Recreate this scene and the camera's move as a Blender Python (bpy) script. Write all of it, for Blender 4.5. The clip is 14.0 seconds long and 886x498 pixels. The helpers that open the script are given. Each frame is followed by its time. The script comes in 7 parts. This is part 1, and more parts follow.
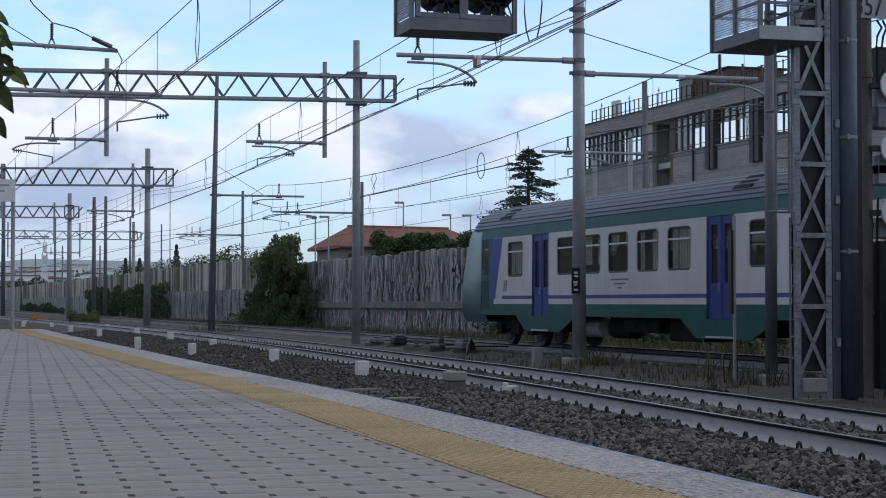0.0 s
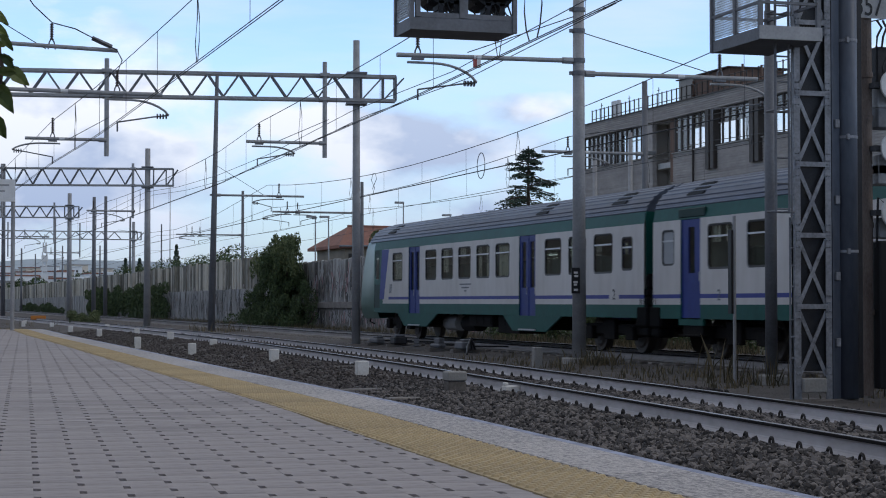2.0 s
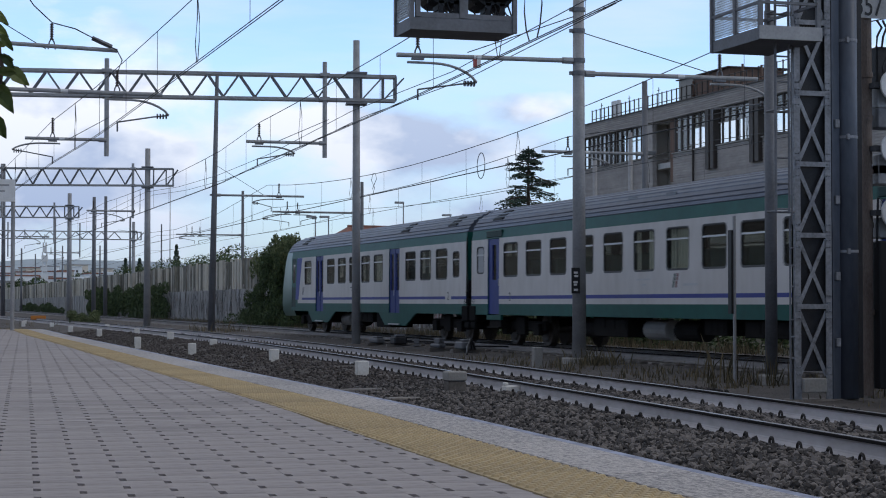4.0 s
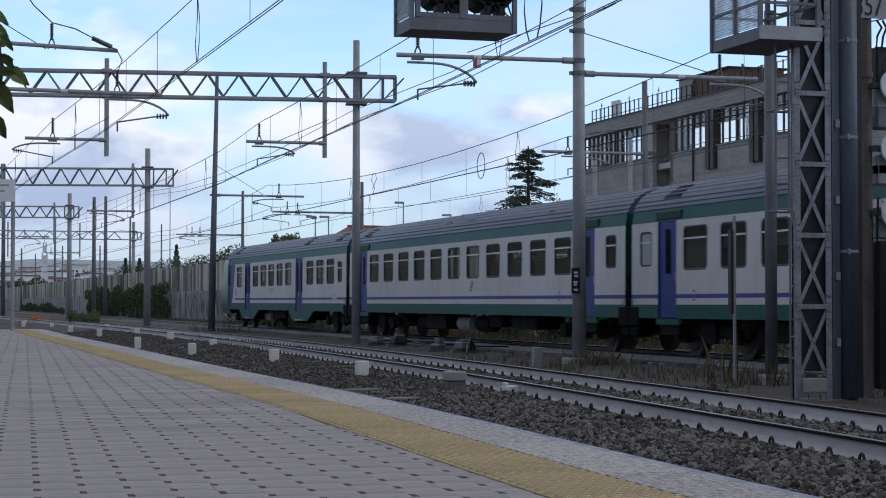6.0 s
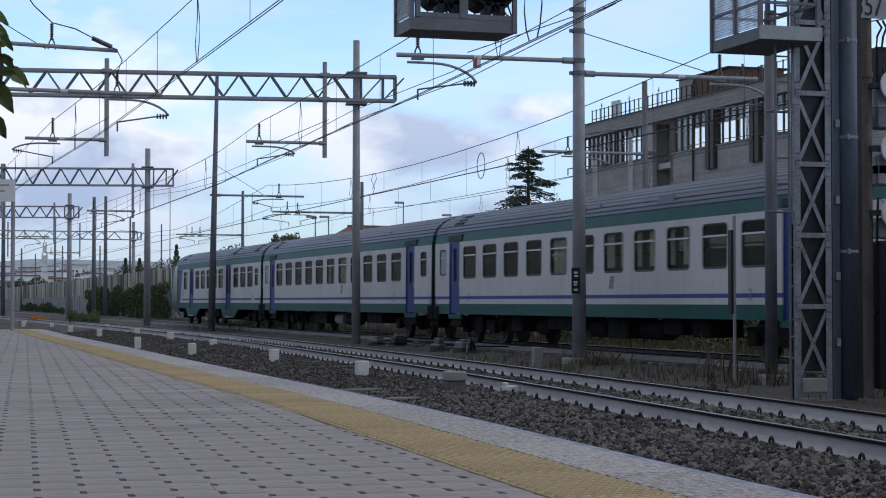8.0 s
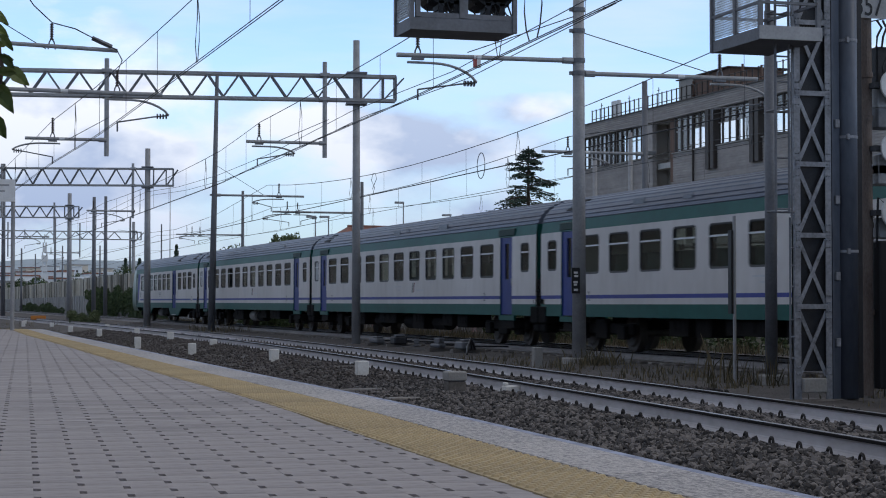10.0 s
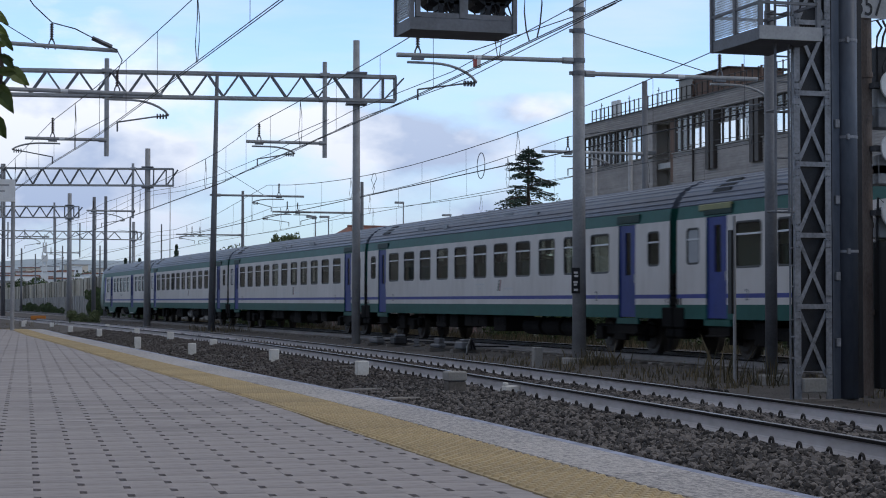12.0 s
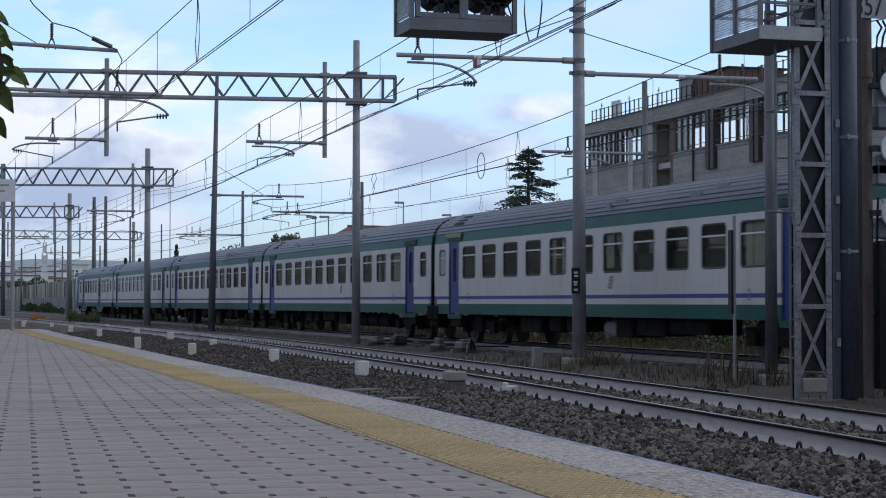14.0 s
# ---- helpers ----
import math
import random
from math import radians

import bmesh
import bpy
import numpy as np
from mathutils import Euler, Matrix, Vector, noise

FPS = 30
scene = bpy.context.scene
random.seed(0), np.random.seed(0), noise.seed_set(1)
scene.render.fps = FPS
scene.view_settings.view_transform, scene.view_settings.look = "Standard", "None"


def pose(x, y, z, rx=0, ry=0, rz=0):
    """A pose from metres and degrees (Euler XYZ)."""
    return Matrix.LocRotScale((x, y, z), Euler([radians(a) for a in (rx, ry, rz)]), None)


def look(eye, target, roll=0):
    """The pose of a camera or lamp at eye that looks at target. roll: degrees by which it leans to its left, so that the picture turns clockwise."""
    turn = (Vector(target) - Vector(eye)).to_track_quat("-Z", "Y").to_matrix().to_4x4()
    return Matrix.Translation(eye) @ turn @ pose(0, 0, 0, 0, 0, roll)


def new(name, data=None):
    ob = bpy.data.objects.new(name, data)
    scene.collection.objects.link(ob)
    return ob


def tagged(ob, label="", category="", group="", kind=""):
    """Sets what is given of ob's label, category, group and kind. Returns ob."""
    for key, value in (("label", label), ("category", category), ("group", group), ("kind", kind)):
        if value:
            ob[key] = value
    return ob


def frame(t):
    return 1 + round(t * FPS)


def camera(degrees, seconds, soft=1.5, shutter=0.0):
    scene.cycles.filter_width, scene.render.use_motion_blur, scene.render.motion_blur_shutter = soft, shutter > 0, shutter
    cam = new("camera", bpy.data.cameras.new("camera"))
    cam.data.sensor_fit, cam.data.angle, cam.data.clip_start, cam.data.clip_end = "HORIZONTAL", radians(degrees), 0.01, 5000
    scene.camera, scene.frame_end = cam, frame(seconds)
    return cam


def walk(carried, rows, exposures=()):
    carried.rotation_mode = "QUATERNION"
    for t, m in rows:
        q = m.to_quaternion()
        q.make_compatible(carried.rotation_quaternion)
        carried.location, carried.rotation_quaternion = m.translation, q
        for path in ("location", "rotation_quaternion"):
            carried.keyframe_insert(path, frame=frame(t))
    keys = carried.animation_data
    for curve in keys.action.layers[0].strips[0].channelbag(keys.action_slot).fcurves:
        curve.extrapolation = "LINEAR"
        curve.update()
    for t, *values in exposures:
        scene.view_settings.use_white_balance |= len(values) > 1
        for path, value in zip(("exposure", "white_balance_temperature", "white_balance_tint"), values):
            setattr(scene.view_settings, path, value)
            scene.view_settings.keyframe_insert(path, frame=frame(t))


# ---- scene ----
EYE, PSI, PITCH = (0.0, 0.0, 1.14), 17.37, 1.755
AIM = (math.sin(radians(PSI)), math.cos(radians(PSI)), 1.14 + math.tan(radians(PITCH)))
cam = camera(27.03, 14.0, soft=1.05, shutter=0.5)
walk(cam, [(0.0, look(EYE, AIM)), (14.0, look(EYE, AIM))])

# ---- world and light ----
SUN_EL, SUN_AZ = 38.0, 118.0


def build_world():
    w = bpy.data.worlds.new("sky")
    scene.world = w
    w.use_nodes = True
    nt = w.node_tree
    nt.nodes.clear()
    out = nt.nodes.new("ShaderNodeOutputWorld")
    bg = nt.nodes.new("ShaderNodeBackground")
    sky = nt.nodes.new("ShaderNodeTexSky")
    sky.sky_type, sky.sun_disc = "NISHITA", False
    sky.sun_elevation, sky.sun_rotation = radians(SUN_EL), radians(SUN_AZ)
    sky.air_density, sky.dust_density, sky.ozone_density = 1.0, 0.6, 2.0
    gain = nt.nodes.new("ShaderNodeMix")
    gain.data_type, gain.blend_type = "RGBA", "MULTIPLY"
    gain.inputs[0].default_value = 1.0
    gain.inputs[7].default_value = (0.178, 0.196, 0.240, 1)
    nt.links.new(sky.outputs[0], gain.inputs[6])
    # broken cumulus, denser towards the horizon
    tc = nt.nodes.new("ShaderNodeTexCoord")
    mp = nt.nodes.new("ShaderNodeMapping")
    mp.inputs["Scale"].default_value = (1.0, 1.0, 1.9)
    mp.inputs["Location"].default_value = (0.37, 0.1, 0.0)
    nt.links.new(tc.outputs["Generated"], mp.inputs[0])
    n1 = nt.nodes.new("ShaderNodeTexNoise")
    n1.inputs["Scale"].default_value, n1.inputs["Detail"].default_value, n1.inputs["Roughness"].default_value = 8.5, 9, 0.55
    n2 = nt.nodes.new("ShaderNodeTexNoise")
    n2.inputs["Scale"].default_value, n2.inputs["Detail"].default_value = 13.0, 6
    nt.links.new(mp.outputs[0], n1.inputs["Vector"])
    nt.links.new(mp.outputs[0], n2.inputs["Vector"])
    sep = nt.nodes.new("ShaderNodeSeparateXYZ")
    nt.links.new(tc.outputs["Generated"], sep.inputs[0])
    low = nt.nodes.new("ShaderNodeMapRange")
    low.inputs[1].default_value, low.inputs[2].default_value = 0.0, 0.15
    low.inputs[3].default_value, low.inputs[4].default_value = 0.10, -0.05
    nt.links.new(sep.outputs[2], low.inputs[0])
    add = nt.nodes.new("ShaderNodeMath")
    # larger cumulus heads, their rims broken by the noise
    field = n1.outputs[0]
    for cx, cy, cz, rx, rz, gain_ in ((0.085, 0.99, 0.10, 0.050, 0.017, 0.30), (0.14, 0.987, 0.082, 0.026, 0.012, 0.26), (0.268, 0.96, 0.092, 0.045, 0.014, 0.14),
                                      (0.345, 0.932, 0.108, 0.030, 0.010, 0.16), (0.22, 0.97, 0.098, 0.03, 0.008, 0.10), (0.31, 0.945, 0.084, 0.05, 0.012, 0.10)):
        off = nt.nodes.new("ShaderNodeVectorMath")
        off.operation, off.inputs[1].default_value = "SUBTRACT", (cx, cy, cz)
        nt.links.new(tc.outputs["Generated"], off.inputs[0])
        scl = nt.nodes.new("ShaderNodeVectorMath")
        scl.operation, scl.inputs[1].default_value = "MULTIPLY", (1 / rx, 1 / rx, 1 / rz)
        nt.links.new(off.outputs[0], scl.inputs[0])
        ln = nt.nodes.new("ShaderNodeVectorMath")
        ln.operation = "LENGTH"
        nt.links.new(scl.outputs[0], ln.inputs[0])
        fall = nt.nodes.new("ShaderNodeMapRange")
        fall.interpolation_type = "SMOOTHSTEP"
        fall.inputs[1].default_value, fall.inputs[2].default_value, fall.inputs[3].default_value, fall.inputs[4].default_value = 0.3, 1.4, gain_, 0.0
        nt.links.new(ln.outputs["Value"], fall.inputs[0])
        more = nt.nodes.new("ShaderNodeMath")
        nt.links.new(field, more.inputs[0])
        nt.links.new(fall.outputs[0], more.inputs[1])
        field = more.outputs[0]
    nt.links.new(field, add.inputs[0])
    high = nt.nodes.new("ShaderNodeMapRange")
    high.inputs[1].default_value, high.inputs[2].default_value = 0.20, 0.50
    high.inputs[3].default_value, high.inputs[4].default_value = 0.0, 0.40
    nt.links.new(sep.outputs[2], high.inputs[0])
    both = nt.nodes.new("ShaderNodeMath")
    nt.links.new(low.outputs[0], both.inputs[0])
    nt.links.new(high.outputs[0], both.inputs[1])
    nt.links.new(both.outputs[0], add.inputs[1])
    ramp = nt.nodes.new("ShaderNodeValToRGB")
    ramp.color_ramp.elements[0].position, ramp.color_ramp.elements[1].position = 0.47, 0.63
    nt.links.new(add.outputs[0], ramp.inputs[0])
    shade = nt.nodes.new("ShaderNodeValToRGB")
    shade.color_ramp.elements[0].position, shade.color_ramp.elements[1].position = 0.38, 0.53
    shade.color_ramp.elements[0].color, shade.color_ramp.elements[1].color = (0.55, 0.65, 0.86, 1), (0.99, 1.03, 1.13, 1)
    nt.links.new(n2.outputs[0], shade.inputs[0])
    mix = nt.nodes.new("ShaderNodeMix")
    mix.data_type = "RGBA"
    nt.links.new(ramp.outputs[0], mix.inputs[0])
    # thin streaks of high cloud over the blue
    mp2 = nt.nodes.new("ShaderNodeMapping")
    mp2.inputs["Scale"].default_value, mp2.inputs["Rotation"].default_value = (1.0, 1.0, 6.0), (0.0, 0.12, 0.0)
    nt.links.new(tc.outputs["Generated"], mp2.inputs[0])
    n3 = nt.nodes.new("ShaderNodeTexNoise")
    n3.inputs["Scale"].default_value, n3.inputs["Detail"].default_value, n3.inputs["Roughness"].default_value = 7.0, 6, 0.55
    nt.links.new(mp2.outputs[0], n3.inputs["Vector"])
    thin = nt.nodes.new("ShaderNodeMapRange")
    thin.inputs[1].default_value, thin.inputs[2].default_value, thin.inputs[3].default_value, thin.inputs[4].default_value = 0.40, 0.72, 0.0, 0.48
    nt.links.new(n3.outputs[0], thin.inputs[0])
    cirrus = nt.nodes.new("ShaderNodeMix")
    cirrus.data_type = "RGBA"
    cirrus.inputs[7].default_value = (0.78, 0.88, 1.02, 1)
    nt.links.new(thin.outputs[0], cirrus.inputs[0])
    nt.links.new(gain.outputs[2], cirrus.inputs[6])
    nt.links.new(cirrus.outputs[2], mix.inputs[6])
    # cloud bases are darker overhead, and clouds out of view southward are dimmed to cut fill light
    over = nt.nodes.new("ShaderNodeMapRange")
    over.inputs[1].default_value, over.inputs[2].default_value = 0.16, 0.36
    over.inputs[3].default_value, over.inputs[4].default_value = 1.0, 0.66
    nt.links.new(sep.outputs[2], over.inputs[0])
    south = nt.nodes.new("ShaderNodeMapRange")
    south.inputs[1].default_value, south.inputs[2].default_value = -0.6, 0.75
    south.inputs[3].default_value, south.inputs[4].default_value = 0.50, 1.0
    nt.links.new(sep.outputs[1], south.inputs[0])
    cut = nt.nodes.new("ShaderNodeMath")
    cut.operation = "MULTIPLY"
    nt.links.new(over.outputs[0], cut.inputs[0])
    nt.links.new(south.outputs[0], cut.inputs[1])
    base = nt.nodes.new("ShaderNodeVectorMath")
    base.operation = "SCALE"
    nt.links.new(shade.outputs[0], base.inputs[0])
    nt.links.new(cut.outputs[0], base.inputs["Scale"])
    nt.links.new(base.outputs[0], mix.inputs[7])
    # haze takes light from the lowest few degrees
    haze = nt.nodes.new("ShaderNodeMapRange")
    haze.inputs[1].default_value, haze.inputs[2].default_value = 0.0, 0.12
    haze.inputs[3].default_value, haze.inputs[4].default_value = 0.0, 1.0
    nt.links.new(sep.outputs[2], haze.inputs[0])
    veil = nt.nodes.new("ShaderNodeMix")
    veil.data_type = "RGBA"
    veil.inputs[6].default_value, veil.inputs[7].default_value = (0.58, 0.65, 0.77, 1), (1, 1, 1, 1)
    nt.links.new(haze.outputs[0], veil.inputs[0])
    dim = nt.nodes.new("ShaderNodeMix")
    dim.data_type, dim.blend_type = "RGBA", "MULTIPLY"
    dim.inputs[0].default_value = 1.0
    nt.links.new(mix.outputs[2], dim.inputs[6])
    nt.links.new(veil.outputs[2], dim.inputs[7])
    nt.links.new(dim.outputs[2], bg.inputs[0])
    bg.inputs[1].default_value = 1.0
    nt.links.new(bg.outputs[0], out.inputs[0])
    sun = new("sun", bpy.data.lights.new("sun", "SUN"))
    sun.data.energy, sun.data.angle, sun.data.color = 0.45, radians(16), (1.0, 0.96, 0.90)
    e, a = radians(SUN_EL), radians(SUN_AZ)
    d = Vector((math.sin(a) * math.cos(e), math.cos(a) * math.cos(e), math.sin(e)))
    sun.matrix_basis = look(d * 50, (0, 0, 0))


build_world()
scene.view_settings.exposure = 0.0

# ---- materials ----
def mat(name, col, col2=None, rough=0.7, metal=0.0, scale=6.0, fine=60.0, bump=0.15, mix=1.0, rand=0.0, stretch=(1, 1, 1), island=False,
        spec=0.4, dist=0.01):
    m = bpy.data.materials.new(name)
    m.use_nodes = True
    nt = m.node_tree
    b = nt.nodes["Principled BSDF"]
    col2 = col2 or tuple(c * 0.72 for c in col)
    tc = nt.nodes.new("ShaderNodeTexCoord")
    mp = nt.nodes.new("ShaderNodeMapping")
    mp.inputs["Scale"].default_value = stretch
    nt.links.new(tc.outputs["Object"], mp.inputs[0])
    big = nt.nodes.new("ShaderNodeTexNoise")
    big.inputs["Scale"].default_value, big.inputs["Detail"].default_value, big.inputs["Roughness"].default_value = scale, 5, 0.6
    sm = nt.nodes.new("ShaderNodeTexNoise")
    sm.inputs["Scale"].default_value, sm.inputs["Detail"].default_value = fine, 3
    nt.links.new(mp.outputs[0], big.inputs["Vector"])
    nt.links.new(mp.outputs[0], sm.inputs["Vector"])
    av = nt.nodes.new("ShaderNodeMath")
    av.operation = "MULTIPLY_ADD"
    av.inputs[1].default_value = 0.4
    nt.links.new(sm.outputs[0], av.inputs[0])
    half = nt.nodes.new("ShaderNodeMath")
    half.operation = "MULTIPLY"
    half.inputs[1].default_value = 0.6
    nt.links.new(big.outputs[0], half.inputs[0])
    nt.links.new(half.outputs[0], av.inputs[2])
    src = av.outputs[0]
    if rand:
        oi = nt.nodes.new("ShaderNodeNewGeometry" if island else "ShaderNodeObjectInfo")
        ra = nt.nodes.new("ShaderNodeMath")
        ra.operation = "MULTIPLY_ADD"
        ra.inputs[1].default_value = rand
        nt.links.new(oi.outputs["Random Per Island" if island else "Random"], ra.inputs[0])
        sb = nt.nodes.new("ShaderNodeMath")
        sb.operation = "SUBTRACT"
        sb.inputs[1].default_value = rand / 2
        nt.links.new(src, sb.inputs[0])
        nt.links.new(sb.outputs[0], ra.inputs[2])
        src = ra.outputs[0]
    rp = nt.nodes.new("ShaderNodeValToRGB")
    rp.color_ramp.elements[0].position, rp.color_ramp.elements[1].position = 0.5 - 0.2 / mix, 0.5 + 0.2 / mix
    rp.color_ramp.elements[0].color, rp.color_ramp.elements[1].color = (*col2, 1), (*col, 1)
    nt.links.new(src, rp.inputs[0])
    nt.links.new(rp.outputs[0], b.inputs["Base Color"])
    b.inputs["Roughness"].default_value, b.inputs["Metallic"].default_value = rough, metal
    b.inputs["Specular IOR Level"].default_value = spec
    if bump:
        bp = nt.nodes.new("ShaderNodeBump")
        bp.inputs["Strength"].default_value, bp.inputs["Distance"].default_value = bump, dist
        nt.links.new(sm.outputs[0], bp.inputs["Height"])
        nt.links.new(bp.outputs[0], b.inputs["Normal"])
    return m


M_PAVE = mat("concrete_paving", (0.40, 0.36, 0.355), (0.25, 0.228, 0.225), rough=0.85, scale=2.6, fine=34, bump=0.6, rand=0.03, dist=0.005, stretch=(0.45, 2.6, 1), mix=2.1)
M_JOINT = mat("paving_joint_sand", (0.07, 0.07, 0.07), (0.03, 0.03, 0.03), rough=0.95)
M_YELLOW = mat("yellow_tactile_concrete", (0.54, 0.41, 0.225), (0.35, 0.275, 0.165), rough=0.8, scale=3, fine=70, rand=0.2, dist=0.004)
M_EDGE = mat("granite_edge_stone", (0.56, 0.52, 0.50), (0.22, 0.21, 0.215), rough=0.8, scale=22, fine=75, bump=0.9, rand=0.06, mix=2.4, dist=0.006, stretch=(2.2, 0.7, 1))
M_EDGEBLUE = mat("worn_blue_edge_paint", (0.36, 0.40, 0.54), (0.16, 0.17, 0.24), rough=0.6, scale=5, fine=30, mix=1.6)
M_SOIL = mat("dark_ballast_bed", (0.135, 0.12, 0.11), (0.055, 0.049, 0.046), rough=0.95, scale=0.8, fine=25, bump=0.9, dist=0.04)
M_STONE = mat("ballast_stone", (0.195, 0.175, 0.165), (0.045, 0.041, 0.04), rough=0.9, scale=3, fine=40, rand=0.8, island=True, bump=0.3)
M_STONEDARK = mat("oily_ballast_stone", (0.125, 0.108, 0.102), (0.058, 0.051, 0.048), rough=0.9, scale=3, fine=40, rand=0.8, island=True, bump=0.3)
M_CONC = mat("grey_concrete", (0.38, 0.37, 0.35), (0.22, 0.21, 0.20), rough=0.9, scale=1.2, fine=40, bump=0.25)
M_WHITEPOST = mat("white_painted_concrete", (0.86, 0.85, 0.82), (0.62, 0.60, 0.57), rough=0.8, scale=5, fine=40)
M_SLEEPER = mat("sleeper_concrete", (0.27, 0.25, 0.23), (0.12, 0.105, 0.095), rough=0.9, scale=2.5, fine=30, rand=0.3)
M_RAILHEAD = mat("dark_rail_head_side", (0.02, 0.018, 0.018), (0.01, 0.009, 0.009), rough=0.85, spec=0.1, scale=4)
M_RAILTOP = mat("polished_rail_head", (0.42, 0.42, 0.44), (0.28, 0.27, 0.28), rough=0.42, metal=0.9, scale=3, bump=0.02)
M_CLIP = mat("rail_clip_steel", (0.07, 0.06, 0.055), (0.03, 0.03, 0.03), rough=0.7, metal=0.4)
M_GALV = mat("galvanised_steel", (0.41, 0.41, 0.415), (0.25, 0.25, 0.26), rough=0.6, metal=0.2, scale=2.5, fine=25, bump=0.05)
M_GALVDARK = mat("weathered_grey_steel_paint", (0.21, 0.215, 0.235), (0.12, 0.125, 0.135), rough=0.65, metal=0.2, scale=2.0, fine=22, bump=0.08)
M_MASTPALE = mat("worn_pale_steel_paint", (0.33, 0.34, 0.37), (0.16, 0.165, 0.18), rough=0.6, metal=0.2, scale=3.0, fine=22, bump=0.1, mix=1.4)
M_MASTBLUE = mat("blue_grey_steel_paint", (0.115, 0.13, 0.16), (0.065, 0.075, 0.098), rough=0.5, metal=0.2, scale=1.6, fine=18, bump=0.05, stretch=(1, 1, 0.3))
M_DARKSTEEL = mat("dark_steel", (0.045, 0.045, 0.05), (0.02, 0.02, 0.022), rough=0.6, metal=0.3)
M_MESHWIRE = mat("light_wire_mesh", (0.5, 0.52, 0.55), (0.35, 0.36, 0.38), rough=0.5, metal=0.4)
M_CABLE = mat("copper_contact_wire", (0.06, 0.062, 0.065), (0.03, 0.03, 0.035), rough=0.6, metal=0.3, bump=0)
M_INSUL = mat("brown_porcelain_insulator", (0.06, 0.04, 0.035), (0.03, 0.02, 0.02), rough=0.3, bump=0)
M_WHITE = mat("white_enamel", (0.78, 0.78, 0.78), (0.6, 0.6, 0.6), rough=0.5)
M_RED = mat("faded_red_enamel", (0.42, 0.10, 0.09), (0.3, 0.07, 0.06), rough=0.5)
M_BLACK = mat("black_enamel", (0.015, 0.015, 0.017), (0.01, 0.01, 0.011), rough=0.5)
# train
M_TWHITE = mat("train_white_paint", (0.62, 0.595, 0.585), (0.47, 0.445, 0.425), rough=0.5, spec=0.25, scale=0.7, fine=3.5, bump=0.02, stretch=(1, 1, 0.35))
M_TGREEN = mat("train_green_paint", (0.008, 0.095, 0.078), (0.005, 0.06, 0.05), rough=0.5, spec=0.2, scale=0.9, fine=5, bump=0.02)
M_TBLUE = mat("train_blue_paint", (0.026, 0.045, 0.225), (0.018, 0.03, 0.15), rough=0.45, spec=0.2, scale=0.9, fine=5, bump=0.02)
M_TSTRIPE = mat("train_stripe_blue", (0.055, 0.07, 0.30), (0.04, 0.05, 0.2), rough=0.5, spec=0.2, scale=0.9, fine=5, bump=0.02)
M_TROOF = mat("train_roof_grey", (0.11, 0.135, 0.19), (0.045, 0.055, 0.08), rough=0.42, metal=0.1, scale=0.55, fine=5, bump=0.05, stretch=(1, 0.4, 1))
M_TPATCH = mat("pale_roof_patch", (0.22, 0.24, 0.28), (0.13, 0.15, 0.18), rough=0.5, scale=2)
M_TFRAME = mat("window_rubber", (0.05, 0.05, 0.052), (0.03, 0.03, 0.03), rough=0.6)
M_EMBLEMGREEN = mat("dark_green_emblem", (0.05, 0.10, 0.08), (0.04, 0.08, 0.06), rough=0.5)
M_EMBLEMRED = mat("dull_red_emblem", (0.22, 0.07, 0.07), (0.16, 0.05, 0.05), rough=0.5)
M_CLASSYELLOW = mat("faded_yellow_class_band", (0.26, 0.25, 0.09), (0.15, 0.17, 0.08), rough=0.5)
M_TALU = mat("window_bar_aluminium", (0.55, 0.55, 0.56), (0.42, 0.42, 0.43), rough=0.4, metal=0.6)
M_UNDER = mat("underframe_grime", (0.018, 0.016, 0.015), (0.007, 0.006, 0.006), rough=0.9, spec=0.15, scale=3)
M_WHEEL = mat("wheel_steel", (0.09, 0.075, 0.065), (0.04, 0.035, 0.03), rough=0.6, metal=0.5)
M_SEAT = mat("seat_fabric", (0.17, 0.23, 0.21), (0.10, 0.14, 0.13), rough=0.9)
M_CURTAIN = mat("beige_curtain", (0.80, 0.78, 0.70), (0.66, 0.64, 0.57), rough=0.9)
M_LINING = mat("coach_lining", (0.36, 0.37, 0.33), (0.26, 0.27, 0.24), rough=0.6)
M_CEILPANEL = mat("coach_ceiling_panel", (0.30, 0.30, 0.27), (0.2, 0.2, 0.18), rough=0.7)
M_RUBBER = mat("gangway_rubber", (0.006, 0.006, 0.007), (0.004, 0.004, 0.004), rough=0.85, spec=0.1)
# surroundings
M_FENCE = mat("precast_fence_panel", (0.40, 0.385, 0.37), (0.13, 0.125, 0.12), rough=0.9, scale=1.3, fine=12, rand=0.55, bump=0.3, stretch=(1, 1, 0.25))
M_FENCEBASE = mat("fence_base_concrete", (0.27, 0.24, 0.22), (0.11, 0.10, 0.092), rough=0.92, scale=1.5, fine=10, bump=0.3)
M_GRAFPALE = mat("pale_spray_paint", (0.50, 0.49, 0.49), (0.30, 0.295, 0.29), rough=0.7, scale=4)
M_GRAFBLACK = mat("black_spray_paint", (0.02, 0.02, 0.022), (0.012, 0.012, 0.012), rough=0.6)
M_GRAFPINK = mat("faded_pink_spray_paint", (0.45, 0.27, 0.27), (0.35, 0.22, 0.22), rough=0.7)
M_FACADE = mat("facade_panel", (0.44, 0.405, 0.385), (0.30, 0.275, 0.265), rough=0.85, scale=0.5, fine=3.0, bump=0.4, dist=0.02, rand=0.12, mix=1.2, stretch=(1, 0.6, 1.5))
M_FACADEDARK = mat("dark_bronze_cladding", (0.075, 0.062, 0.055), (0.045, 0.038, 0.034), rough=0.6, metal=0.2)
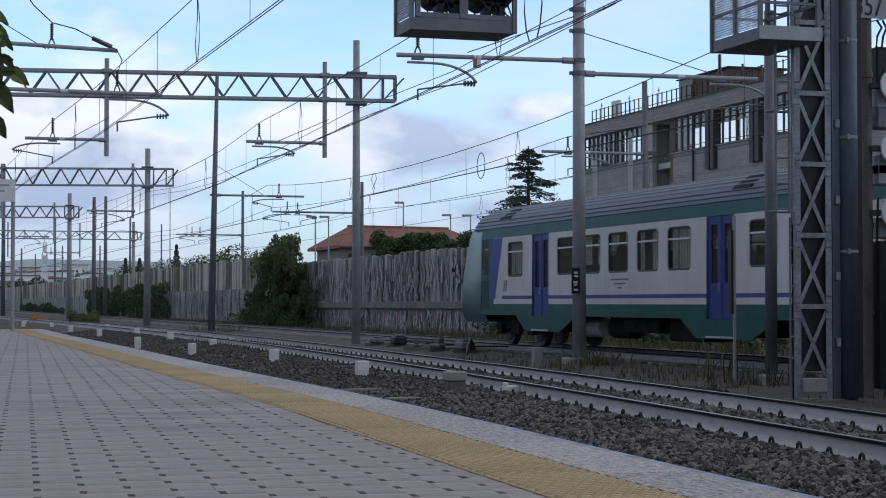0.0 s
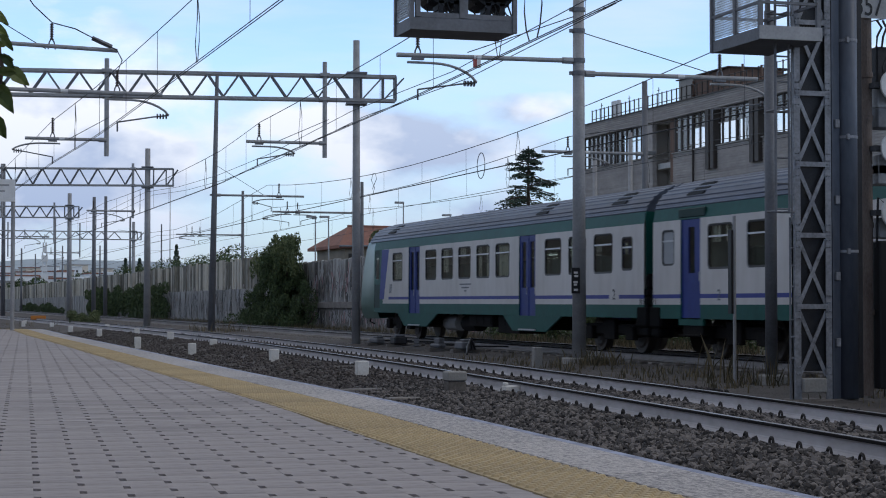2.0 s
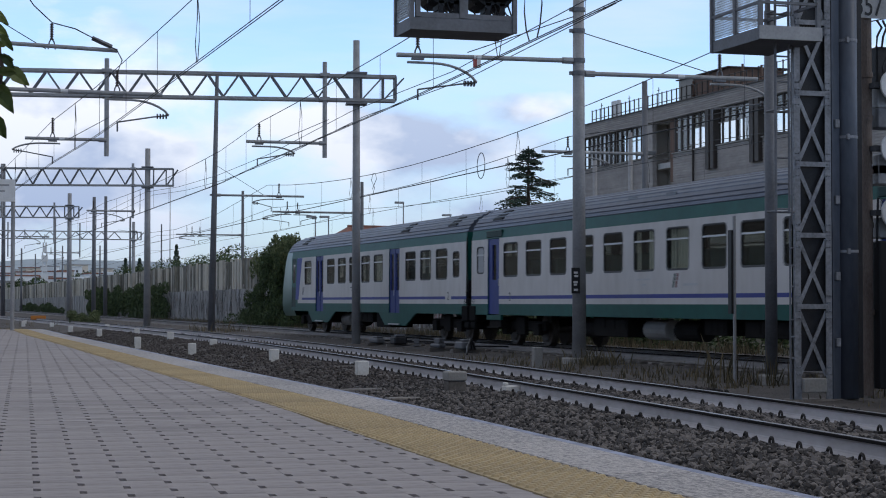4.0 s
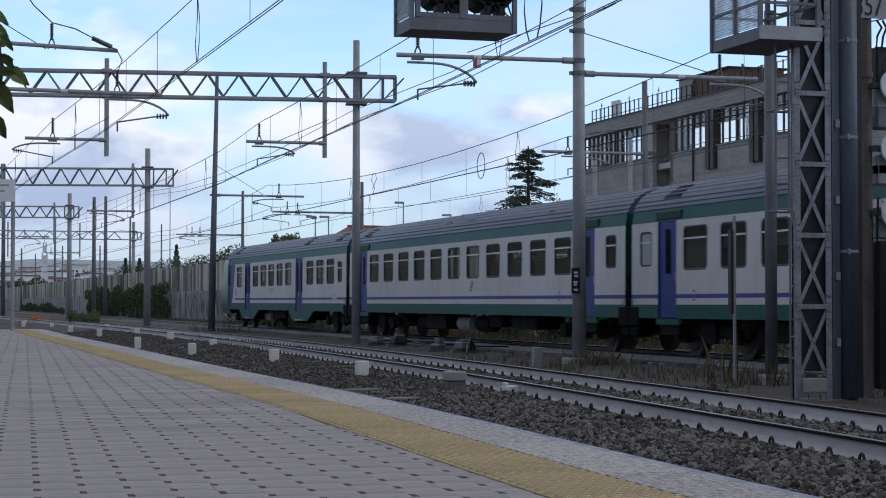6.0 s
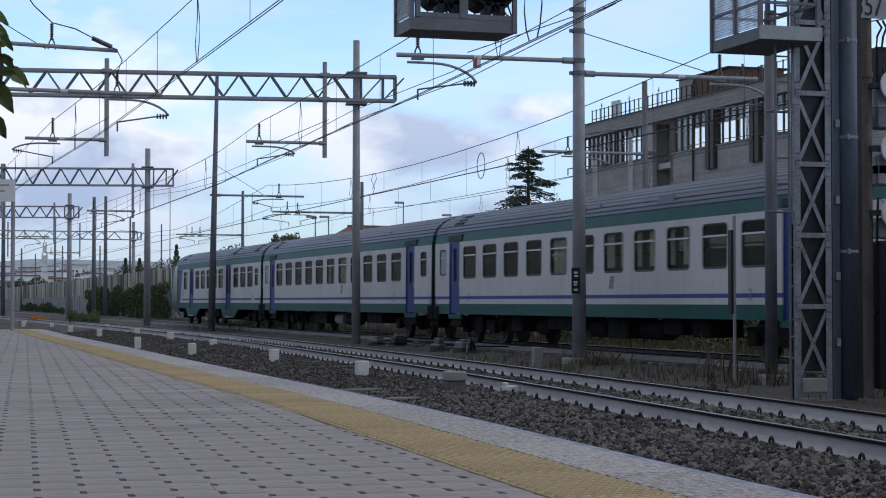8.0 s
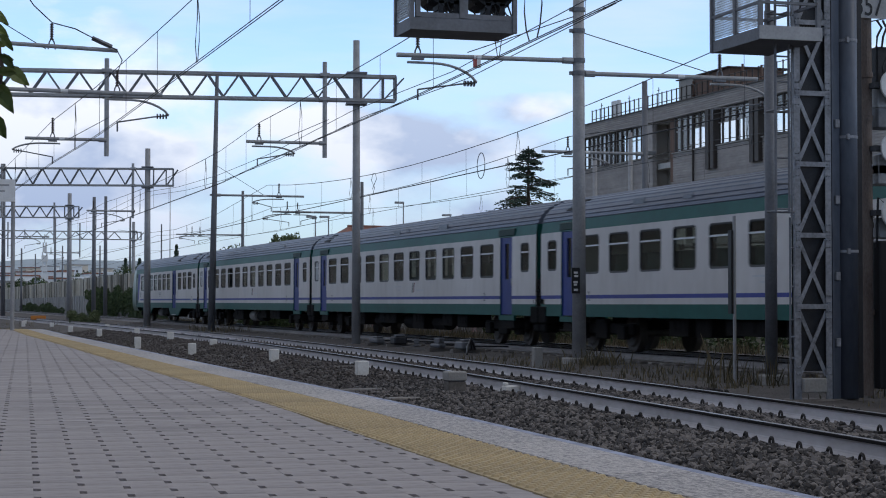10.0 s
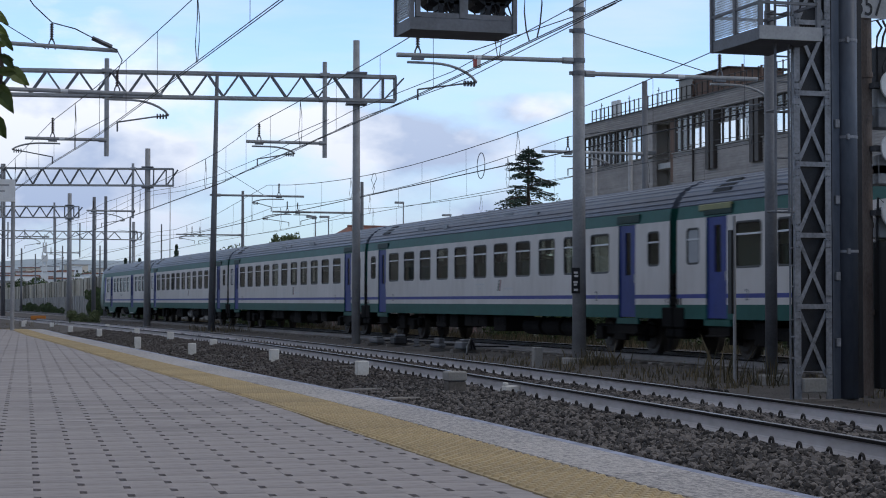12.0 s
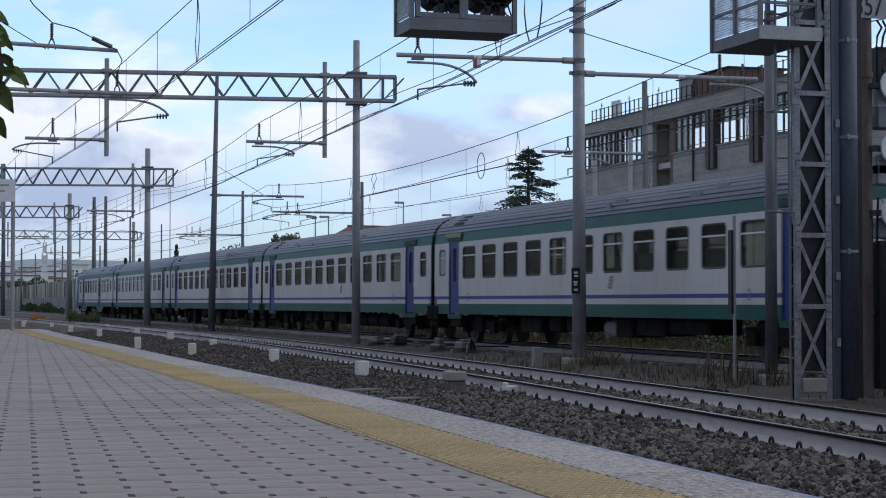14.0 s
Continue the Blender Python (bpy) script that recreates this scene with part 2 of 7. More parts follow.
M_RUST = mat("rust_brown_panel", (0.20, 0.125, 0.095), (0.10, 0.065, 0.052), rough=0.85, scale=1.5, stretch=(1, 1, 0.3))
M_POSTRUST = mat("dark_rusty_post", (0.22, 0.18, 0.155), (0.075, 0.05, 0.042), rough=0.8, scale=3, stretch=(1, 1, 0.3))
M_BIN = mat("office_interior", (0.55, 0.55, 0.54), (0.4, 0.4, 0.4), rough=0.9)
M_LEAF = mat("shrub_leaf", (0.095, 0.135, 0.05), (0.036, 0.058, 0.024), rough=0.7, scale=1.0, fine=8, rand=0.8, island=True, bump=0)
# paler leaf copy; on the large shrub's top it paints the lit tips
M_LEAFTIP = mat("pale_lit_shrub_leaf", (0.15, 0.18, 0.075), (0.06, 0.085, 0.035), rough=0.7, scale=1.0, fine=8, rand=0.8, island=True, bump=0)
M_NEEDLE = mat("cedar_needles", (0.085, 0.125, 0.09), (0.04, 0.062, 0.046), rough=0.8, scale=1.0, fine=8, rand=0.7, island=True, bump=0)
# light coming through the leaves is put into this brighter green
M_BIGLEAF = mat("backlit_glossy_leaf", (0.24, 0.28, 0.11), (0.10, 0.14, 0.045), rough=0.4, scale=6, rand=0.6, bump=0)
M_BARK = mat("bark", (0.10, 0.075, 0.055), (0.05, 0.04, 0.03), rough=0.9, scale=4)
M_GRASS = mat("dry_weeds", (0.20, 0.16, 0.095), (0.08, 0.072, 0.045), rough=0.85, scale=2, fine=10, rand=0.9, island=True, bump=0)
M_TILE = mat("terracotta_roof", (0.31, 0.14, 0.10), (0.17, 0.08, 0.06), rough=0.85, scale=0.9, fine=6, stretch=(1.5, 1, 1), bump=0.5, dist=0.05)
M_HOUSEWALL = mat("weathered_ochre_render", (0.34, 0.29, 0.23), (0.2, 0.17, 0.14), rough=0.9, scale=0.6)
M_PLASTER = mat("plaster", (0.62, 0.56, 0.48), (0.48, 0.43, 0.37), rough=0.9, scale=0.5)
# distance haze is put into this pale blue-green colour
M_HILL = mat("haze_pale_woodland", (0.42, 0.47, 0.52), (0.31, 0.37, 0.40), rough=1.0, scale=0.012, fine=0.08, bump=0)
M_FIELD = mat("rough_ground", (0.13, 0.12, 0.085), (0.07, 0.075, 0.045), rough=0.95, scale=0.3, fine=6, bump=0.6, dist=0.05)
M_ORANGE = mat("orange_plastic", (0.60, 0.22, 0.04), (0.45, 0.17, 0.03), rough=0.6)


# ---- mesh helpers ----
def obj(name, bm, material, smooth=False):
    me = bpy.data.meshes.new(name)
    bm.to_mesh(me)
    bm.free()
    for m in material if isinstance(material, (list, tuple)) else [material]:
        me.materials.append(m)
    if smooth:
        for p in me.polygons:
            p.use_smooth = True
    return new(name, me)


def part(name, bm, material, parent, label="", smooth=False):
    ob = obj(name, bm, material, smooth)
    ob.parent = parent
    return tagged(ob, label)


def piece(name, me, parent, m=None):
    ob = new(name, me)
    ob.parent = parent
    if m is not None:
        ob.matrix_basis = m
    return ob


def thing(name, m, label, category, group="", kind=""):
    ob = new(name)
    ob.matrix_basis = m
    ob.empty_display_size = 0.2
    return tagged(ob, label, category, group, kind)


def box(bm, x0, x1, y0, y1, z0, z1, bevel=0.0):
    v = [bm.verts.new(p) for p in ((x0, y0, z0), (x1, y0, z0), (x1, y1, z0), (x0, y1, z0), (x0, y0, z1), (x1, y0, z1), (x1, y1, z1), (x0, y1, z1))]
    fs = [bm.faces.new([v[i] for i in f]) for f in ((0, 3, 2, 1), (4, 5, 6, 7), (0, 1, 5, 4), (1, 2, 6, 5), (2, 3, 7, 6), (3, 0, 4, 7))]
    if bevel:
        es = {e for f in fs for e in f.edges}
        bmesh.ops.bevel(bm, geom=list(es), offset=bevel, segments=1, affect="EDGES")
    return bm


def cubes(*boxes, bevel=0.0):
    bm = bmesh.new()
    for b in boxes:
        box(bm, *b, bevel=bevel)
    return bm


def rod(bm, p, q, r, r2=None, n=8, caps=True):
    p, q = Vector(p), Vector(q)
    r2 = r if r2 is None else r2
    d = (q - p).normalized()
    a = d.orthogonal().normalized()
    b = d.cross(a)
    r0 = [bm.verts.new(p + (a * math.cos(k * 2 * math.pi / n) + b * math.sin(k * 2 * math.pi / n)) * r) for k in range(n)]
    r1 = [bm.verts.new(q + (a * math.cos(k * 2 * math.pi / n) + b * math.sin(k * 2 * math.pi / n)) * r2) for k in range(n)]
    for k in range(n):
        bm.faces.new((r0[k], r0[(k + 1) % n], r1[(k + 1) % n], r1[k]))
    if caps:
        bm.faces.new(r0[::-1])
        bm.faces.new(r1)
    return bm


def rods(*list_of, n=8):
    bm = bmesh.new()
    for a in list_of:
        rod(bm, *a, n=n)
    return bm


def bar(bm, p, q, w, h):
    """A flat-sided bar from p to q, w across the horizontal, h the other way."""
    p, q = Vector(p), Vector(q)
    d = (q - p).normalized()
    a = d.cross(Vector((0, 0, 1)))
    a = a.normalized() if a.length > 1e-4 else Vector((1, 0, 0))
    b = a.cross(d)
    ends = []
    for c in (p, q):
        ends.append([bm.verts.new(c + a * (sx * w / 2) + b * (sz * h / 2)) for sx, sz in ((-1, -1), (1, -1), (1, 1), (-1, 1))])
    for k in range(4):
        bm.faces.new((ends[0][k], ends[0][(k + 1) % 4], ends[1][(k + 1) % 4], ends[1][k]))
    bm.faces.new(ends[0][::-1])
    bm.faces.new(ends[1])
    return bm


def tube(bm, pts, r, n=6):
    pts = [Vector(p) for p in pts]
    rings = []
    for i, p in enumerate(pts):
        d = (pts[min(i + 1, len(pts) - 1)] - pts[max(i - 1, 0)]).normalized()
        a = d.cross(Vector((0, 0, 1)))
        a = a.normalized() if a.length > 1e-3 else Vector((1, 0, 0))
        b = a.cross(d)
        rings.append([bm.verts.new(p + (a * math.cos(k * 2 * math.pi / n) + b * math.sin(k * 2 * math.pi / n)) * r) for k in range(n)])
    for r0, r1 in zip(rings, rings[1:]):
        for k in range(n):
            bm.faces.new((r0[k], r0[(k + 1) % n], r1[(k + 1) % n], r1[k]))
    bm.faces.new(rings[0][::-1])
    bm.faces.new(rings[-1])
    return bm


def sweep(bm, section, path, closed=True, caps=True):
    """Sweep a section of (side, up) along a level path; side is to the right of the way."""
    rings = []
    path = [Vector(p) for p in path]
    for i, p in enumerate(path):
        d = path[min(i + 1, len(path) - 1)] - path[max(i - 1, 0)]
        d.z = 0
        d.normalize()
        a = Vector((d.y, -d.x, 0))
        rings.append([bm.verts.new(p + a * s + Vector((0, 0, u))) for s, u in section])
    n = len(section)
    for r0, r1 in zip(rings, rings[1:]):
        for k in range(n if closed else n - 1):
            bm.faces.new((r0[k], r1[k], r1[(k + 1) % n], r0[(k + 1) % n]))
    if closed and caps:
        bm.faces.new(rings[0])
        bm.faces.new(rings[-1][::-1])
    return bm


def along(path, y):
    """x of a plan line of (x, y) at y, smoothly."""
    ys = [p[1] for p in path]
    return float(np.interp(y, ys, [p[0] for p in path]))

# ---- ground, platform, tracks ----
NEAR_C = [(7.1, 2.0), (8.08, 12.3), (8.4, 15.5), (8.62, 17.6), (8.98, 21.4), (9.4, 26.2), (9.72, 30.0), (9.98, 33.5), (10.25, 38.0), (10.78, 46.0), (11.4, 58.0), (11.8, 70.0), (12.1, 90.0), (12.2, 120.0), (12.2, 330.0)]
EDGE = [(2.5, -6.0), (2.80, 5.0), (2.95, 7.6), (3.07, 9.6), (3.16, 11.5), (3.21, 14.0), (3.25, 16.0), (3.38, 20.6), (3.52, 25.0), (3.70, 31.0), (3.86, 37.6), (4.08, 43.0), (4.22, 46.5)]
PLAT_Z, PLAT_END = 0.55, 47.5
TRAIN_X, NEAR_Z = 18.52, 0.12


def climb(y):
    """Height of the train track above its level near the platform: one in 480 from y = 35 on."""
    return 0.0021 * max(0.0, y - 35.0)


def smooth_path(path, y0, y1, step, soft=4.0):
    """Plan line as points every step metres, softened."""
    pts = []
    y = y0
    while y <= y1 + 1e-6:
        w = soft if y < 60 else 10.0
        pts.append((sum(along(path, y + k * w) for k in (-1, -0.5, 0, 0.5, 1)) / 5, y))
        y += step
    return pts


def build_ground():
    bm = bmesh.new()
    box(bm, -3000, 3000, -800, 4500, -1.2, -0.42)
    tagged(obj("ground", bm, M_FIELD), "rough earth and dry grass beyond the tracks", "ground", kind="structure")
    # ballast bed: one uneven sheet, raised a little under each track
    xs = np.concatenate([np.arange(3.0, 14.0, 0.22), np.arange(14.0, 25.6, 0.45)])
    ys = np.concatenate([np.arange(-6, 40, 0.3), np.arange(40, 120, 1.0), np.arange(120, 340, 5.0)])
    near = smooth_path(NEAR_C, -6, 345, 1.0)
    vs, fs = [], []
    for y in ys:
        c = along(near, y)
        for x in xs:
            z = -0.24
            d = abs(x - c)
            z += 0.18 * max(0.0, min(1.0, (3.4 - d) / 1.6))
            z += (0.02 + climb(y)) * max(0.0, min(1.0, (3.2 - abs(x - TRAIN_X)) / 1.6))
            z += 0.05 * noise.noise((x * 1.1, y * 0.9, 0.0)) + 0.02 * noise.noise((x * 5, y * 5, 3.0))
            z -= 0.20 * max(0.0, min(1.0, (x - 24.6) / 1.0))
            vs.append((x, y, z))
    n = len(xs)
    for j in range(len(ys) - 1):
        for i in range(n - 1):
            fs.append((j * n + i, j * n + i + 1, (j + 1) * n + i + 1, (j + 1) * n + i))
    me = bpy.data.meshes.new("ballast_bed")
    me.from_pydata(vs, [], fs)
    me.materials.append(M_SOIL)
    tagged(new("ballast_bed", me), "dark grey-brown ballast bed between the tracks", "ballast", kind="structure")


def stones(name, n, area, size, seed, label, material):
    """Crushed stones strewn over the ballast bed, as one mesh."""
    rng = np.random.default_rng(seed)
    near = smooth_path(NEAR_C, -6, 345, 1.0)
    g = (1 + 5 ** 0.5) / 2
    base = np.array([(-1, g, 0), (1, g, 0), (-1, -g, 0), (1, -g, 0), (0, -1, g), (0, 1, g), (0, -1, -g), (0, 1, -g), (g, 0, -1), (g, 0, 1), (-g, 0, -1), (-g, 0, 1)], float) * 0.55
    quad = np.array([(0, 11, 5), (0, 5, 1), (0, 1, 7), (0, 7, 10), (0, 10, 11), (1, 5, 9), (5, 11, 4), (11, 10, 2), (10, 7, 6), (7, 1, 8),
                     (3, 9, 4), (3, 4, 2), (3, 2, 6), (3, 6, 8), (3, 8, 9), (4, 9, 5), (2, 4, 11), (6, 2, 10), (8, 6, 7), (9, 8, 1)])
    x0, x1, y0, y1 = area
    px = rng.uniform(x0, x1, n)
    py = y0 + (y1 - y0) * rng.uniform(0, 1, n) ** 1.35
    cx = np.interp(py, [p[1] for p in near], [p[0] for p in near])
    d = np.abs(px - cx)
    keep = (np.abs(d - 0.775) > 0.11) & (np.abs(px - TRAIN_X + 0.75) > 0.1)
    px, py, d = px[keep], py[keep], d[keep]
    n = len(px)
    pz = -0.24 + 0.18 * np.clip((3.4 - d) / 1.6, 0, 1) + 0.02 * np.clip((2.6 - np.abs(px - TRAIN_X)) / 1.0, 0, 1)
    pz = pz + np.array([0.05 * noise.noise((x * 1.1, y * 0.9, 0.0)) for x, y in zip(px, py)])
    # bumps: stones lie heaped, not level
    s = rng.uniform(size[0], size[1], n)
    V = base[None] * rng.uniform(0.55, 1.4, (n, 12, 1)) * rng.uniform(0.7, 1.25, (n, 1, 3))
    tilt = rng.normal(0, 0.22, (n, 2))
    V[..., 2] += V[..., 0] * tilt[:, :1] + V[..., 1] * tilt[:, 1:]
    V = V * s[:, None, None] * np.array([1, 1, 0.85])
    a = rng.uniform(0, 6.28, n)
    ca, sa = np.cos(a)[:, None], np.sin(a)[:, None]
    V = np.stack([V[..., 0] * ca - V[..., 1] * sa, V[..., 0] * sa + V[..., 1] * ca, V[..., 2]], -1)
    V += np.stack([px, py, pz + s * rng.uniform(0.1, 0.9, n)], -1)[:, None]
    me = bpy.data.meshes.new(name)
    me.from_pydata(V.reshape(-1, 3).tolist(), [], (quad[None] + 12 * np.arange(n)[:, None, None]).reshape(-1, 3).tolist())
    me.materials.append(material)
    tagged(new(name, me), label, "gravel", kind="stuff")


RAIL_SECTION = [(-0.07, -0.172), (0.07, -0.172), (0.07, -0.160), (0.018, -0.138), (0.009, -0.12), (0.009, -0.044), (0.036, -0.028), (0.036, -0.006),
                (0.028, 0.0), (-0.028, 0.0), (-0.036, -0.006), (-0.036, -0.028), (-0.009, -0.044), (-0.009, -0.12), (-0.018, -0.138), (-0.07, -0.160)]


def rail(name, path, z, side_mat, parent, rise=lambda y: 0.0):
    bm = bmesh.new()
    sweep(bm, RAIL_SECTION, [(x, y, z + rise(y)) for x, y in path])
    ob = part(name, bm, [side_mat, M_RAILTOP, M_RAILHEAD], parent)
    # running top gets the polished material, the sides of the head the dark one
    for p in ob.data.polygons:
        h = p.center.z - z - rise(p.center.y)
        if h > -0.001:
            p.material_index = 1
        elif h > -0.03:
            p.material_index = 2
    return ob


def offset_path(path, s):
    out = []
    for i, (x, y) in enumerate(path):
        x0, y0 = path[max(i - 1, 0)]
        x1, y1 = path[min(i + 1, len(path) - 1)]
        l = math.hypot(x1 - x0, y1 - y0)
        out.append((x + (y1 - y0) / l * s, y - (x1 - x0) / l * s))
    return out


def sleeper_mesh(name, length):
    bm = cubes((-length / 2, length / 2, -0.13, 0.13, -0.16, 0.0), bevel=0.02)
    me = bpy.data.meshes.new(name)
    bm.to_mesh(me)
    bm.free()
    me.materials.append(M_SLEEPER)
    return me


def clip_mesh():
    bm = bmesh.new()
    pts = [(0.042 * math.cos(a), 0.0, 0.022 + 0.05 * math.sin(a)) for a in [k * math.pi / 6 for k in range(7)]]
    tube(bm, [(0, p[0], p[2]) for p in pts], 0.013, 5)
    box(bm, -0.04, 0.04, -0.05, 0.05, 0.0, 0.02)
    me = bpy.data.meshes.new("rail_clip")
    bm.to_mesh(me)
    bm.free()
    me.materials.append(M_CLIP)
    return me


M_RAILWHITE = mat("whitewashed_rail_web", (0.60, 0.58, 0.60), (0.36, 0.34, 0.34), rough=0.75, scale=1.5, fine=14, stretch=(1, 0.3, 1))


def build_track(name, label, path, z, side_mat, step, y_end, clips_to, rise=lambda y: 0.0):
    th = thing(name, Matrix(), label, "railway track", kind="structure")
    for s in (-0.775, 0.775):
        rail("rail", offset_path(path, s), z, side_mat, th, rise)
    me = sleeper_mesh("sleeper", 2.5)
    cm = clip_mesh()
    y = path[0][1] + 0.3
    while y < y_end:
        x, x2 = along(path, y), along(path, y + 1)
        turn = -math.degrees(math.atan2(x2 - x, 1.0))
        piece("sleeper", me, th, pose(x, y, z - 0.175 + rise(y), 0, 0, turn))
        if 9 < y < clips_to:
            for s in (-0.90, -0.655, 0.655, 0.90):
                m = pose(x, y, z - 0.172 + rise(y), 0, 0, turn) @ pose(s, 0, 0)
                piece("rail_clip", cm, th, m)
        y += step
    return th


def build_platform():
    th = thing("platform", Matrix(), "raised station platform of grey concrete pavers", "platform", kind="structure")
    e = [(x - 0.05, y) for x, y in smooth_path(EDGE, -6, 46.5, 0.75, 1.2)]
    ends = [(e[-1][0] - 0.02, 46.9), (e[-1][0] - 0.10, 47.2), (e[-1][0] - 0.3, 47.5)]
    e = e + ends
    # body with face towards the track
    bm = bmesh.new()
    v0 = [bm.verts.new((x - 0.02, y, -0.42)) for x, y in e]
    v1 = [bm.verts.new((x - 0.02, y, PLAT_Z - 0.075)) for x, y in e]
    w1 = [bm.verts.new((-9.0, y, PLAT_Z - 0.075)) for x, y in e]
    w0 = [bm.verts.new((-9.0, y, -0.42)) for x, y in e]
    for i in range(len(e) - 1):
        bm.faces.new((v0[i], v0[i + 1], v1[i + 1], v1[i]))
        bm.faces.new((v1[i], v1[i + 1], w1[i + 1], w1[i]))
        bm.faces.new((w1[i], w1[i + 1], w0[i + 1], w0[i]))
    bm.faces.new((v0[-1], w0[-1], w1[-1], v1[-1]))
    bm.faces.new((v1[0], w1[0], w0[0], v0[0]))
    part("platform_body", bm, M_JOINT, th)
    # edge stones, 1.5 m long, with a narrow painted nosing
    yy = -6.0
    while yy < 46.8:
        y2 = min(yy + 1.5, 47.0)
        seg = [(along(e, y), y) for y in np.linspace(yy + 0.004, y2 - 0.004, 4)]
        bm = bmesh.new()
        sweep(bm, [(-0.34, -0.07), (0.0, -0.07), (0.0, -0.006), (-0.006, 0.0), (-0.34, 0.0)], [(x, y, PLAT_Z) for x, y in seg])
        part("edge_stone", bm, M_EDGE, th)
        bm = bmesh.new()
        sweep(bm, [(-0.0, -0.10), (0.062, -0.10), (0.062, -0.016), (0.050, -0.002), (0.0, -0.002)], [(x, y, PLAT_Z) for x, y in seg])
        part("nosing", bm, M_EDGEBLUE, th)
        yy += 1.5
    return th, e

# ---- the train ----
def clear_glass(name, tint, ior=1.5):
    m = bpy.data.materials.new(name)
    m.use_nodes = True
    nt = m.node_tree
    nt.nodes.clear()
    out = nt.nodes.new("ShaderNodeOutputMaterial")
    t, g, f, mx, po, ad = [nt.nodes.new(k) for k in ("ShaderNodeBsdfTransparent", "ShaderNodeBsdfGlossy", "ShaderNodeLayerWeight", "ShaderNodeMixShader", "ShaderNodeMath", "ShaderNodeMath")]
    t.inputs[0].default_value = (*tint, 1)
    g.inputs["Roughness"].default_value = 0.04
    f.inputs[0].default_value = 0.5
    po.operation, po.inputs[1].default_value = "POWER", 5.0
    ad.operation, ad.inputs[1].default_value, ad.inputs[2].default_value = "MULTIPLY_ADD", 0.8, ((ior - 1) / (ior + 1)) ** 2
    nt.links.new(f.outputs["Facing"], po.inputs[0])
    nt.links.new(po.outputs[0], ad.inputs[0])
    nt.links.new(ad.outputs[0], mx.inputs[0])
    nt.links.new(t.outputs[0], mx.inputs[1])
    nt.links.new(g.outputs[0], mx.inputs[2])
    nt.links.new(mx.outputs[0], out.inputs[0])
    return m


M_PANE = clear_glass("coach_window_glass", (0.82, 0.84, 0.80), 1.5)
M_FROST = mat("frosted_pane", (0.30, 0.31, 0.33), (0.24, 0.25, 0.27), rough=0.35, bump=0)
# dimness inside the coaches is put into this darker copy of the lining
M_LININGDIM = mat("dimmed_coach_lining", (0.075, 0.066, 0.062), (0.05, 0.044, 0.042), rough=0.7)
HALF = 1.42
Z_BANDS = [0.84, 1.15, 1.29, 1.38, 3.02, 3.30]
TRAIN_MATS = [M_TGREEN, M_TWHITE, M_TSTRIPE, M_TROOF, M_TBLUE, M_UNDER, M_LINING]


def side_x(z):
    if z > 3.02:
        return HALF - 0.05 * (z - 3.02) / 0.28 - 0.01
    return HALF - 0.01 * max(0.0, (z - 2.2) / 0.82)


def wall_cells(bm, sx, y0, y1, holes, bands, zmat, cuts=()):
    """One coach side with real openings; zmat gives the paint of a cell by (y, z)."""
    ys = sorted({y0, y1, *cuts, *[v for h in holes for v in h[:2]]})
    zs = sorted({*bands, *[v for h in holes for v in h[2:4]]})
    grid = {}

    def vert(y, z, inner):
        k = (round(y, 4), round(z, 4), inner)
        if k not in grid:
            grid[k] = bm.verts.new((sx * (side_x(z) - (0.06 if inner else 0)), y, z))
        return grid[k]
    for a, b in zip(ys, ys[1:]):
        for c, d in zip(zs, zs[1:]):
            my, mz = (a + b) / 2, (c + d) / 2
            inside = any(h[0] < my < h[1] and h[2] < mz < h[3] for h in holes)
            if inside:
                continue
            for inner in (False, True):
                q = [vert(a, c, inner), vert(b, c, inner), vert(b, d, inner), vert(a, d, inner)]
                f = bm.faces.new(q if (sx > 0) != inner else q[::-1])
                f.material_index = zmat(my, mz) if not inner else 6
    for h in holes:
        for (ya, za), (yb, zb) in (((h[0], h[2]), (h[1], h[2])), ((h[1], h[2]), (h[1], h[3])), ((h[1], h[3]), (h[0], h[3])), ((h[0], h[3]), (h[0], h[2]))):
            try:
                q = [vert(ya, za, False), vert(yb, zb, False), vert(yb, zb, True), vert(ya, za, True)]
                bm.faces.new(q).material_index = zmat((h[0] + h[1]) / 2, h[2] - 0.01)
            except ValueError:
                pass
    return bm


def roof_section():
    pts = []
    ctrl = [(1.36, 3.30), (1.31, 3.45), (1.18, 3.62), (0.98, 3.77), (0.72, 3.88), (0.40, 3.96), (0.0, 3.99)]
    n = 9
    for i in range(n):
        for f, lift in ((0.0, 0.0), (0.12, 0.022), (0.30, 0.022), (0.42, 0.0)):
            t = (i + f) / n * (len(ctrl) - 1)
            k = min(int(t), len(ctrl) - 2)
            u = t - k
            x = ctrl[k][0] * (1 - u) + ctrl[k + 1][0] * u
            z = ctrl[k][1] * (1 - u) + ctrl[k + 1][1] * u
            nx, nz = ctrl[k][1] - ctrl[k + 1][1], ctrl[k][0] - ctrl[k + 1][0]
            l = math.hypot(nx, nz)
            pts.append((x - nx / l * lift, z + nz / l * lift))
    pts.append(ctrl[-1])
    return pts + [(-x, z) for x, z in pts[-2::-1]]


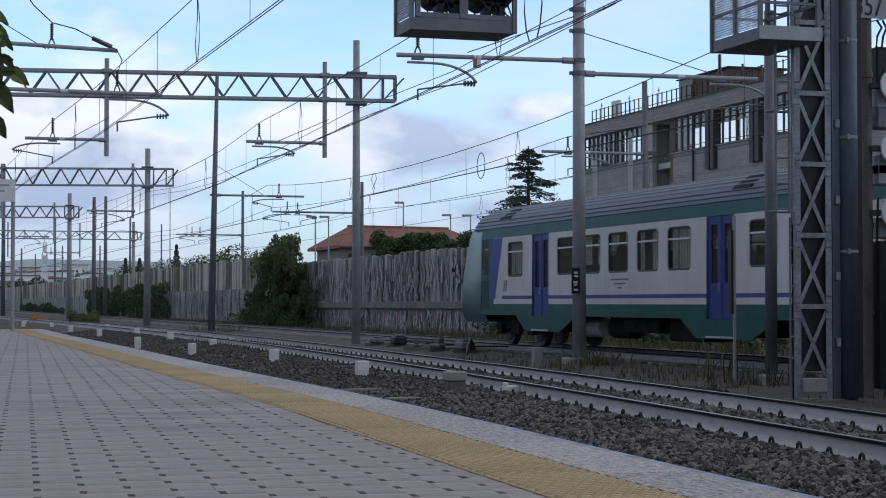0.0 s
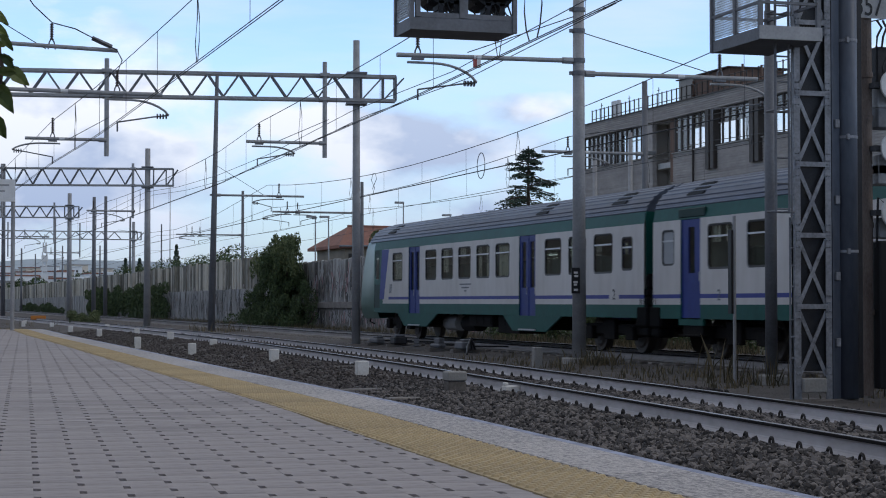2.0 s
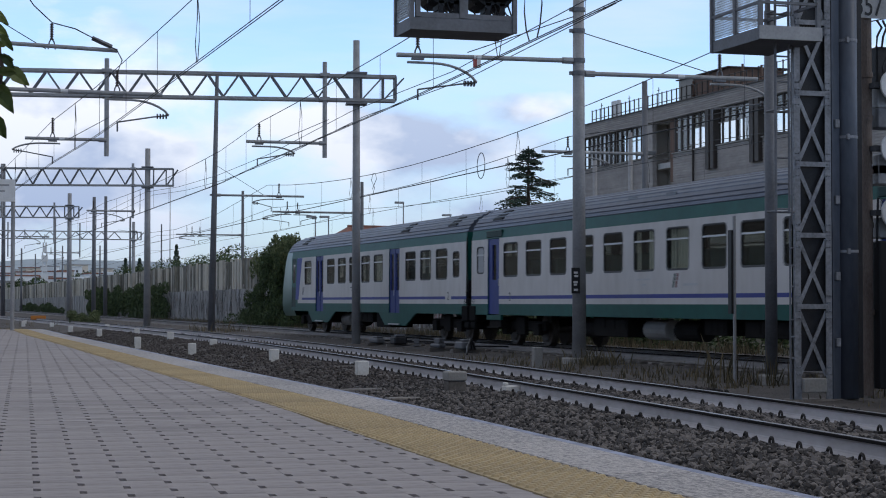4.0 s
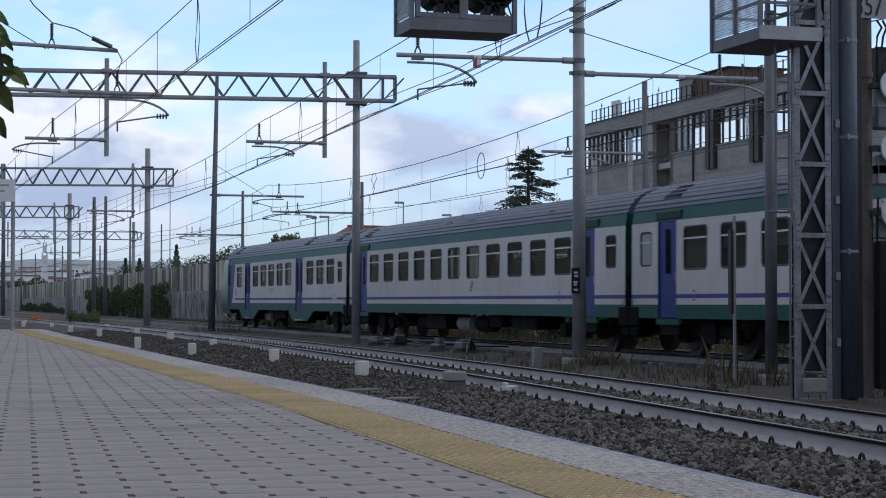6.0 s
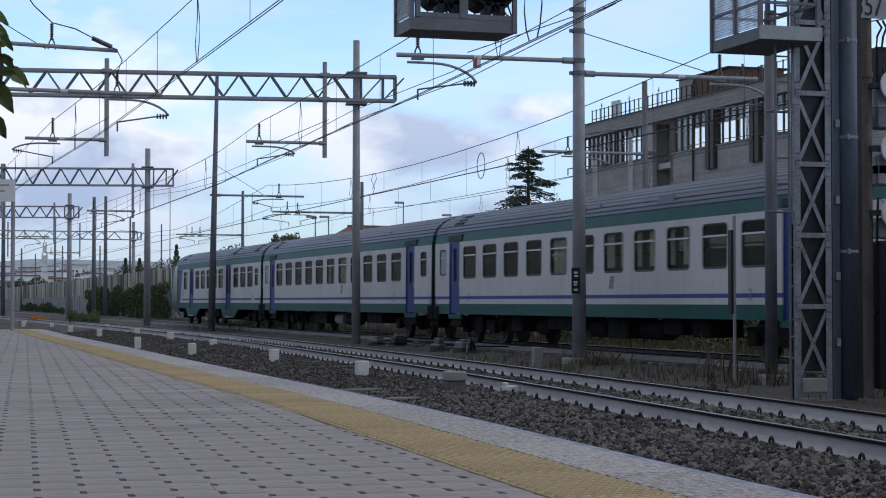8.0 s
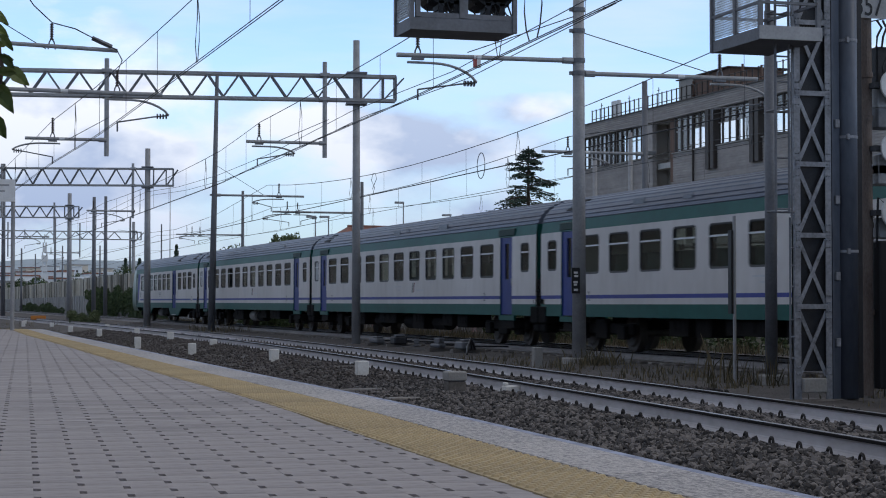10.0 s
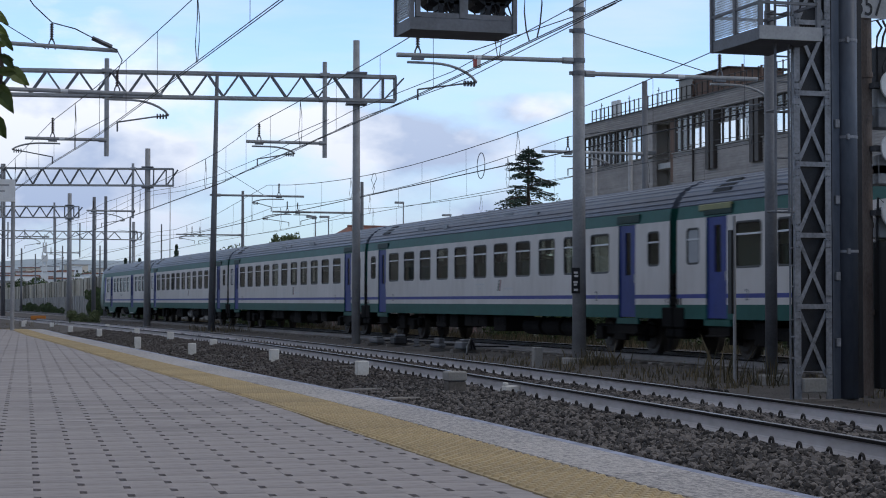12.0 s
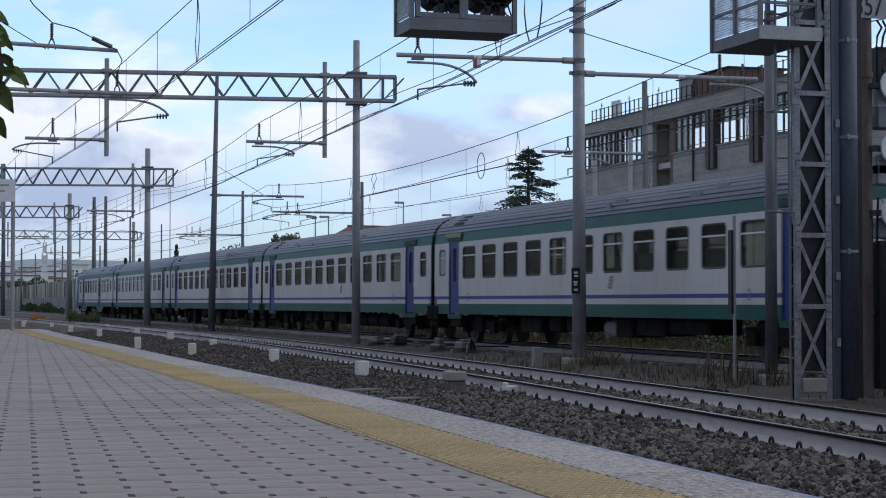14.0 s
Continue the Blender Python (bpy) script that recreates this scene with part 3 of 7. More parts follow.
def window_meshes():
    """Shared frame, bar and pane meshes for each kind of coach window (width, height)."""
    out = {}
    for key, (w, h, barz) in {"saloon": (1.2, 0.97, 0.70), "small": (0.66, 0.80, 0.55), "frosted": (0.66, 0.80, 0.55), "lead": (1.2, 0.97, 0.70)}.items():
        bm = bmesh.new()

        def ring(grow, rad, x):
            """Rounded outline of the opening, grown by so much, at depth x."""
            out_ = []
            for cy, cz, a0 in ((w / 2, h, 0), (-w / 2, h, 90), (-w / 2, 0, 180), (w / 2, 0, 270)):
                for k in range(5):
                    a = radians(a0 + k * 22.5)
                    sy, sz = (1 if cy > 0 else -1), (1 if cz > 0 else -1)
                    out_.append(bm.verts.new((x, cy - sy * (rad - grow) + rad * math.cos(a), cz - sz * (rad - grow) + rad * math.sin(a))))
            return out_
        loops = [ring(0.0, 0.11, 0.012), ring(-0.02, 0.10, 0.014), ring(-0.045, 0.085, 0.008), ring(-0.045, 0.085, -0.03)]
        for r0, r1 in zip(loops, loops[1:]):
            for k in range(20):
                bm.faces.new((r0[k], r0[(k + 1) % 20], r1[(k + 1) % 20], r1[k]))
        for c, (cy, cz) in enumerate(((w / 2, h), (-w / 2, h), (-w / 2, 0), (w / 2, 0))):
            v = bm.verts.new((0.012, cy, cz))
            for k in range(4):
                bm.faces.new((v, loops[0][c * 5 + k + 1], loops[0][c * 5 + k])).material_index = 1
        bmesh.ops.recalc_face_normals(bm, faces=bm.faces)
        me = bpy.data.meshes.new("window_frame")
        bm.to_mesh(me)
        bm.free()
        me.materials.append(M_TFRAME)
        me.materials.append(M_TWHITE)
        bm = cubes((-0.012, 0.012, -w / 2 + 0.045, w / 2 - 0.045, barz - 0.02, barz + 0.02))
        mb = bpy.data.meshes.new("transom_bar")
        bm.to_mesh(mb)
        bm.free()
        mb.materials.append(M_TALU)
        bm = cubes((-0.018, -0.010, -w / 2 + 0.045, w / 2 - 0.045, 0.045, h - 0.045))
        mp = bpy.data.meshes.new("pane")
        bm.to_mesh(mp)
        bm.free()
        mp.materials.append(M_FROST if key == "frosted" else M_PANE)
        out[key] = (me, mb, mp)
    return out


WIN = window_meshes()


def bogie(parent, y):
    b = part("bogie", cubes((-1.05, -0.93, -1.75, 1.75, 0.42, 0.68), (0.93, 1.05, -1.75, 1.75, 0.42, 0.68), (-0.93, 0.93, -0.25, 0.25, 0.45, 0.75),
                            (-1.16, -1.0, -1.5, -1.06, 0.3, 0.62), (-1.16, -1.0, 1.06, 1.5, 0.3, 0.62), (-1.14, -1.02, -0.35, 0.35, 0.3, 0.8), bevel=0.02), M_UNDER, parent)
    b.location = (0, y, 0)
    for wy in (-1.28, 1.28):
        bm = bmesh.new()
        for s in (-1, 1):
            rod(bm, (s * 0.69, 0, 0), (s * 0.83, 0, 0), 0.46, n=24)
            rod(bm, (s * 0.65, 0, 0), (s * 0.69, 0, 0), 0.485, n=24)
            rod(bm, (s * 0.83, 0, 0), (s * 0.86, 0, 0), 0.36, 0.30, n=16)
            rod(bm, (s * 0.86, 0, 0), (s * 0.98, 0, 0), 0.11, n=10)
        rod(bm, (-0.65, 0, 0), (0.65, 0, 0), 0.09, n=10)
        w = part("wheelset", bm, M_WHEEL, b)
        w.location = (0, wy, 0.46)
        WHEELS.append(w)
    return b


WHEELS = []


def lettering(text, size, material, parent, m, name="class_number"):
    cu = bpy.data.curves.new(name, "FONT")
    cu.body, cu.size, cu.extrude, cu.align_x = text, size, 0.002, "CENTER"
    tmp = bpy.data.objects.new("tmp", cu)
    scene.collection.objects.link(tmp)
    me = bpy.data.meshes.new_from_object(tmp.evaluated_get(bpy.context.evaluated_depsgraph_get()))
    bpy.data.objects.remove(tmp)
    me.materials.clear()
    me.materials.append(material)
    ob = new(name, me)
    ob.parent = parent
    ob.matrix_basis = m
    return ob


# writing on the side that faces -x: text runs along -y
SIDE = Matrix(((0, 0, -1, 0), (-1, 0, 0, 0), (0, 1, 0, 0), (0, 0, 0, 1)))


def put_window(parent, kind, sx, yc, z0):
    me, mb, mp = WIN[kind]
    x = side_x(z0 + 0.4) - 0.012
    turn = Matrix.Translation((sx * x, yc, z0)) @ Matrix.Diagonal((sx, 1, 1, 1))
    w = piece("window", me, parent, turn)
    piece("transom_bar", mb, w)
    g = piece("pane", mp, w)
    g.visible_shadow = False
    return w


def put_door(parent, sx, y0, y1, z0, z1, leaves):
    w = (y1 - y0) / leaves
    for k in range(leaves):
        a, b = y0 + k * w + 0.012, y0 + (k + 1) * w - 0.012
        c, hw = (a + b) / 2, min(0.16, w * 0.24)
        xo = HALF - 0.035
        bm = bmesh.new()
        for q in ((a, c - hw, z0, z1), (c + hw, b, z0, z1), (c - hw, c + hw, z0, z0 + 0.98), (c - hw, c + hw, z1 - 0.17, z1)):
            box(bm, *sorted((sx * xo, sx * (xo - 0.04))), *q)
        box(bm, *sorted((sx * (xo + 0.012), sx * xo)), b - 0.05, b - 0.01, z0, z1)
        d = part("door_leaf", bm, M_TBLUE, parent, "blue painted door leaf")
        bm = cubes((*sorted((sx * (xo - 0.028), sx * (xo - 0.02))), c - hw, c + hw, z0 + 0.98, z1 - 0.17))
        g = part("door_window", bm, M_PANE, d)
        g.visible_shadow = False
        bm = cubes((*sorted((sx * (xo + 0.03), sx * (xo + 0.012))), a + 0.05, a + 0.07, z0 + 0.8, z0 + 1.0))
        part("handle", bm, M_TALU, d, "bright metal handle")


def put_seats(parent, ys):
    for y in ys:
        bm = bmesh.new()
        for s in (-1, 1):
            for dy in (-0.36, 0.36):
                box(bm, *sorted((s * 0.35, s * 1.25)), y + dy * 0.35 - 0.22, y + dy * 0.35 + 0.22, 1.62, 1.74)
                box(bm, *sorted((s * 0.38, s * 1.22)), y + dy * 1.9 - 0.05, y + dy * 1.9 + 0.05, 1.62, 2.36, bevel=0.03)
        part("seat_bay", bm, M_SEAT, parent, "dark upholstered seats")


def put_inside(parent, y0, y1, blinds, lining):
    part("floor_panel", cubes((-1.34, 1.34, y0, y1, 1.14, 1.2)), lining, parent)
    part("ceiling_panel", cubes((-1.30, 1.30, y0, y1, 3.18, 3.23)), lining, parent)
    for k, (y, drop, sx) in enumerate(blinds):
        bm = bmesh.new()
        for lo, hi in ((-0.53, (-0.1, 0.12, -0.25)[k % 3]), ((0.34, 0.22, 0.12)[k % 3], 0.53)):
            n = max(3, int((hi - lo) / 0.07))
            w = (hi - lo) / n
            for i in range(n):
                a = y + lo + i * w
                x = sx * (1.33 + 0.014 * (-1) ** i)
                box(bm, *sorted((x, x - sx * 0.012)), a, a + w, 2.83 - drop, 2.83)
        part("curtain", bm, M_CURTAIN, parent, "half-drawn beige curtain")


def put_roof(parent, y0, y1, hatches):
    bm = bmesh.new()
    sec = roof_section()
    sweep(bm, [(x, z) for x, z in sec], [(0, y0, 0), (0, y1, 0)])
    part("roof", bm, M_TROOF, parent, "ribbed grey-blue roof")
    for y in hatches:
        for s in (-1, 1):
            bm = bmesh.new()
            for i in range(12):
                u = i / 11
                x, z = 1.245 - 0.36 * u, 3.57 + 0.25 * u
                box(bm, *sorted((s * (x - 0.02), s * (x + 0.022))), y - 0.40 + 0.05 * u, y + 0.40 - 0.05 * u, z - 0.02, z + 0.022)
            part("roof_vent", bm, M_DARKSTEEL, parent, "dark louvred roof vent")


def put_underframe(parent, y0, y1, seed):
    rng = random.Random(seed)
    part("underframe", cubes((-1.25, 1.25, y0, y1, 0.86, 1.12), (-0.2, 0.2, y0 - 0.1, y1 + 0.1, 0.9, 1.05)), M_UNDER, parent)
    y = y0 + 6.6
    while y < y1 - 7.2:
        l = rng.uniform(0.7, 2.2)
        kind = rng.random()
        bm = bmesh.new()
        if kind < 0.35:
            l = min(l, 1.25)
            rod(bm, (-0.75, y, 0.55), (-0.75, y + l, 0.55), 0.24, n=14)
            for q in (0.15, 0.85):
                box(bm, -0.8, -0.7, y + l * q - 0.03, y + l * q + 0.03, 0.5, 0.9)
            part("air_tank", bm, M_UNDER if kind > 0.12 else M_CONC, parent)
        else:
            box(bm, -1.2, -0.4, y, y + l, rng.uniform(0.32, 0.5), 0.88, bevel=0.02)
            for i in range(3):
                box(bm, -1.215, -1.2, y + 0.1 + i * (l - 0.2) / 3, y + (i + 0.8) * (l - 0.2) / 3 + 0.1, 0.55, 0.8)
            part("equipment_box", bm, M_UNDER, parent)
        y += l + rng.uniform(0.2, 0.9)


def put_gangway(parent, y, s):
    bm = bmesh.new()
    for k in range(3):
        o = 0.08 * (k % 2)
        box(bm, -0.75 - o, 0.75 + o, *sorted((y + s * 0.02 * 0 + s * k * 0.09, y + s * (k + 1) * 0.09)), 1.0, 3.35 + o)
    part("gangway_bellows", bm, M_RUBBER, parent, "black rubber gangway bellows")
    for sx in (-1, 1):
        bm = bmesh.new()
        rod(bm, (sx * 0.88, y - s * 0.1, 1.02), (sx * 0.88, y + s * 0.12, 1.02), 0.11, n=12)
        rod(bm, (sx * 0.88, y + s * 0.12, 1.02), (sx * 0.88, y + s * 0.2, 1.02), 0.22, n=16)
        part("buffer", bm, M_UNDER, parent)
    for xs in (-1, 1):
        bm = bmesh.new()
        for xa, xb, ya, yb, za, zb in ((0.95, 1.44, -0.42, 0.2, 0.62, 1.12), (1.0, 1.42, -0.30, 0.2, 1.1, 1.34), (1.05, 1.40, -0.15, 0.2, 1.32, 1.52), (1.1, 1.38, -0.02, 0.2, 1.5, 1.86), (1.0, 1.40, -0.28, 0.2, 0.40, 0.64)):
            box(bm, *sorted((xs * xa, xs * xb)), *sorted((y + s * ya, y + s * yb)), za, zb, bevel=0.05)
        part("jumper_box", bm, M_RUBBER, parent, "black rubber jumper housing")
    bm = bmesh.new()
    tube(bm, [(-1.0, y, 1.0), (-1.08, y + s * 0.12, 0.6), (-1.0, y + s * 0.2, 0.42)], 0.04)
    tube(bm, [(-1.15, y, 1.4), (-1.2, y + s * 0.12, 0.95), (-1.1, y + s * 0.2, 0.8)], 0.05)
    part("brake_hose", bm, M_RUBBER, parent)


def saloon_coach(seed, yellow_band, lining, front_pane):
    """Coach body from y=0 (leading joint) back to y=-26.4."""
    rng = random.Random(seed)
    th = thing("passenger_coach", Matrix(), "white and green passenger coach with blue doors and ribbed grey roof", "railway coach", "coaches of the train")
    y0, y1 = -26.2, -0.2
    wins = [-26.4 + 4.30 + 1.845 * k for k in range(11)]
    doors = [(-26.4 + 2.12, -26.4 + 3.12), (-26.4 + 23.72, -26.4 + 24.72)]
    small = [-26.4 + 1.08, -26.4 + 25.38]
    body = bmesh.new()
    for sx in (-1, 1):
        holes = [(y - 0.6, y + 0.6, 1.90, 2.87) for y in wins] + [(y - 0.33, y + 0.33, 2.02, 2.82) for y in small]
        holes += [(a, b, 0.84, 3.02) for a, b in doors]

        def paint(y, z):
            if z > 3.02 or z < 1.15:
                return 0
            if 1.29 < z < 1.38:
                return 2
            return 1
        wall_cells(body, sx, y0, y1, holes, Z_BANDS, paint)
    for y in (y0, y1):
        box(body, -1.36, 1.36, y - 0.02, y + 0.02, 0.86, 3.3)
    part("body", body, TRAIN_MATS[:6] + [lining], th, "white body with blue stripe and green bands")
    if yellow_band:
        for sx in (-1, 1):
            part("class_band", cubes((*sorted((sx * 1.432, sx * 1.37)), -2.9, -1.35, 3.16, 3.295), bevel=0.015), M_CLASSYELLOW, th, "yellow plate over the door")
    for sx in (-1, 1):
        for y in wins:
            put_window(th, "saloon", sx, y, 1.90)
        for y, kind in zip(small, ("small", front_pane)):
            put_window(th, kind, sx, y, 2.02)
        for a, b in doors:
            put_door(th, sx, a, b, 0.86, 3.01, 1)
            part("door_skirt", cubes((*sorted((sx * 1.41, sx * 1.34)), a - 0.12, b + 0.12, 0.70, 0.838)), M_TGREEN, th, "green skirt under the door")
            part("door_step", cubes((*sorted((sx * 1.36, sx * 1.0)), a, b, 0.50, 0.69), (*sorted((sx * 1.44, sx * 1.1)), a - 0.02, b + 0.02, 0.47, 0.50)), M_UNDER, th, "dark folding door step")
            part("door_gear_box", cubes((*sorted((sx * 1.425, sx * 1.36)), a - 0.25, b + 0.1, 3.05, 3.25), bevel=0.02), M_TGREENDARK, th, "dark green gear cover over the door")
    put_roof(th, y0 - 0.02, y1 + 0.02, (-26.4 + 24.3,))
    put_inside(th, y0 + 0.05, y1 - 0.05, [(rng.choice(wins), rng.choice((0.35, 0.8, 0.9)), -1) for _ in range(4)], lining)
    put_seats(th, wins)
    for k in range(rng.randint(2, 5)):
        y, u, w = rng.uniform(-21, -6), rng.uniform(0.1, 0.8), rng.uniform(0.15, 0.45)
        bm = bmesh.new()
        bar(bm, (-(1.30 - 0.30 * u) - 0.03, y - w, 3.49 + 0.26 * u), (-(1.30 - 0.30 * u) - 0.03, y + w, 3.49 + 0.26 * u), 0.03, rng.uniform(0.10, 0.22))
        part("roof_patch", bm, M_TPATCH, th, "pale repair patch on the roof")
    part("end_partition", cubes((-1.33, 1.33, -23.0 - 0.02, -23.0 + 0.02, 1.2, 3.2), (-1.33, 1.33, -3.0 - 0.02, -3.0 + 0.02, 1.2, 3.2)), M_LINING, th)
    put_underframe(th, y0, y1, seed)
    bogie(th, -26.4 + 3.7)
    bogie(th, -3.7)
    put_gangway(th, y0, -1)
    put_gangway(th, y1, 1)
    # class numbers on the stripe, emblem and inscription by the middle
    for y in (-26.4 + 4.5, -3.6):
        lettering("2", 0.34, M_GALVDARK, th, Matrix.Translation((-1.424, y, 1.24)) @ SIDE)
    for o, paint_ in ((0.0, M_EMBLEMGREEN), (0.15, M_EMBLEMRED)):
        bm = bmesh.new()
        for i in range(4):
            box(bm, -1.424, -1.421, -14.5 - o - 0.045 - i * 0.03, -14.5 - o + 0.045 - i * 0.03, 1.52 + i * 0.08, 1.595 + i * 0.08)
        part("emblem", bm, paint_, th, "small emblem stroke on the side")
    part("writing_bar", cubes((-1.424, -1.421, -15.75, -15.0, 1.56, 1.61)), M_TALU, th)
    part("number_bar", cubes((-1.424, -1.421, -13.25, -12.45, 1.70, 1.74)), M_TALU, th)
    part("number_bar", cubes((-1.424, -1.421, -13.01, -12.75, 1.58, 1.62)), M_TALU, th)
    return th


def lead_coach():
    """Driving trailer, nose at y=0, back to y=-25.7."""
    th = thing("driving_trailer", Matrix(), "driving trailer with sloped green nose, blue doors and white sides", "railway coach", "coaches of the train")
    y0, y1 = -25.38, -1.75
    wins = [-4.70, -8.55, -10.28, -12.0, -13.74, -15.46, -19.46, -21.18, -22.9]
    doors = [(-7.32, -6.05), (-18.15, -16.85)]
    body = bmesh.new()
    for sx in (-1, 1):
        holes = [(y - 0.6, y + 0.6, 1.90, 2.87) for y in wins] + [(-24.72, -24.06, 1.95, 2.75)] + [(a, b, 0.84, 3.02) for a, b in doors]

        def paint(y, z):
            if z > 3.02 or z < 1.15:
                return 0
            if y > -2.85:
                return 0
            if 1.29 < z < 1.38 and y < -3.6:
                return 2
            return 1
        wall_cells(body, sx, y0, y1, holes, Z_BANDS, paint, (-2.86, -3.6))
    box(body, -1.36, 1.36, y0 - 0.02, y0 + 0.02, 0.86, 3.3)
    part("body", body, TRAIN_MATS, th, "white body with blue stripe and green bands")
    # nose: rounded in plan, sloping back towards the roof
    bm = bmesh.new()
    rows = []
    for z, fy, w in ((0.62, 0.34, 1.28), (0.84, 0.44, 1.36), (1.15, 0.44, 1.40), (1.7, 0.30, 1.41), (2.0, 0.20, 1.41), (2.5, -0.02, 1.40), (3.02, -0.26, 1.38), (3.30, -0.42, 1.34),
                     (3.5, -0.58, 1.20), (3.72, -0.80, 0.95), (3.90, -1.1, 0.55)):
        ring = []
        for k in range(13):
            u = -1 + 2 * k / 12
            bulge = 0.30 * abs(u) ** 2.6
            ring.append(bm.verts.new((w * math.sin(u * math.pi / 2) if abs(u) < 1 else w * u, fy - bulge, z)))
        ring.insert(0, bm.verts.new((-w, -2.0, z)))
        ring.append(bm.verts.new((w, -2.0, z)))
        rows.append(ring)
    for r0, r1 in zip(rows, rows[1:]):
        for k in range(len(r0) - 1):
            bm.faces.new((r0[k], r0[k + 1], r1[k + 1], r1[k]))
    bmesh.ops.recalc_face_normals(bm, faces=bm.faces)
    part("nose", bm, M_TNOSE, th, "sloped green cab nose", smooth=True)
    bm = bmesh.new()
    ring = []
    for z, fy, w in ((1.98, 0.23, 1.30), (2.92, -0.22, 1.26)):
        ring.append([bm.verts.new((w * math.sin(u * math.pi / 2), fy + 0.03 - 0.30 * abs(u) ** 2.6, z)) for u in np.linspace(-0.95, 0.95, 13)])
    for k in range(12):
        bm.faces.new((ring[0][k], ring[0][k + 1], ring[1][k + 1], ring[1][k]))
    bmesh.ops.solidify(bm, geom=bm.faces[:], thickness=0.02)
    part("windscreen", bm, M_PANE_DARK, th, "dark sloped windscreen", smooth=True)
    for sx in (-0.8, 0.8):
        bm = bmesh.new()
        rod(bm, (sx, 0.0, 1.35), (sx, 0.36, 1.35), 0.13, n=14)
        part("headlight", bm, M_TALU, th)
    # cab side: dark door, slanted white and blue flashes
    for sx in (-1, 1):
        x = sx * 1.424

        def slab(pts, name, material):
            bm = bmesh.new()
            a = [bm.verts.new((sx * (side_x(z) + 0.004), y, z)) for y, z in pts]
            b = [bm.verts.new((sx * (side_x(z) - 0.004), y, z)) for y, z in pts]
            bm.faces.new(a)
            bm.faces.new(b[::-1])
            for k in range(len(pts)):
                bm.faces.new((a[k], b[k], b[(k + 1) % len(pts)], a[(k + 1) % len(pts)]))
            bmesh.ops.recalc_face_normals(bm, faces=bm.faces)
            part(name, bm, material, th)
        slab([(-1.80, 1.0), (-2.45, 1.0), (-2.45, 3.01), (-1.95, 3.01)], "cab_door", M_TGREENDARK)
        slab([(-2.46, 1.3), (-3.01, 1.3), (-3.65, 3.01), (-2.75, 3.01)], "blue_flash", M_TSTRIPE)
        slab([(-2.0, 2.0), (-2.4, 2.0), (-2.4, 2.75), (-2.1, 2.75)], "cab_window", M_PANE_DARK)
        slab([(-1.74, 0.98), (-1.795, 0.98), (-1.94, 2.97), (-1.89, 2.97)], "cab_door_seal", M_RUBBER)
    for sx in (-1, 1):
        for y in wins:
            put_window(th, "lead", sx, y, 1.90)
        put_window(th, "small", sx, -24.39, 1.95)
        for a, b in doors:
            put_door(th, sx, a, b, 0.62, 3.01, 2)
            bm = bmesh.new()
            pts = [(a - 1.9, 0.838), (a - 0.75, 0.42), (b + 0.55, 0.42), (b + 1.35, 0.838)]
            xs = sorted((sx * 1.415, sx * 1.36))
            f0 = [bm.verts.new((xs[0], y, z)) for y, z in pts]
            f1 = [bm.verts.new((xs[1], y, z)) for y, z in pts]
            bm.faces.new(f0)
            bm.faces.new(f1[::-1])
            for k in range(4):
                bm.faces.new((f0[k], f1[k], f1[(k + 1) % 4], f0[(k + 1) % 4]))
            bmesh.ops.recalc_face_normals(bm, faces=bm.faces)
            part("skirt", bm, M_TGREEN, th, "green lower skirt round the door")
            part("door_step", cubes((*sorted((sx * 1.45, sx * 1.2)), a, b, 0.44, 0.48)), M_TALU, th)
    put_roof(th, y0 - 0.02, y1 + 0.75, (-3.4, -18.2, -23.5))
    put_inside(th, y0 + 0.05, y1 - 0.2, [(-13.74, 0.9, -1), (-15.46, 0.92, -1), (-10.28, 0.7, -1), (-21.18, 0.7, -1), (-4.70, 0.85, -1), (-12.0, 0.3, -1)], M_CEILPANEL)
    put_seats(th, wins)
    part("end_partition", cubes((-1.33, 1.33, -3.82, -3.78, 1.2, 3.2)), M_LINING, th)
    put_underframe(th, y0, -0.6, 5)
    bogie(th, -3.9)
    bogie(th, -22.6)
    put_gangway(th, y0, -1)
    bm = bmesh.new()
    tube(bm, [(-1.0, -0.05, 0.85), (-1.02, 0.25, 0.5), (-0.9, 0.12, 0.42)], 0.03)
    rod(bm, (-0.88, -0.1, 1.02), (-0.88, 0.35, 1.02), 0.1)
    rod(bm, (-0.88, 0.35, 1.02), (-0.88, 0.42, 1.02), 0.24, n=16)
    rod(bm, (0.88, -0.1, 1.02), (0.88, 0.35, 1.02), 0.1)
    rod(bm, (0.88, 0.35, 1.02), (0.88, 0.42, 1.02), 0.24, n=16)
    part("buffers", bm, M_UNDER, th)
    y = -23.6
    part("number_plate", cubes((-1.424, -1.421, y - 0.3, y + 0.3, 1.285, 1.385)), M_TWHITE, th)
    lettering("2", 0.36, M_BLACK, th, Matrix.Translation((-1.426, y, 1.27)) @ SIDE)
    bm = bmesh.new()
    for o in (0.0, 0.16):
        for i in range(4):
            box(bm, -1.424, -1.421, -3.75 - o - 0.05 - i * 0.03, -3.75 - o + 0.05 - i * 0.03, 1.5 + i * 0.08, 1.575 + i * 0.08)
    part("emblem", bm, M_GALVDARK, th, "grey emblem on the side")
    bm = bmesh.new()
    for i in range(3):
        w = (0.55, 0.35, 0.12)[i]
        box(bm, -1.424, -1.421, -12.1 - w, -12.1 + w, 1.72 - i * 0.1, 1.76 - i * 0.1)
    part("crest", bm, M_GALVDARK, th)
    return th


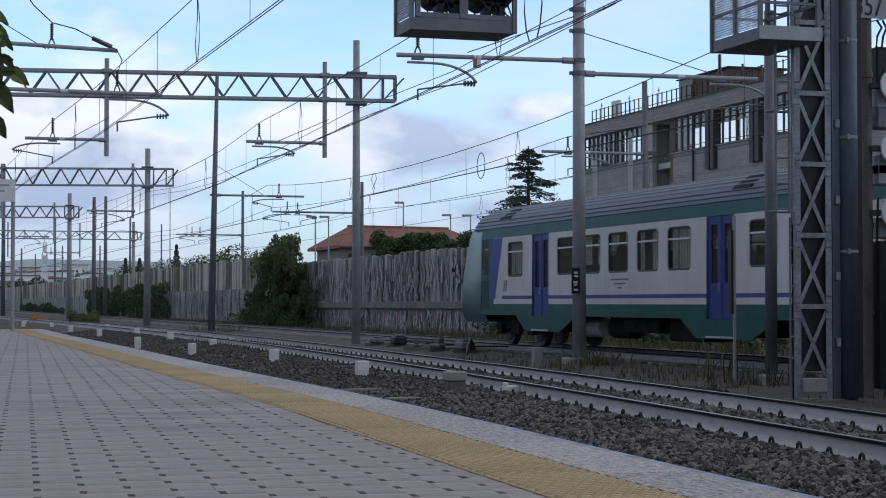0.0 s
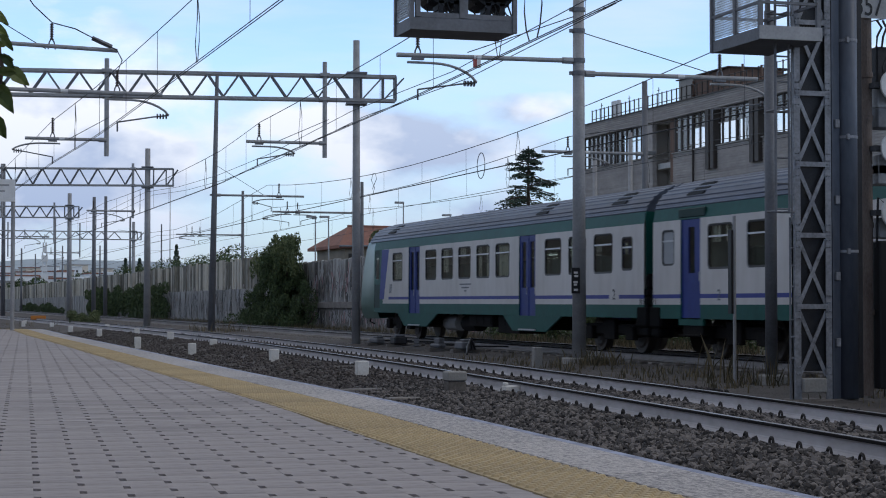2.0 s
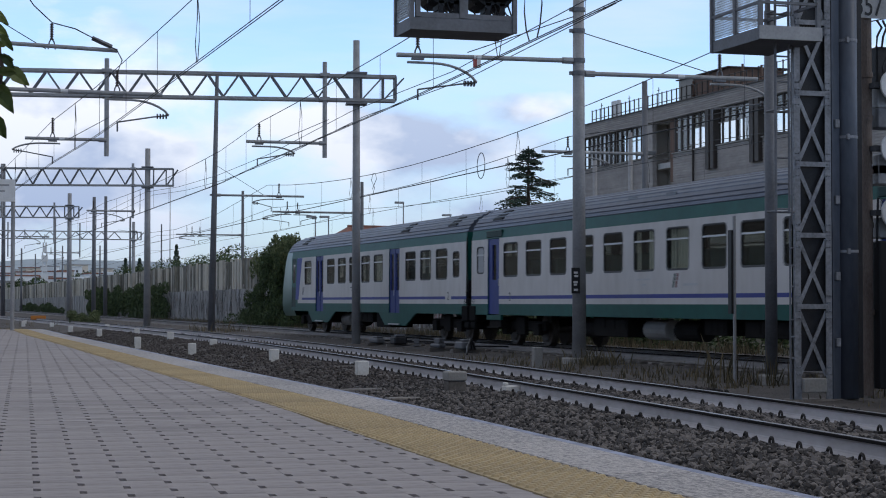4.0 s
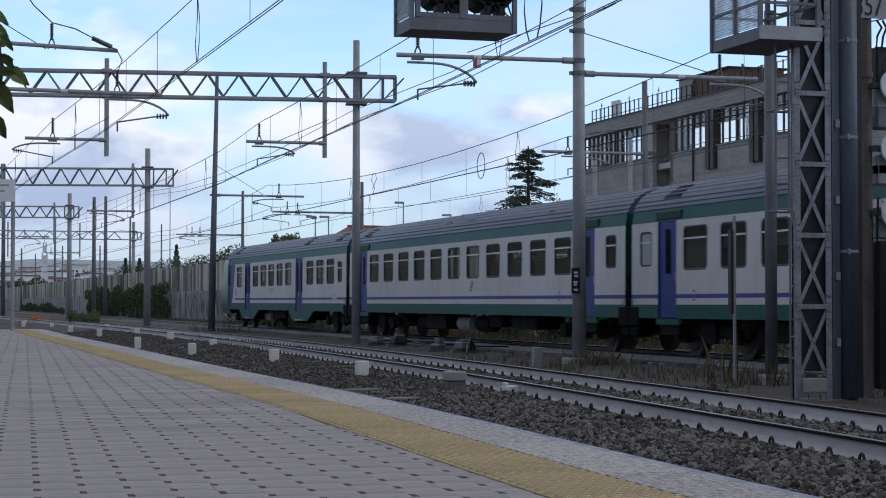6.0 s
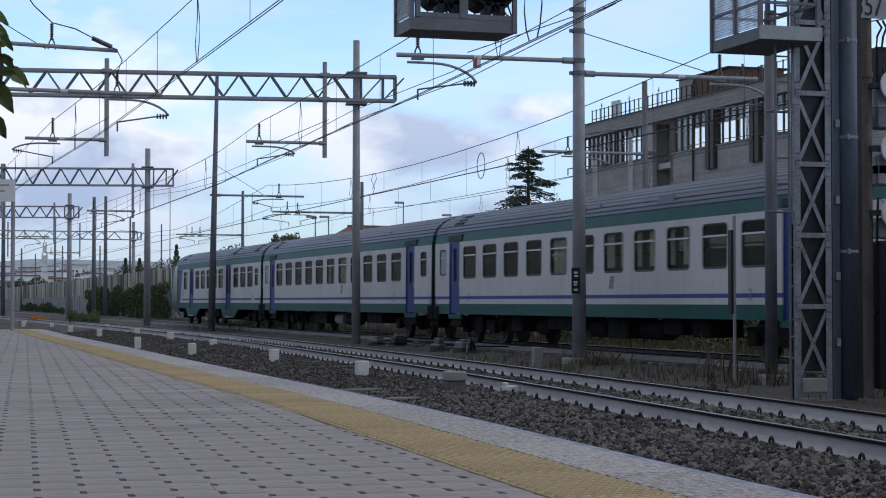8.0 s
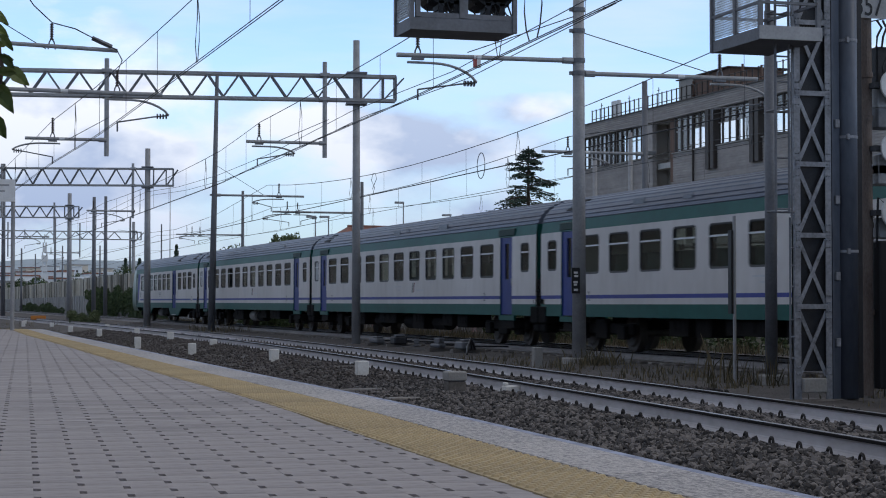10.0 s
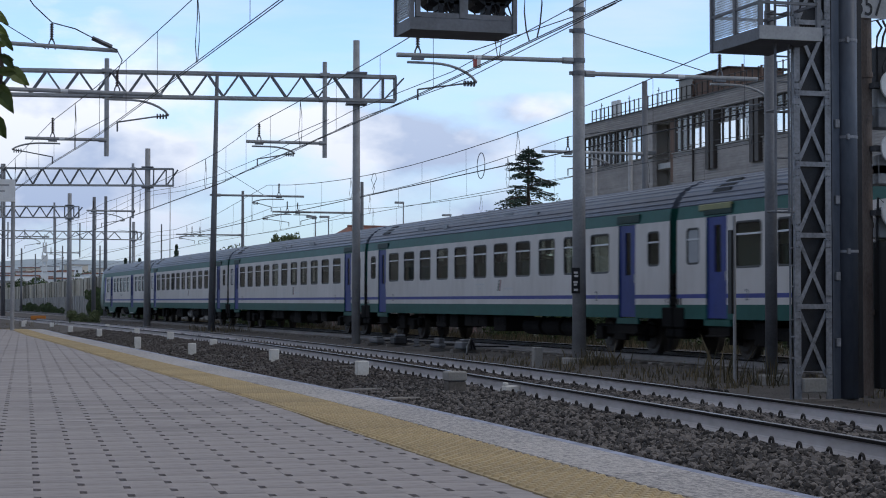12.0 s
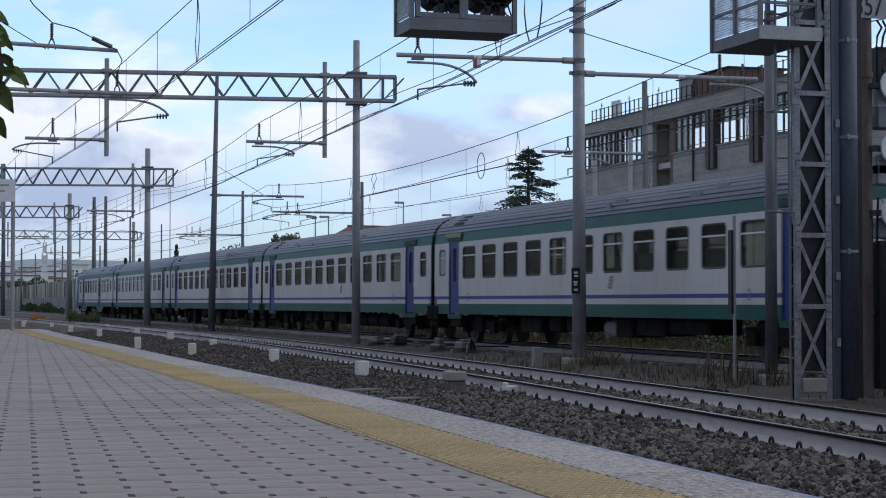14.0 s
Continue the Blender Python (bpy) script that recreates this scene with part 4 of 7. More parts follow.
M_PANE_DARK = mat("dark_windscreen_glass", (0.02, 0.03, 0.03), (0.015, 0.02, 0.02), rough=0.06, spec=0.5, bump=0)
M_TNOSE = mat("glossy_green_nose", (0.012, 0.11, 0.095), (0.008, 0.075, 0.065), rough=0.28, spec=0.5, scale=0.9, fine=5, bump=0)
M_TGREENDARK = mat("cab_door_dark_green", (0.012, 0.042, 0.038), (0.008, 0.028, 0.024), rough=0.55, spec=0.2)
COACHES = [(lead_coach(), 52.7)]
for i in range(5):
    COACHES.append((saloon_coach(20 + i, i == 3, M_CEILPANEL if i == 1 else M_LININGDIM, "frosted" if i in (0, 1, 3) else "small"), 27.0 - 26.4 * i))

# ---- overhead line ----
def support_pole(x, y, z0, z1, r0, r1, label, group="overhead line poles", material=None, collars=()):
    th = thing("catenary_pole", pose(x, y, z0), label, "pole", group)
    bm = bmesh.new()
    rod(bm, (0, 0, 0.12), (0, 0, z1 - z0), r0, r1, n=16)
    part("shaft", bm, material or M_GALV, th, smooth=True)
    bm = bmesh.new()
    box(bm, -r0 * 2, r0 * 2, -r0 * 2, r0 * 2, -0.35, 0.12, bevel=0.03)
    part("footing", bm, M_CONC, th)
    for h in collars:
        bm = bmesh.new()
        r = r0 + (r1 - r0) * (h - z0) / (z1 - z0) + 0.018
        rod(bm, (0, 0, h - z0 - 0.05), (0, 0, h - z0 + 0.05), r, n=16)
        box(bm, -r - 0.07, -r + 0.03, -0.05, 0.05, h - z0 - 0.04, h - z0 + 0.04)
        part("collar", bm, M_GALVDARK, th)
    return th


def insulator(bm, x, y, z0, z1, r=0.055):
    """Stack of porcelain discs hung or stood between two heights."""
    n = max(4, int((z1 - z0) / 0.055))
    rod(bm, (x, y, z0), (x, y, z1), 0.022, n=6)
    for k in range(n):
        z = z0 + (k + 0.5) * (z1 - z0) / n
        rod(bm, (x, y, z - 0.02), (x, y, z + 0.02), r, r * 0.6, n=10)


def cantilever(x_pole, x_end, x_ins, x_reg, x_wire, y, z_pipe, z_mess, z_wire, label, rise=0.0, r=0.055):
    """A cantilever: pipe, suspension insulator, bent registration tube and steady arm."""
    th = thing("cantilever_arm", pose(0, y, 0), label, "cantilever", "cantilever arms")
    bm = rods(((x_pole, 0, z_pipe + rise), (x_end, 0, z_pipe), r), n=10)
    s0 = 1 if x_end > x_pole else -1
    rod(bm, (x_pole, 0, z_pipe + rise), (x_pole + s0 * 0.25, 0, z_pipe + rise), r + 0.025, n=10)
    part("pipe", bm, M_GALV, th)
    f = 0.55
    xb = x_pole + (x_end - x_pole) * f
    zb = z_pipe + rise * (1 - f)
    part("marker_band", rods(((xb - 0.09, 0, zb), (xb + 0.09, 0, zb), r + 0.004), n=10), M_WHITE, th, "white painted band")
    bm = bmesh.new()
    insulator(bm, x_ins, 0, z_pipe + 0.18, z_mess)
    part("suspension_insulator", bm, M_INSUL, th)
    bm = bmesh.new()
    for s in (-1, 1):
        tube(bm, [(x_ins, 0, z_pipe + 0.22), (x_ins + s * 0.06, 0, z_pipe + 0.12), (x_ins + s * 0.08, 0, z_pipe - 0.08)], 0.02)
    box(bm, x_ins - 0.14, x_ins + 0.14, -0.06, 0.06, z_pipe - 0.1, z_pipe - 0.05)
    part("clamp", bm, M_GALVDARK, th)
    s = 1 if x_reg > x_ins else -1
    zt = z_pipe - 0.16
    pts = [(x_ins - s * 0.25, 0, zt), (x_ins + s * 0.35, 0, zt)]
    for k in range(1, 7):
        u = k / 6
        pts.append((x_ins + s * 0.35 + (x_reg - x_ins - s * 0.35) * (1 - (1 - u) ** 1.25), 0, zt - (zt - z_wire - 0.45) * u ** 2.0))
    bm = bmesh.new()
    tube(bm, pts, 0.032)
    part("registration_tube", bm, M_GALV, th)
    bm = bmesh.new()
    for k in range(4):
        rod(bm, (x_reg - s * (0.05 + 0.075 * k), 0, z_wire + 0.42), (x_reg - s * (0.08 + 0.075 * k), 0, z_wire + 0.42), 0.07, n=10)
    part("rod_insulator", bm, M_INSUL, th)
    bm = bmesh.new()
    tube(bm, [(x_reg, 0, z_wire + 0.45), (x_reg - s * 0.4, 0, z_wire + 0.40), (x_wire, 0, z_wire + 0.24)], 0.022)
    tube(bm, [(x_wire, 0, z_wire + 0.25), (x_wire, 0, z_wire)], 0.022)
    part("steady_arm", bm, M_GALVDARK, th)
    return th


def line_run(label, fx, spans, z_mess, z_wire, drop=5.2, twin=True, sag=0.5):
    """Messenger, contact wires and droppers over one track; spans: y of the supports."""
    th = thing("overhead_wire", Matrix(), label, "overhead wire", "overhead wires")
    mess, c1 = [], []
    for a, b in zip(spans, spans[1:]):
        n = 10 if b < 140 else 4
        for k in range(n):
            u = k / n
            y = a + (b - a) * u
            mess.append((fx(y), y, z_mess - sag * 4 * u * (1 - u) * ((b - a) / 50) ** 2))
            c1.append((fx(y), y, z_wire))
    for name, r, pts in (("messenger_wire", 0.013, mess),):
        bm = bmesh.new()
        tube(bm, pts, r, 4)
        part(name, bm, M_CABLE, th)
    for o in ((-0.03, 0.03) if twin else (0.0,)):
        bm = bmesh.new()
        tube(bm, [(x + o, y, z) for x, y, z in c1], 0.011, 4)
        part("contact_wire", bm, M_CABLE, th)
    ys = [p[1] for p in mess]
    y = spans[0] + 1.0
    k = 0
    while y < min(spans[-1], 130) - 1:
        zm = float(np.interp(y, ys, [p[2] for p in mess]))
        x = fx(y)
        bm = bmesh.new()
        if k % 4 == 3:
            for s in (-1, 1):
                tube(bm, [(x, y, zm), (x + 0.02, y + s * 0.12, zm - 0.35 * (zm - z_wire)), (x, y + s * 0.22, zm - 0.7 * (zm - z_wire)), (x, y + s * 0.05, z_wire)], 0.009, 4)
        else:
            tube(bm, [(x, y, zm), (x, y, z_wire)], 0.006, 4)
        part("dropper", bm, M_CABLE, th)
        y += drop
        k += 1
    return th


def portal(leg, skew, x0, x1, z0, z1, pole_top, drops, label, cell=1.05, leg_r=0.23):
    """Lattice beam across the tracks on a tubular leg, with hung posts."""
    th = thing("portal_frame", pose(leg[0], leg[1], 0, 0, 0, skew), label, "portal", "overhead line portals")
    for z in (z0, z1):
        for dy in (-0.2, 0.2):
            bm = bmesh.new()
            box(bm, x0, x1, dy - 0.045, dy + 0.045, z - 0.05, z + 0.05)
            part("chord", bm, M_GALV, th)
    n = int((x1 - 1.1 - x0) / cell)
    for dy in (-0.2, 0.2):
        for k in range(n):
            a = x0 + k * cell
            bm = bmesh.new()
            bar(bm, (a, dy, z0 + 0.05), (a + cell / 2 - 0.03, dy, z1 - 0.05), 0.05, 0.055)
            bar(bm, (a + cell / 2 + 0.03, dy, z1 - 0.05), (a + cell, dy, z0 + 0.05), 0.05, 0.055)
            part("diagonal", bm, M_GALVDARK, th)
        for k in range(4):
            a = x1 - 1.2 + k * 0.38
            bm = bmesh.new()
            if k % 2 == 0:
                bar(bm, (a, dy, z0 + 0.05), (a, dy, z1 - 0.05), 0.05, 0.05)
            else:
                bar(bm, (a - 0.33, dy, z0 + 0.05), (a + 0.33, dy, z1 - 0.05), 0.05, 0.05)
            part("end_brace", bm, M_GALVDARK, th)
    bm = cubes((x1 - 0.05, x1 + 0.02, -0.25, 0.25, z0, z1))
    part("end_plate", bm, M_GALVDARK, th)
    legs = [(0.0, leg_r), (x0 + 0.3, 0.2)]
    for leg_x, r in legs:
        bm = bmesh.new()
        rod(bm, (leg_x, 0, -0.3), (leg_x, 0, pole_top), r, r * 0.72, n=16)
        part("leg", bm, M_GALV, th, smooth=True)
        bm = cubes((leg_x - 0.32, leg_x + 0.32, -0.32, 0.32, -0.6, -0.18), bevel=0.04)
        part("footing", bm, M_SLEEPER, th)
        for z in (z0 - 0.12, z1 + 0.1):
            bm = bmesh.new()
            rod(bm, (leg_x, 0, z - 0.05), (leg_x, 0, z + 0.05), r + 0.03, n=14)
            box(bm, leg_x - 0.35, leg_x + 0.35, -0.3, 0.3, z - 0.035, z + 0.035)
            part("bracket", bm, M_GALVDARK, th)
    for dx, za, zb in drops:
        bm = bmesh.new()
        rod(bm, (dx, -0.3, za), (dx, -0.3, zb), 0.08, n=10)
        box(bm, dx - 0.16, dx + 0.16, -0.42, 0.25, z0 - 0.06, z0 + 0.06)
        box(bm, dx - 0.16, dx + 0.16, -0.42, 0.25, z1 - 0.06, z1 + 0.06)
        part("hung_post", bm, M_GALV, th)
    return th


PORTAL_LABEL = "grey galvanised lattice portal beam over the railway tracks"
portal((16.1, 61.5), -8.5, -17.47, 1.36, 8.22, 9.05, 10.3, [(-8.48, 9.46, 6.16), (-1.12, 9.49, 6.2)], PORTAL_LABEL, 1.075, 0.155)
portal((16.3, 112.4), -13.0, -18.0, 1.56, 8.44, 9.46, 10.7, [(-8.7, 9.7, 6.45), (-0.86, 9.77, 6.43)], PORTAL_LABEL, 1.11, 0.22)
portal((16.3, 157.6), -13.0, -17.6, 0.79, 8.55, 9.48, 10.6, [(-8.6, 9.8, 6.4), (-1.23, 9.8, 6.4)], PORTAL_LABEL, 1.12)
portal((28.2, 205.0), 0.0, -29.4, 0.85, 8.42, 9.27, 10.4, [(-20.6, 10.2, 6.4), (-13.6, 10.2, 6.4), (-5.9, 10.2, 6.4)], PORTAL_LABEL, 1.4)

PL = "tubular galvanised steel pole for the overhead line"
support_pole(15.95, 40.3, -0.2, 9.4, 0.165, 0.125, PL + " beside the train track", collars=(6.6, 6.9, 7.6, 8.1))
tall_pole = support_pole(16.6, 91.9, -0.3, 12.9, 0.19, 0.09, "tall tapered steel pole with weeds at its base", material=M_GALVDARK, collars=(6.7,))
tall_pole.matrix_basis = pose(16.55, 91.9, -0.3, 0, 1.1, 0)
support_pole(1.6, 47.3, 0.35, 9.4, 0.16, 0.13, PL + " on the platform", collars=(7.75,))
support_pole(15.28, 29.4, -0.2, 6.37, 0.11, 0.10, "short grey tubular post with weeds round its base", group="trackside posts", material=M_GALVDARK)
for x, y, top, r in ((18.5, 158.9, 10.4, 0.2), (21.0, 171.3, 11.2, 0.2), (27.6, 287.8, 14.8, 0.2), (38.6, 284.3, 14.7, 0.2), (58.9, 385.8, 18.2, 0.2), (28.7, 287.4, 10.3, 0.14),
                     (27.0, 225.6, 8.4, 0.12), (26.5, 309.3, 9.6, 0.14), (14.3, 207.2, 16.7, 0.25), (22.7, 289.3, 9.9, 0.18), (29.6, 150.0, 10.6, 0.16)):
    support_pole(x, y, -0.42, top, r, r * 0.7, "far tubular steel pole along the railway line", "far line poles", M_GALVDARK)
support_pole(60.6, 385.2, -0.42, 26.0, 0.17, 0.10, "tall thin white lamp pole in the distance", "far line poles", M_WHITE)


near_path = smooth_path(NEAR_C, 3, 330, 1.0)
support_pole(27.0, 61.7, -0.42, 9.3, 0.115, 0.10, "concrete grey pole behind the train track", "overhead line poles", M_GALVDARK)
support_pole(27.6, 68.0, -0.42, 6.9, 0.10, 0.09, "thin grey post behind the train track", "overhead line poles", M_GALV)
support_pole(27.2, 63.5, -0.42, 7.6, 0.09, 0.08, "thin grey post behind the train track", "overhead line poles", M_GALV)
CL = "grey pipe cantilever with insulators holding the contact wire"
cantilever(15.8, 11.5, 12.0, 13.42, 12.0, 40.3, 6.86, 7.28, 5.84, CL, 0.03)
cantilever(16.1, 20.6, 19.6, 21.0, 19.4, 40.3, 6.63, 7.2, 5.62, CL, -0.03)
cantilever(1.7, 7.22, 6.07, 7.39, 6.08, 47.3, 6.56, 7.15, 5.58, CL, 0.02)
arm = thing("bracket_arm", pose(0, 47.3, 0), "grey pipe bracket with an upright insulator above the platform", "cantilever", "cantilever arms")
part("pipe", rods(((1.7, 0, 7.78), (6.07, 0, 7.65), 0.055), n=10), M_GALV, arm)
bm = bmesh.new()
insulator(bm, 4.42, 0, 7.86, 8.28)
part("suspension_insulator", bm, M_INSUL, arm)
bm = bmesh.new()
for s in (-1, 1):
    tube(bm, [(4.42, 0, 7.9), (4.42 + s * 0.06, 0, 7.8), (4.42 + s * 0.09, 0, 7.62)], 0.02)
rod(bm, (5.43, 0, 7.95), (5.93, 0, 7.74), 0.06, n=8)
part("clamp", bm, M_GALVDARK, arm)
cantilever(7.65, 4.98, 5.88, 4.56, 5.88, 62.4, 6.7, 7.4, 5.85, CL)
cantilever(15.0, 12.22, 12.66, 13.9, 12.6, 61.35, 6.69, 7.31, 5.86, CL)
cantilever(26.9, 23.0, 24.0, 25.6, 24.0, 61.7, 6.65, 7.2, 5.8, CL)
cantilever(16.75, 21.3, 20.0, 18.6, 19.6, 91.9, 6.7, 7.34, 5.9, CL)
support_pole(28.5, 107.5, -0.42, 8.6, 0.13, 0.10, "tubular steel pole for the overhead line of a far track", "overhead line poles", M_GALVDARK)
cantilever(28.4, 23.0, 23.9, 22.4, 24.0, 107.5, 6.72, 7.34, 5.85, CL)
cantilever(28.4, 23.6, 24.6, 25.8, 24.8, 107.8, 6.72, 7.30, 5.95, CL)
cantilever(29.5, 24.1, 25.4, 24.3, 25.6, 150.0, 6.95, 7.6, 6.2, CL)
cantilever(29.5, 24.6, 26.1, 27.2, 26.0, 150.3, 6.95, 7.6, 6.2, CL)
cantilever(15.5, 12.6, 13.0, 14.9, 13.5, 112.1, 6.85, 7.45, 5.85, CL)
cantilever(7.6, 4.6, 5.4, 4.3, 5.5, 112.1, 6.85, 7.45, 5.85, CL)
cantilever(14.6, 12.0, 12.6, 13.9, 12.6, 157.3, 6.9, 7.5, 5.9, CL)
cantilever(22.3, 18.5, 19.2, 20.6, 19.4, 204.7, 6.9, 7.5, 5.9, CL)
line_run("twin contact wire with droppers over the platform track", lambda y: float(np.interp(y, [0, 47, 52, 62, 112], [6.02, 6.1, 6.06, 5.82, 5.6])), [-2, 47.3, 62.4, 112.1, 157.3, 205], 7.24, 5.85, sag=0.1)
line_run("twin contact wire with droppers over the near track", lambda y: float(np.interp(y, [0, 28.2, 40.4, 61.3, 71.6, 112], [10.1, 11.28, 11.95, 12.7, 13.2, 13.7])), [-4, 40.3, 61.3, 112.1, 157.3, 205], 7.36, 5.92, sag=0.25)
line_run("contact wire with droppers over the train track", lambda y: 19.4, [-4, 40.3, 91.9, 150.0, 204.7, 270], 7.25, 5.6, sag=0.82)
line_run("contact wire with droppers over the outermost track", lambda y: 29.6, [30, 61.7, 112, 160, 205, 270], 7.2, 5.75, twin=False)
line_run("contact wire with droppers over a far track", lambda y: 24.0, [10, 61.7, 112, 160, 205, 270], 7.2, 5.75, twin=False)


def stay(label, pts, r=0.012):
    bm = bmesh.new()
    tube(bm, pts, r, 5)
    ob = obj("stay_wire", bm, M_CABLE)
    tagged(ob, label, "wire", "stay wires")


SW = "thin dark stay wire of the overhead line"
for x0_, dz in ((15.88, 0.0), (16.3, -0.18)):
    stay("feeder cable slung along the portal legs", [(x0_ - 1.2, 36.0, 7.72 + dz), (x0_ - 0.6, 48.0, 7.55 + dz), (x0_, 61.4, 7.82 + dz), (x0_ + 0.1, 75.0, 7.45 + dz), (x0_ + 0.2, 88.0, 7.4 + dz), (x0_ + 0.3, 100.0, 7.6 + dz), (x0_ + 0.3, 112.3, 8.04 + dz), (x0_, 135.0, 7.6 + dz), (x0_, 157.5, 8.1 + dz)], 0.012)
stay(SW, [(15.95, 40.3, 7.98), (13.2, 40.3, 6.98)])
stay(SW, [(16.1, 40.3, 7.55), (19.4, 40.3, 6.72)])
stay(SW, [(1.65, 47.3, 8.9), (3.19, 47.3, 8.25), (4.28, 47.3, 7.62)])
stay(SW, [(7.6, 61.2, 7.35), (6.3, 61.2, 6.6)])
stay(SW, [(15.05, 61.2, 7.5), (13.3, 61.2, 6.72)])
stay(SW, [(16.6, 91.9, 8.3), (19.2, 91.9, 6.75)])
stay("curved dark jumper cable above the cantilever", [(3.61, 47.2, 9.2), (3.96, 47.2, 8.7), (4.42, 47.2, 8.28), (5.00, 47.2, 8.15), (5.68, 47.2, 7.82), (6.04, 47.2, 7.66), (6.18, 47.2, 7.4), (6.07, 47.2, 7.1)], 0.016)
for sy in (-1, 1):
    stay("hanging jumper loop between the wires", [(11.43, 31.1 + sy * 0.12, 7.2), (11.43, 31.1 + sy * 0.42, 6.85), (11.43, 31.1 + sy * 0.46, 6.5), (11.43, 31.1 + sy * 0.36, 6.15), (11.43, 31.1 + sy * 0.2, 5.93)], 0.014)
stay("slack loop of cable between the wires", [(19.4, 57.8 + 0.40 * math.sin(a), 5.77 - 0.43 * math.cos(a)) for a in [k * math.pi / 8 for k in range(17)]], 0.014)
stay("slack loop of cable between the wires", [(19.4, 71.3, 5.62), (19.4, 71.5, 5.85), (19.4, 70.9, 6.2), (19.4, 71.1, 6.42), (19.4, 71.4, 6.44), (19.4, 71.7, 6.2), (19.4, 71.2, 5.85), (19.4, 71.45, 5.62)], 0.012)
th = thing("marker_plate", pose(13.41, 40.25, 6.62), "small red and white marker plate hung from an arm", "sign")
part("plate", cubes((-0.09, 0.0, -0.01, 0.01, 0.0, 0.2)), M_RED, th)
part("plate", cubes((0.0, 0.09, -0.01, 0.01, 0.0, 0.2)), M_WHITE, th)
part("hook", rods(((0, 0, 0.2), (0, 0, 0.28), 0.012)), M_GALVDARK, th)
th = thing("number_board", pose(15.77, 40.1, 1.42), "black board with worn white writing strapped to a pole", "sign")
part("board", cubes((-0.10, 0.10, -0.05, -0.02, 0.0, 0.6)), M_BLACK, th)
for k, (a, b, z) in enumerate(((-0.05, 0.05, 0.46), (-0.04, 0.06, 0.38), (-0.06, 0.05, 0.24), (-0.05, 0.03, 0.18), (-0.05, 0.05, 0.06))):
    part("writing_bar", cubes((a, b, -0.053, -0.05, z, z + 0.05)), M_WHITE, th)

# ---- signal structure ----
def angle_iron(bm, x, y, z0, z1, sx, sy, w=0.11, t=0.014):
    box(bm, *sorted((x, x + sx * w)), *sorted((y, y + sy * t)), z0, z1)
    box(bm, *sorted((x, x + sx * t)), *sorted((y + sy * t, y + sy * w)), z0, z1)


def wire_panel(bm, x0, x1, y, z0, z1, step=0.035, r=0.004):
    x = x0
    while x < x1:
        box(bm, x - r, x + r, y - r, y + r, z0, z1)
        x += step
    z = z0
    while z < z1:
        box(bm, x0, x1, y - r, y + r, z - r, z + r)
        z += step


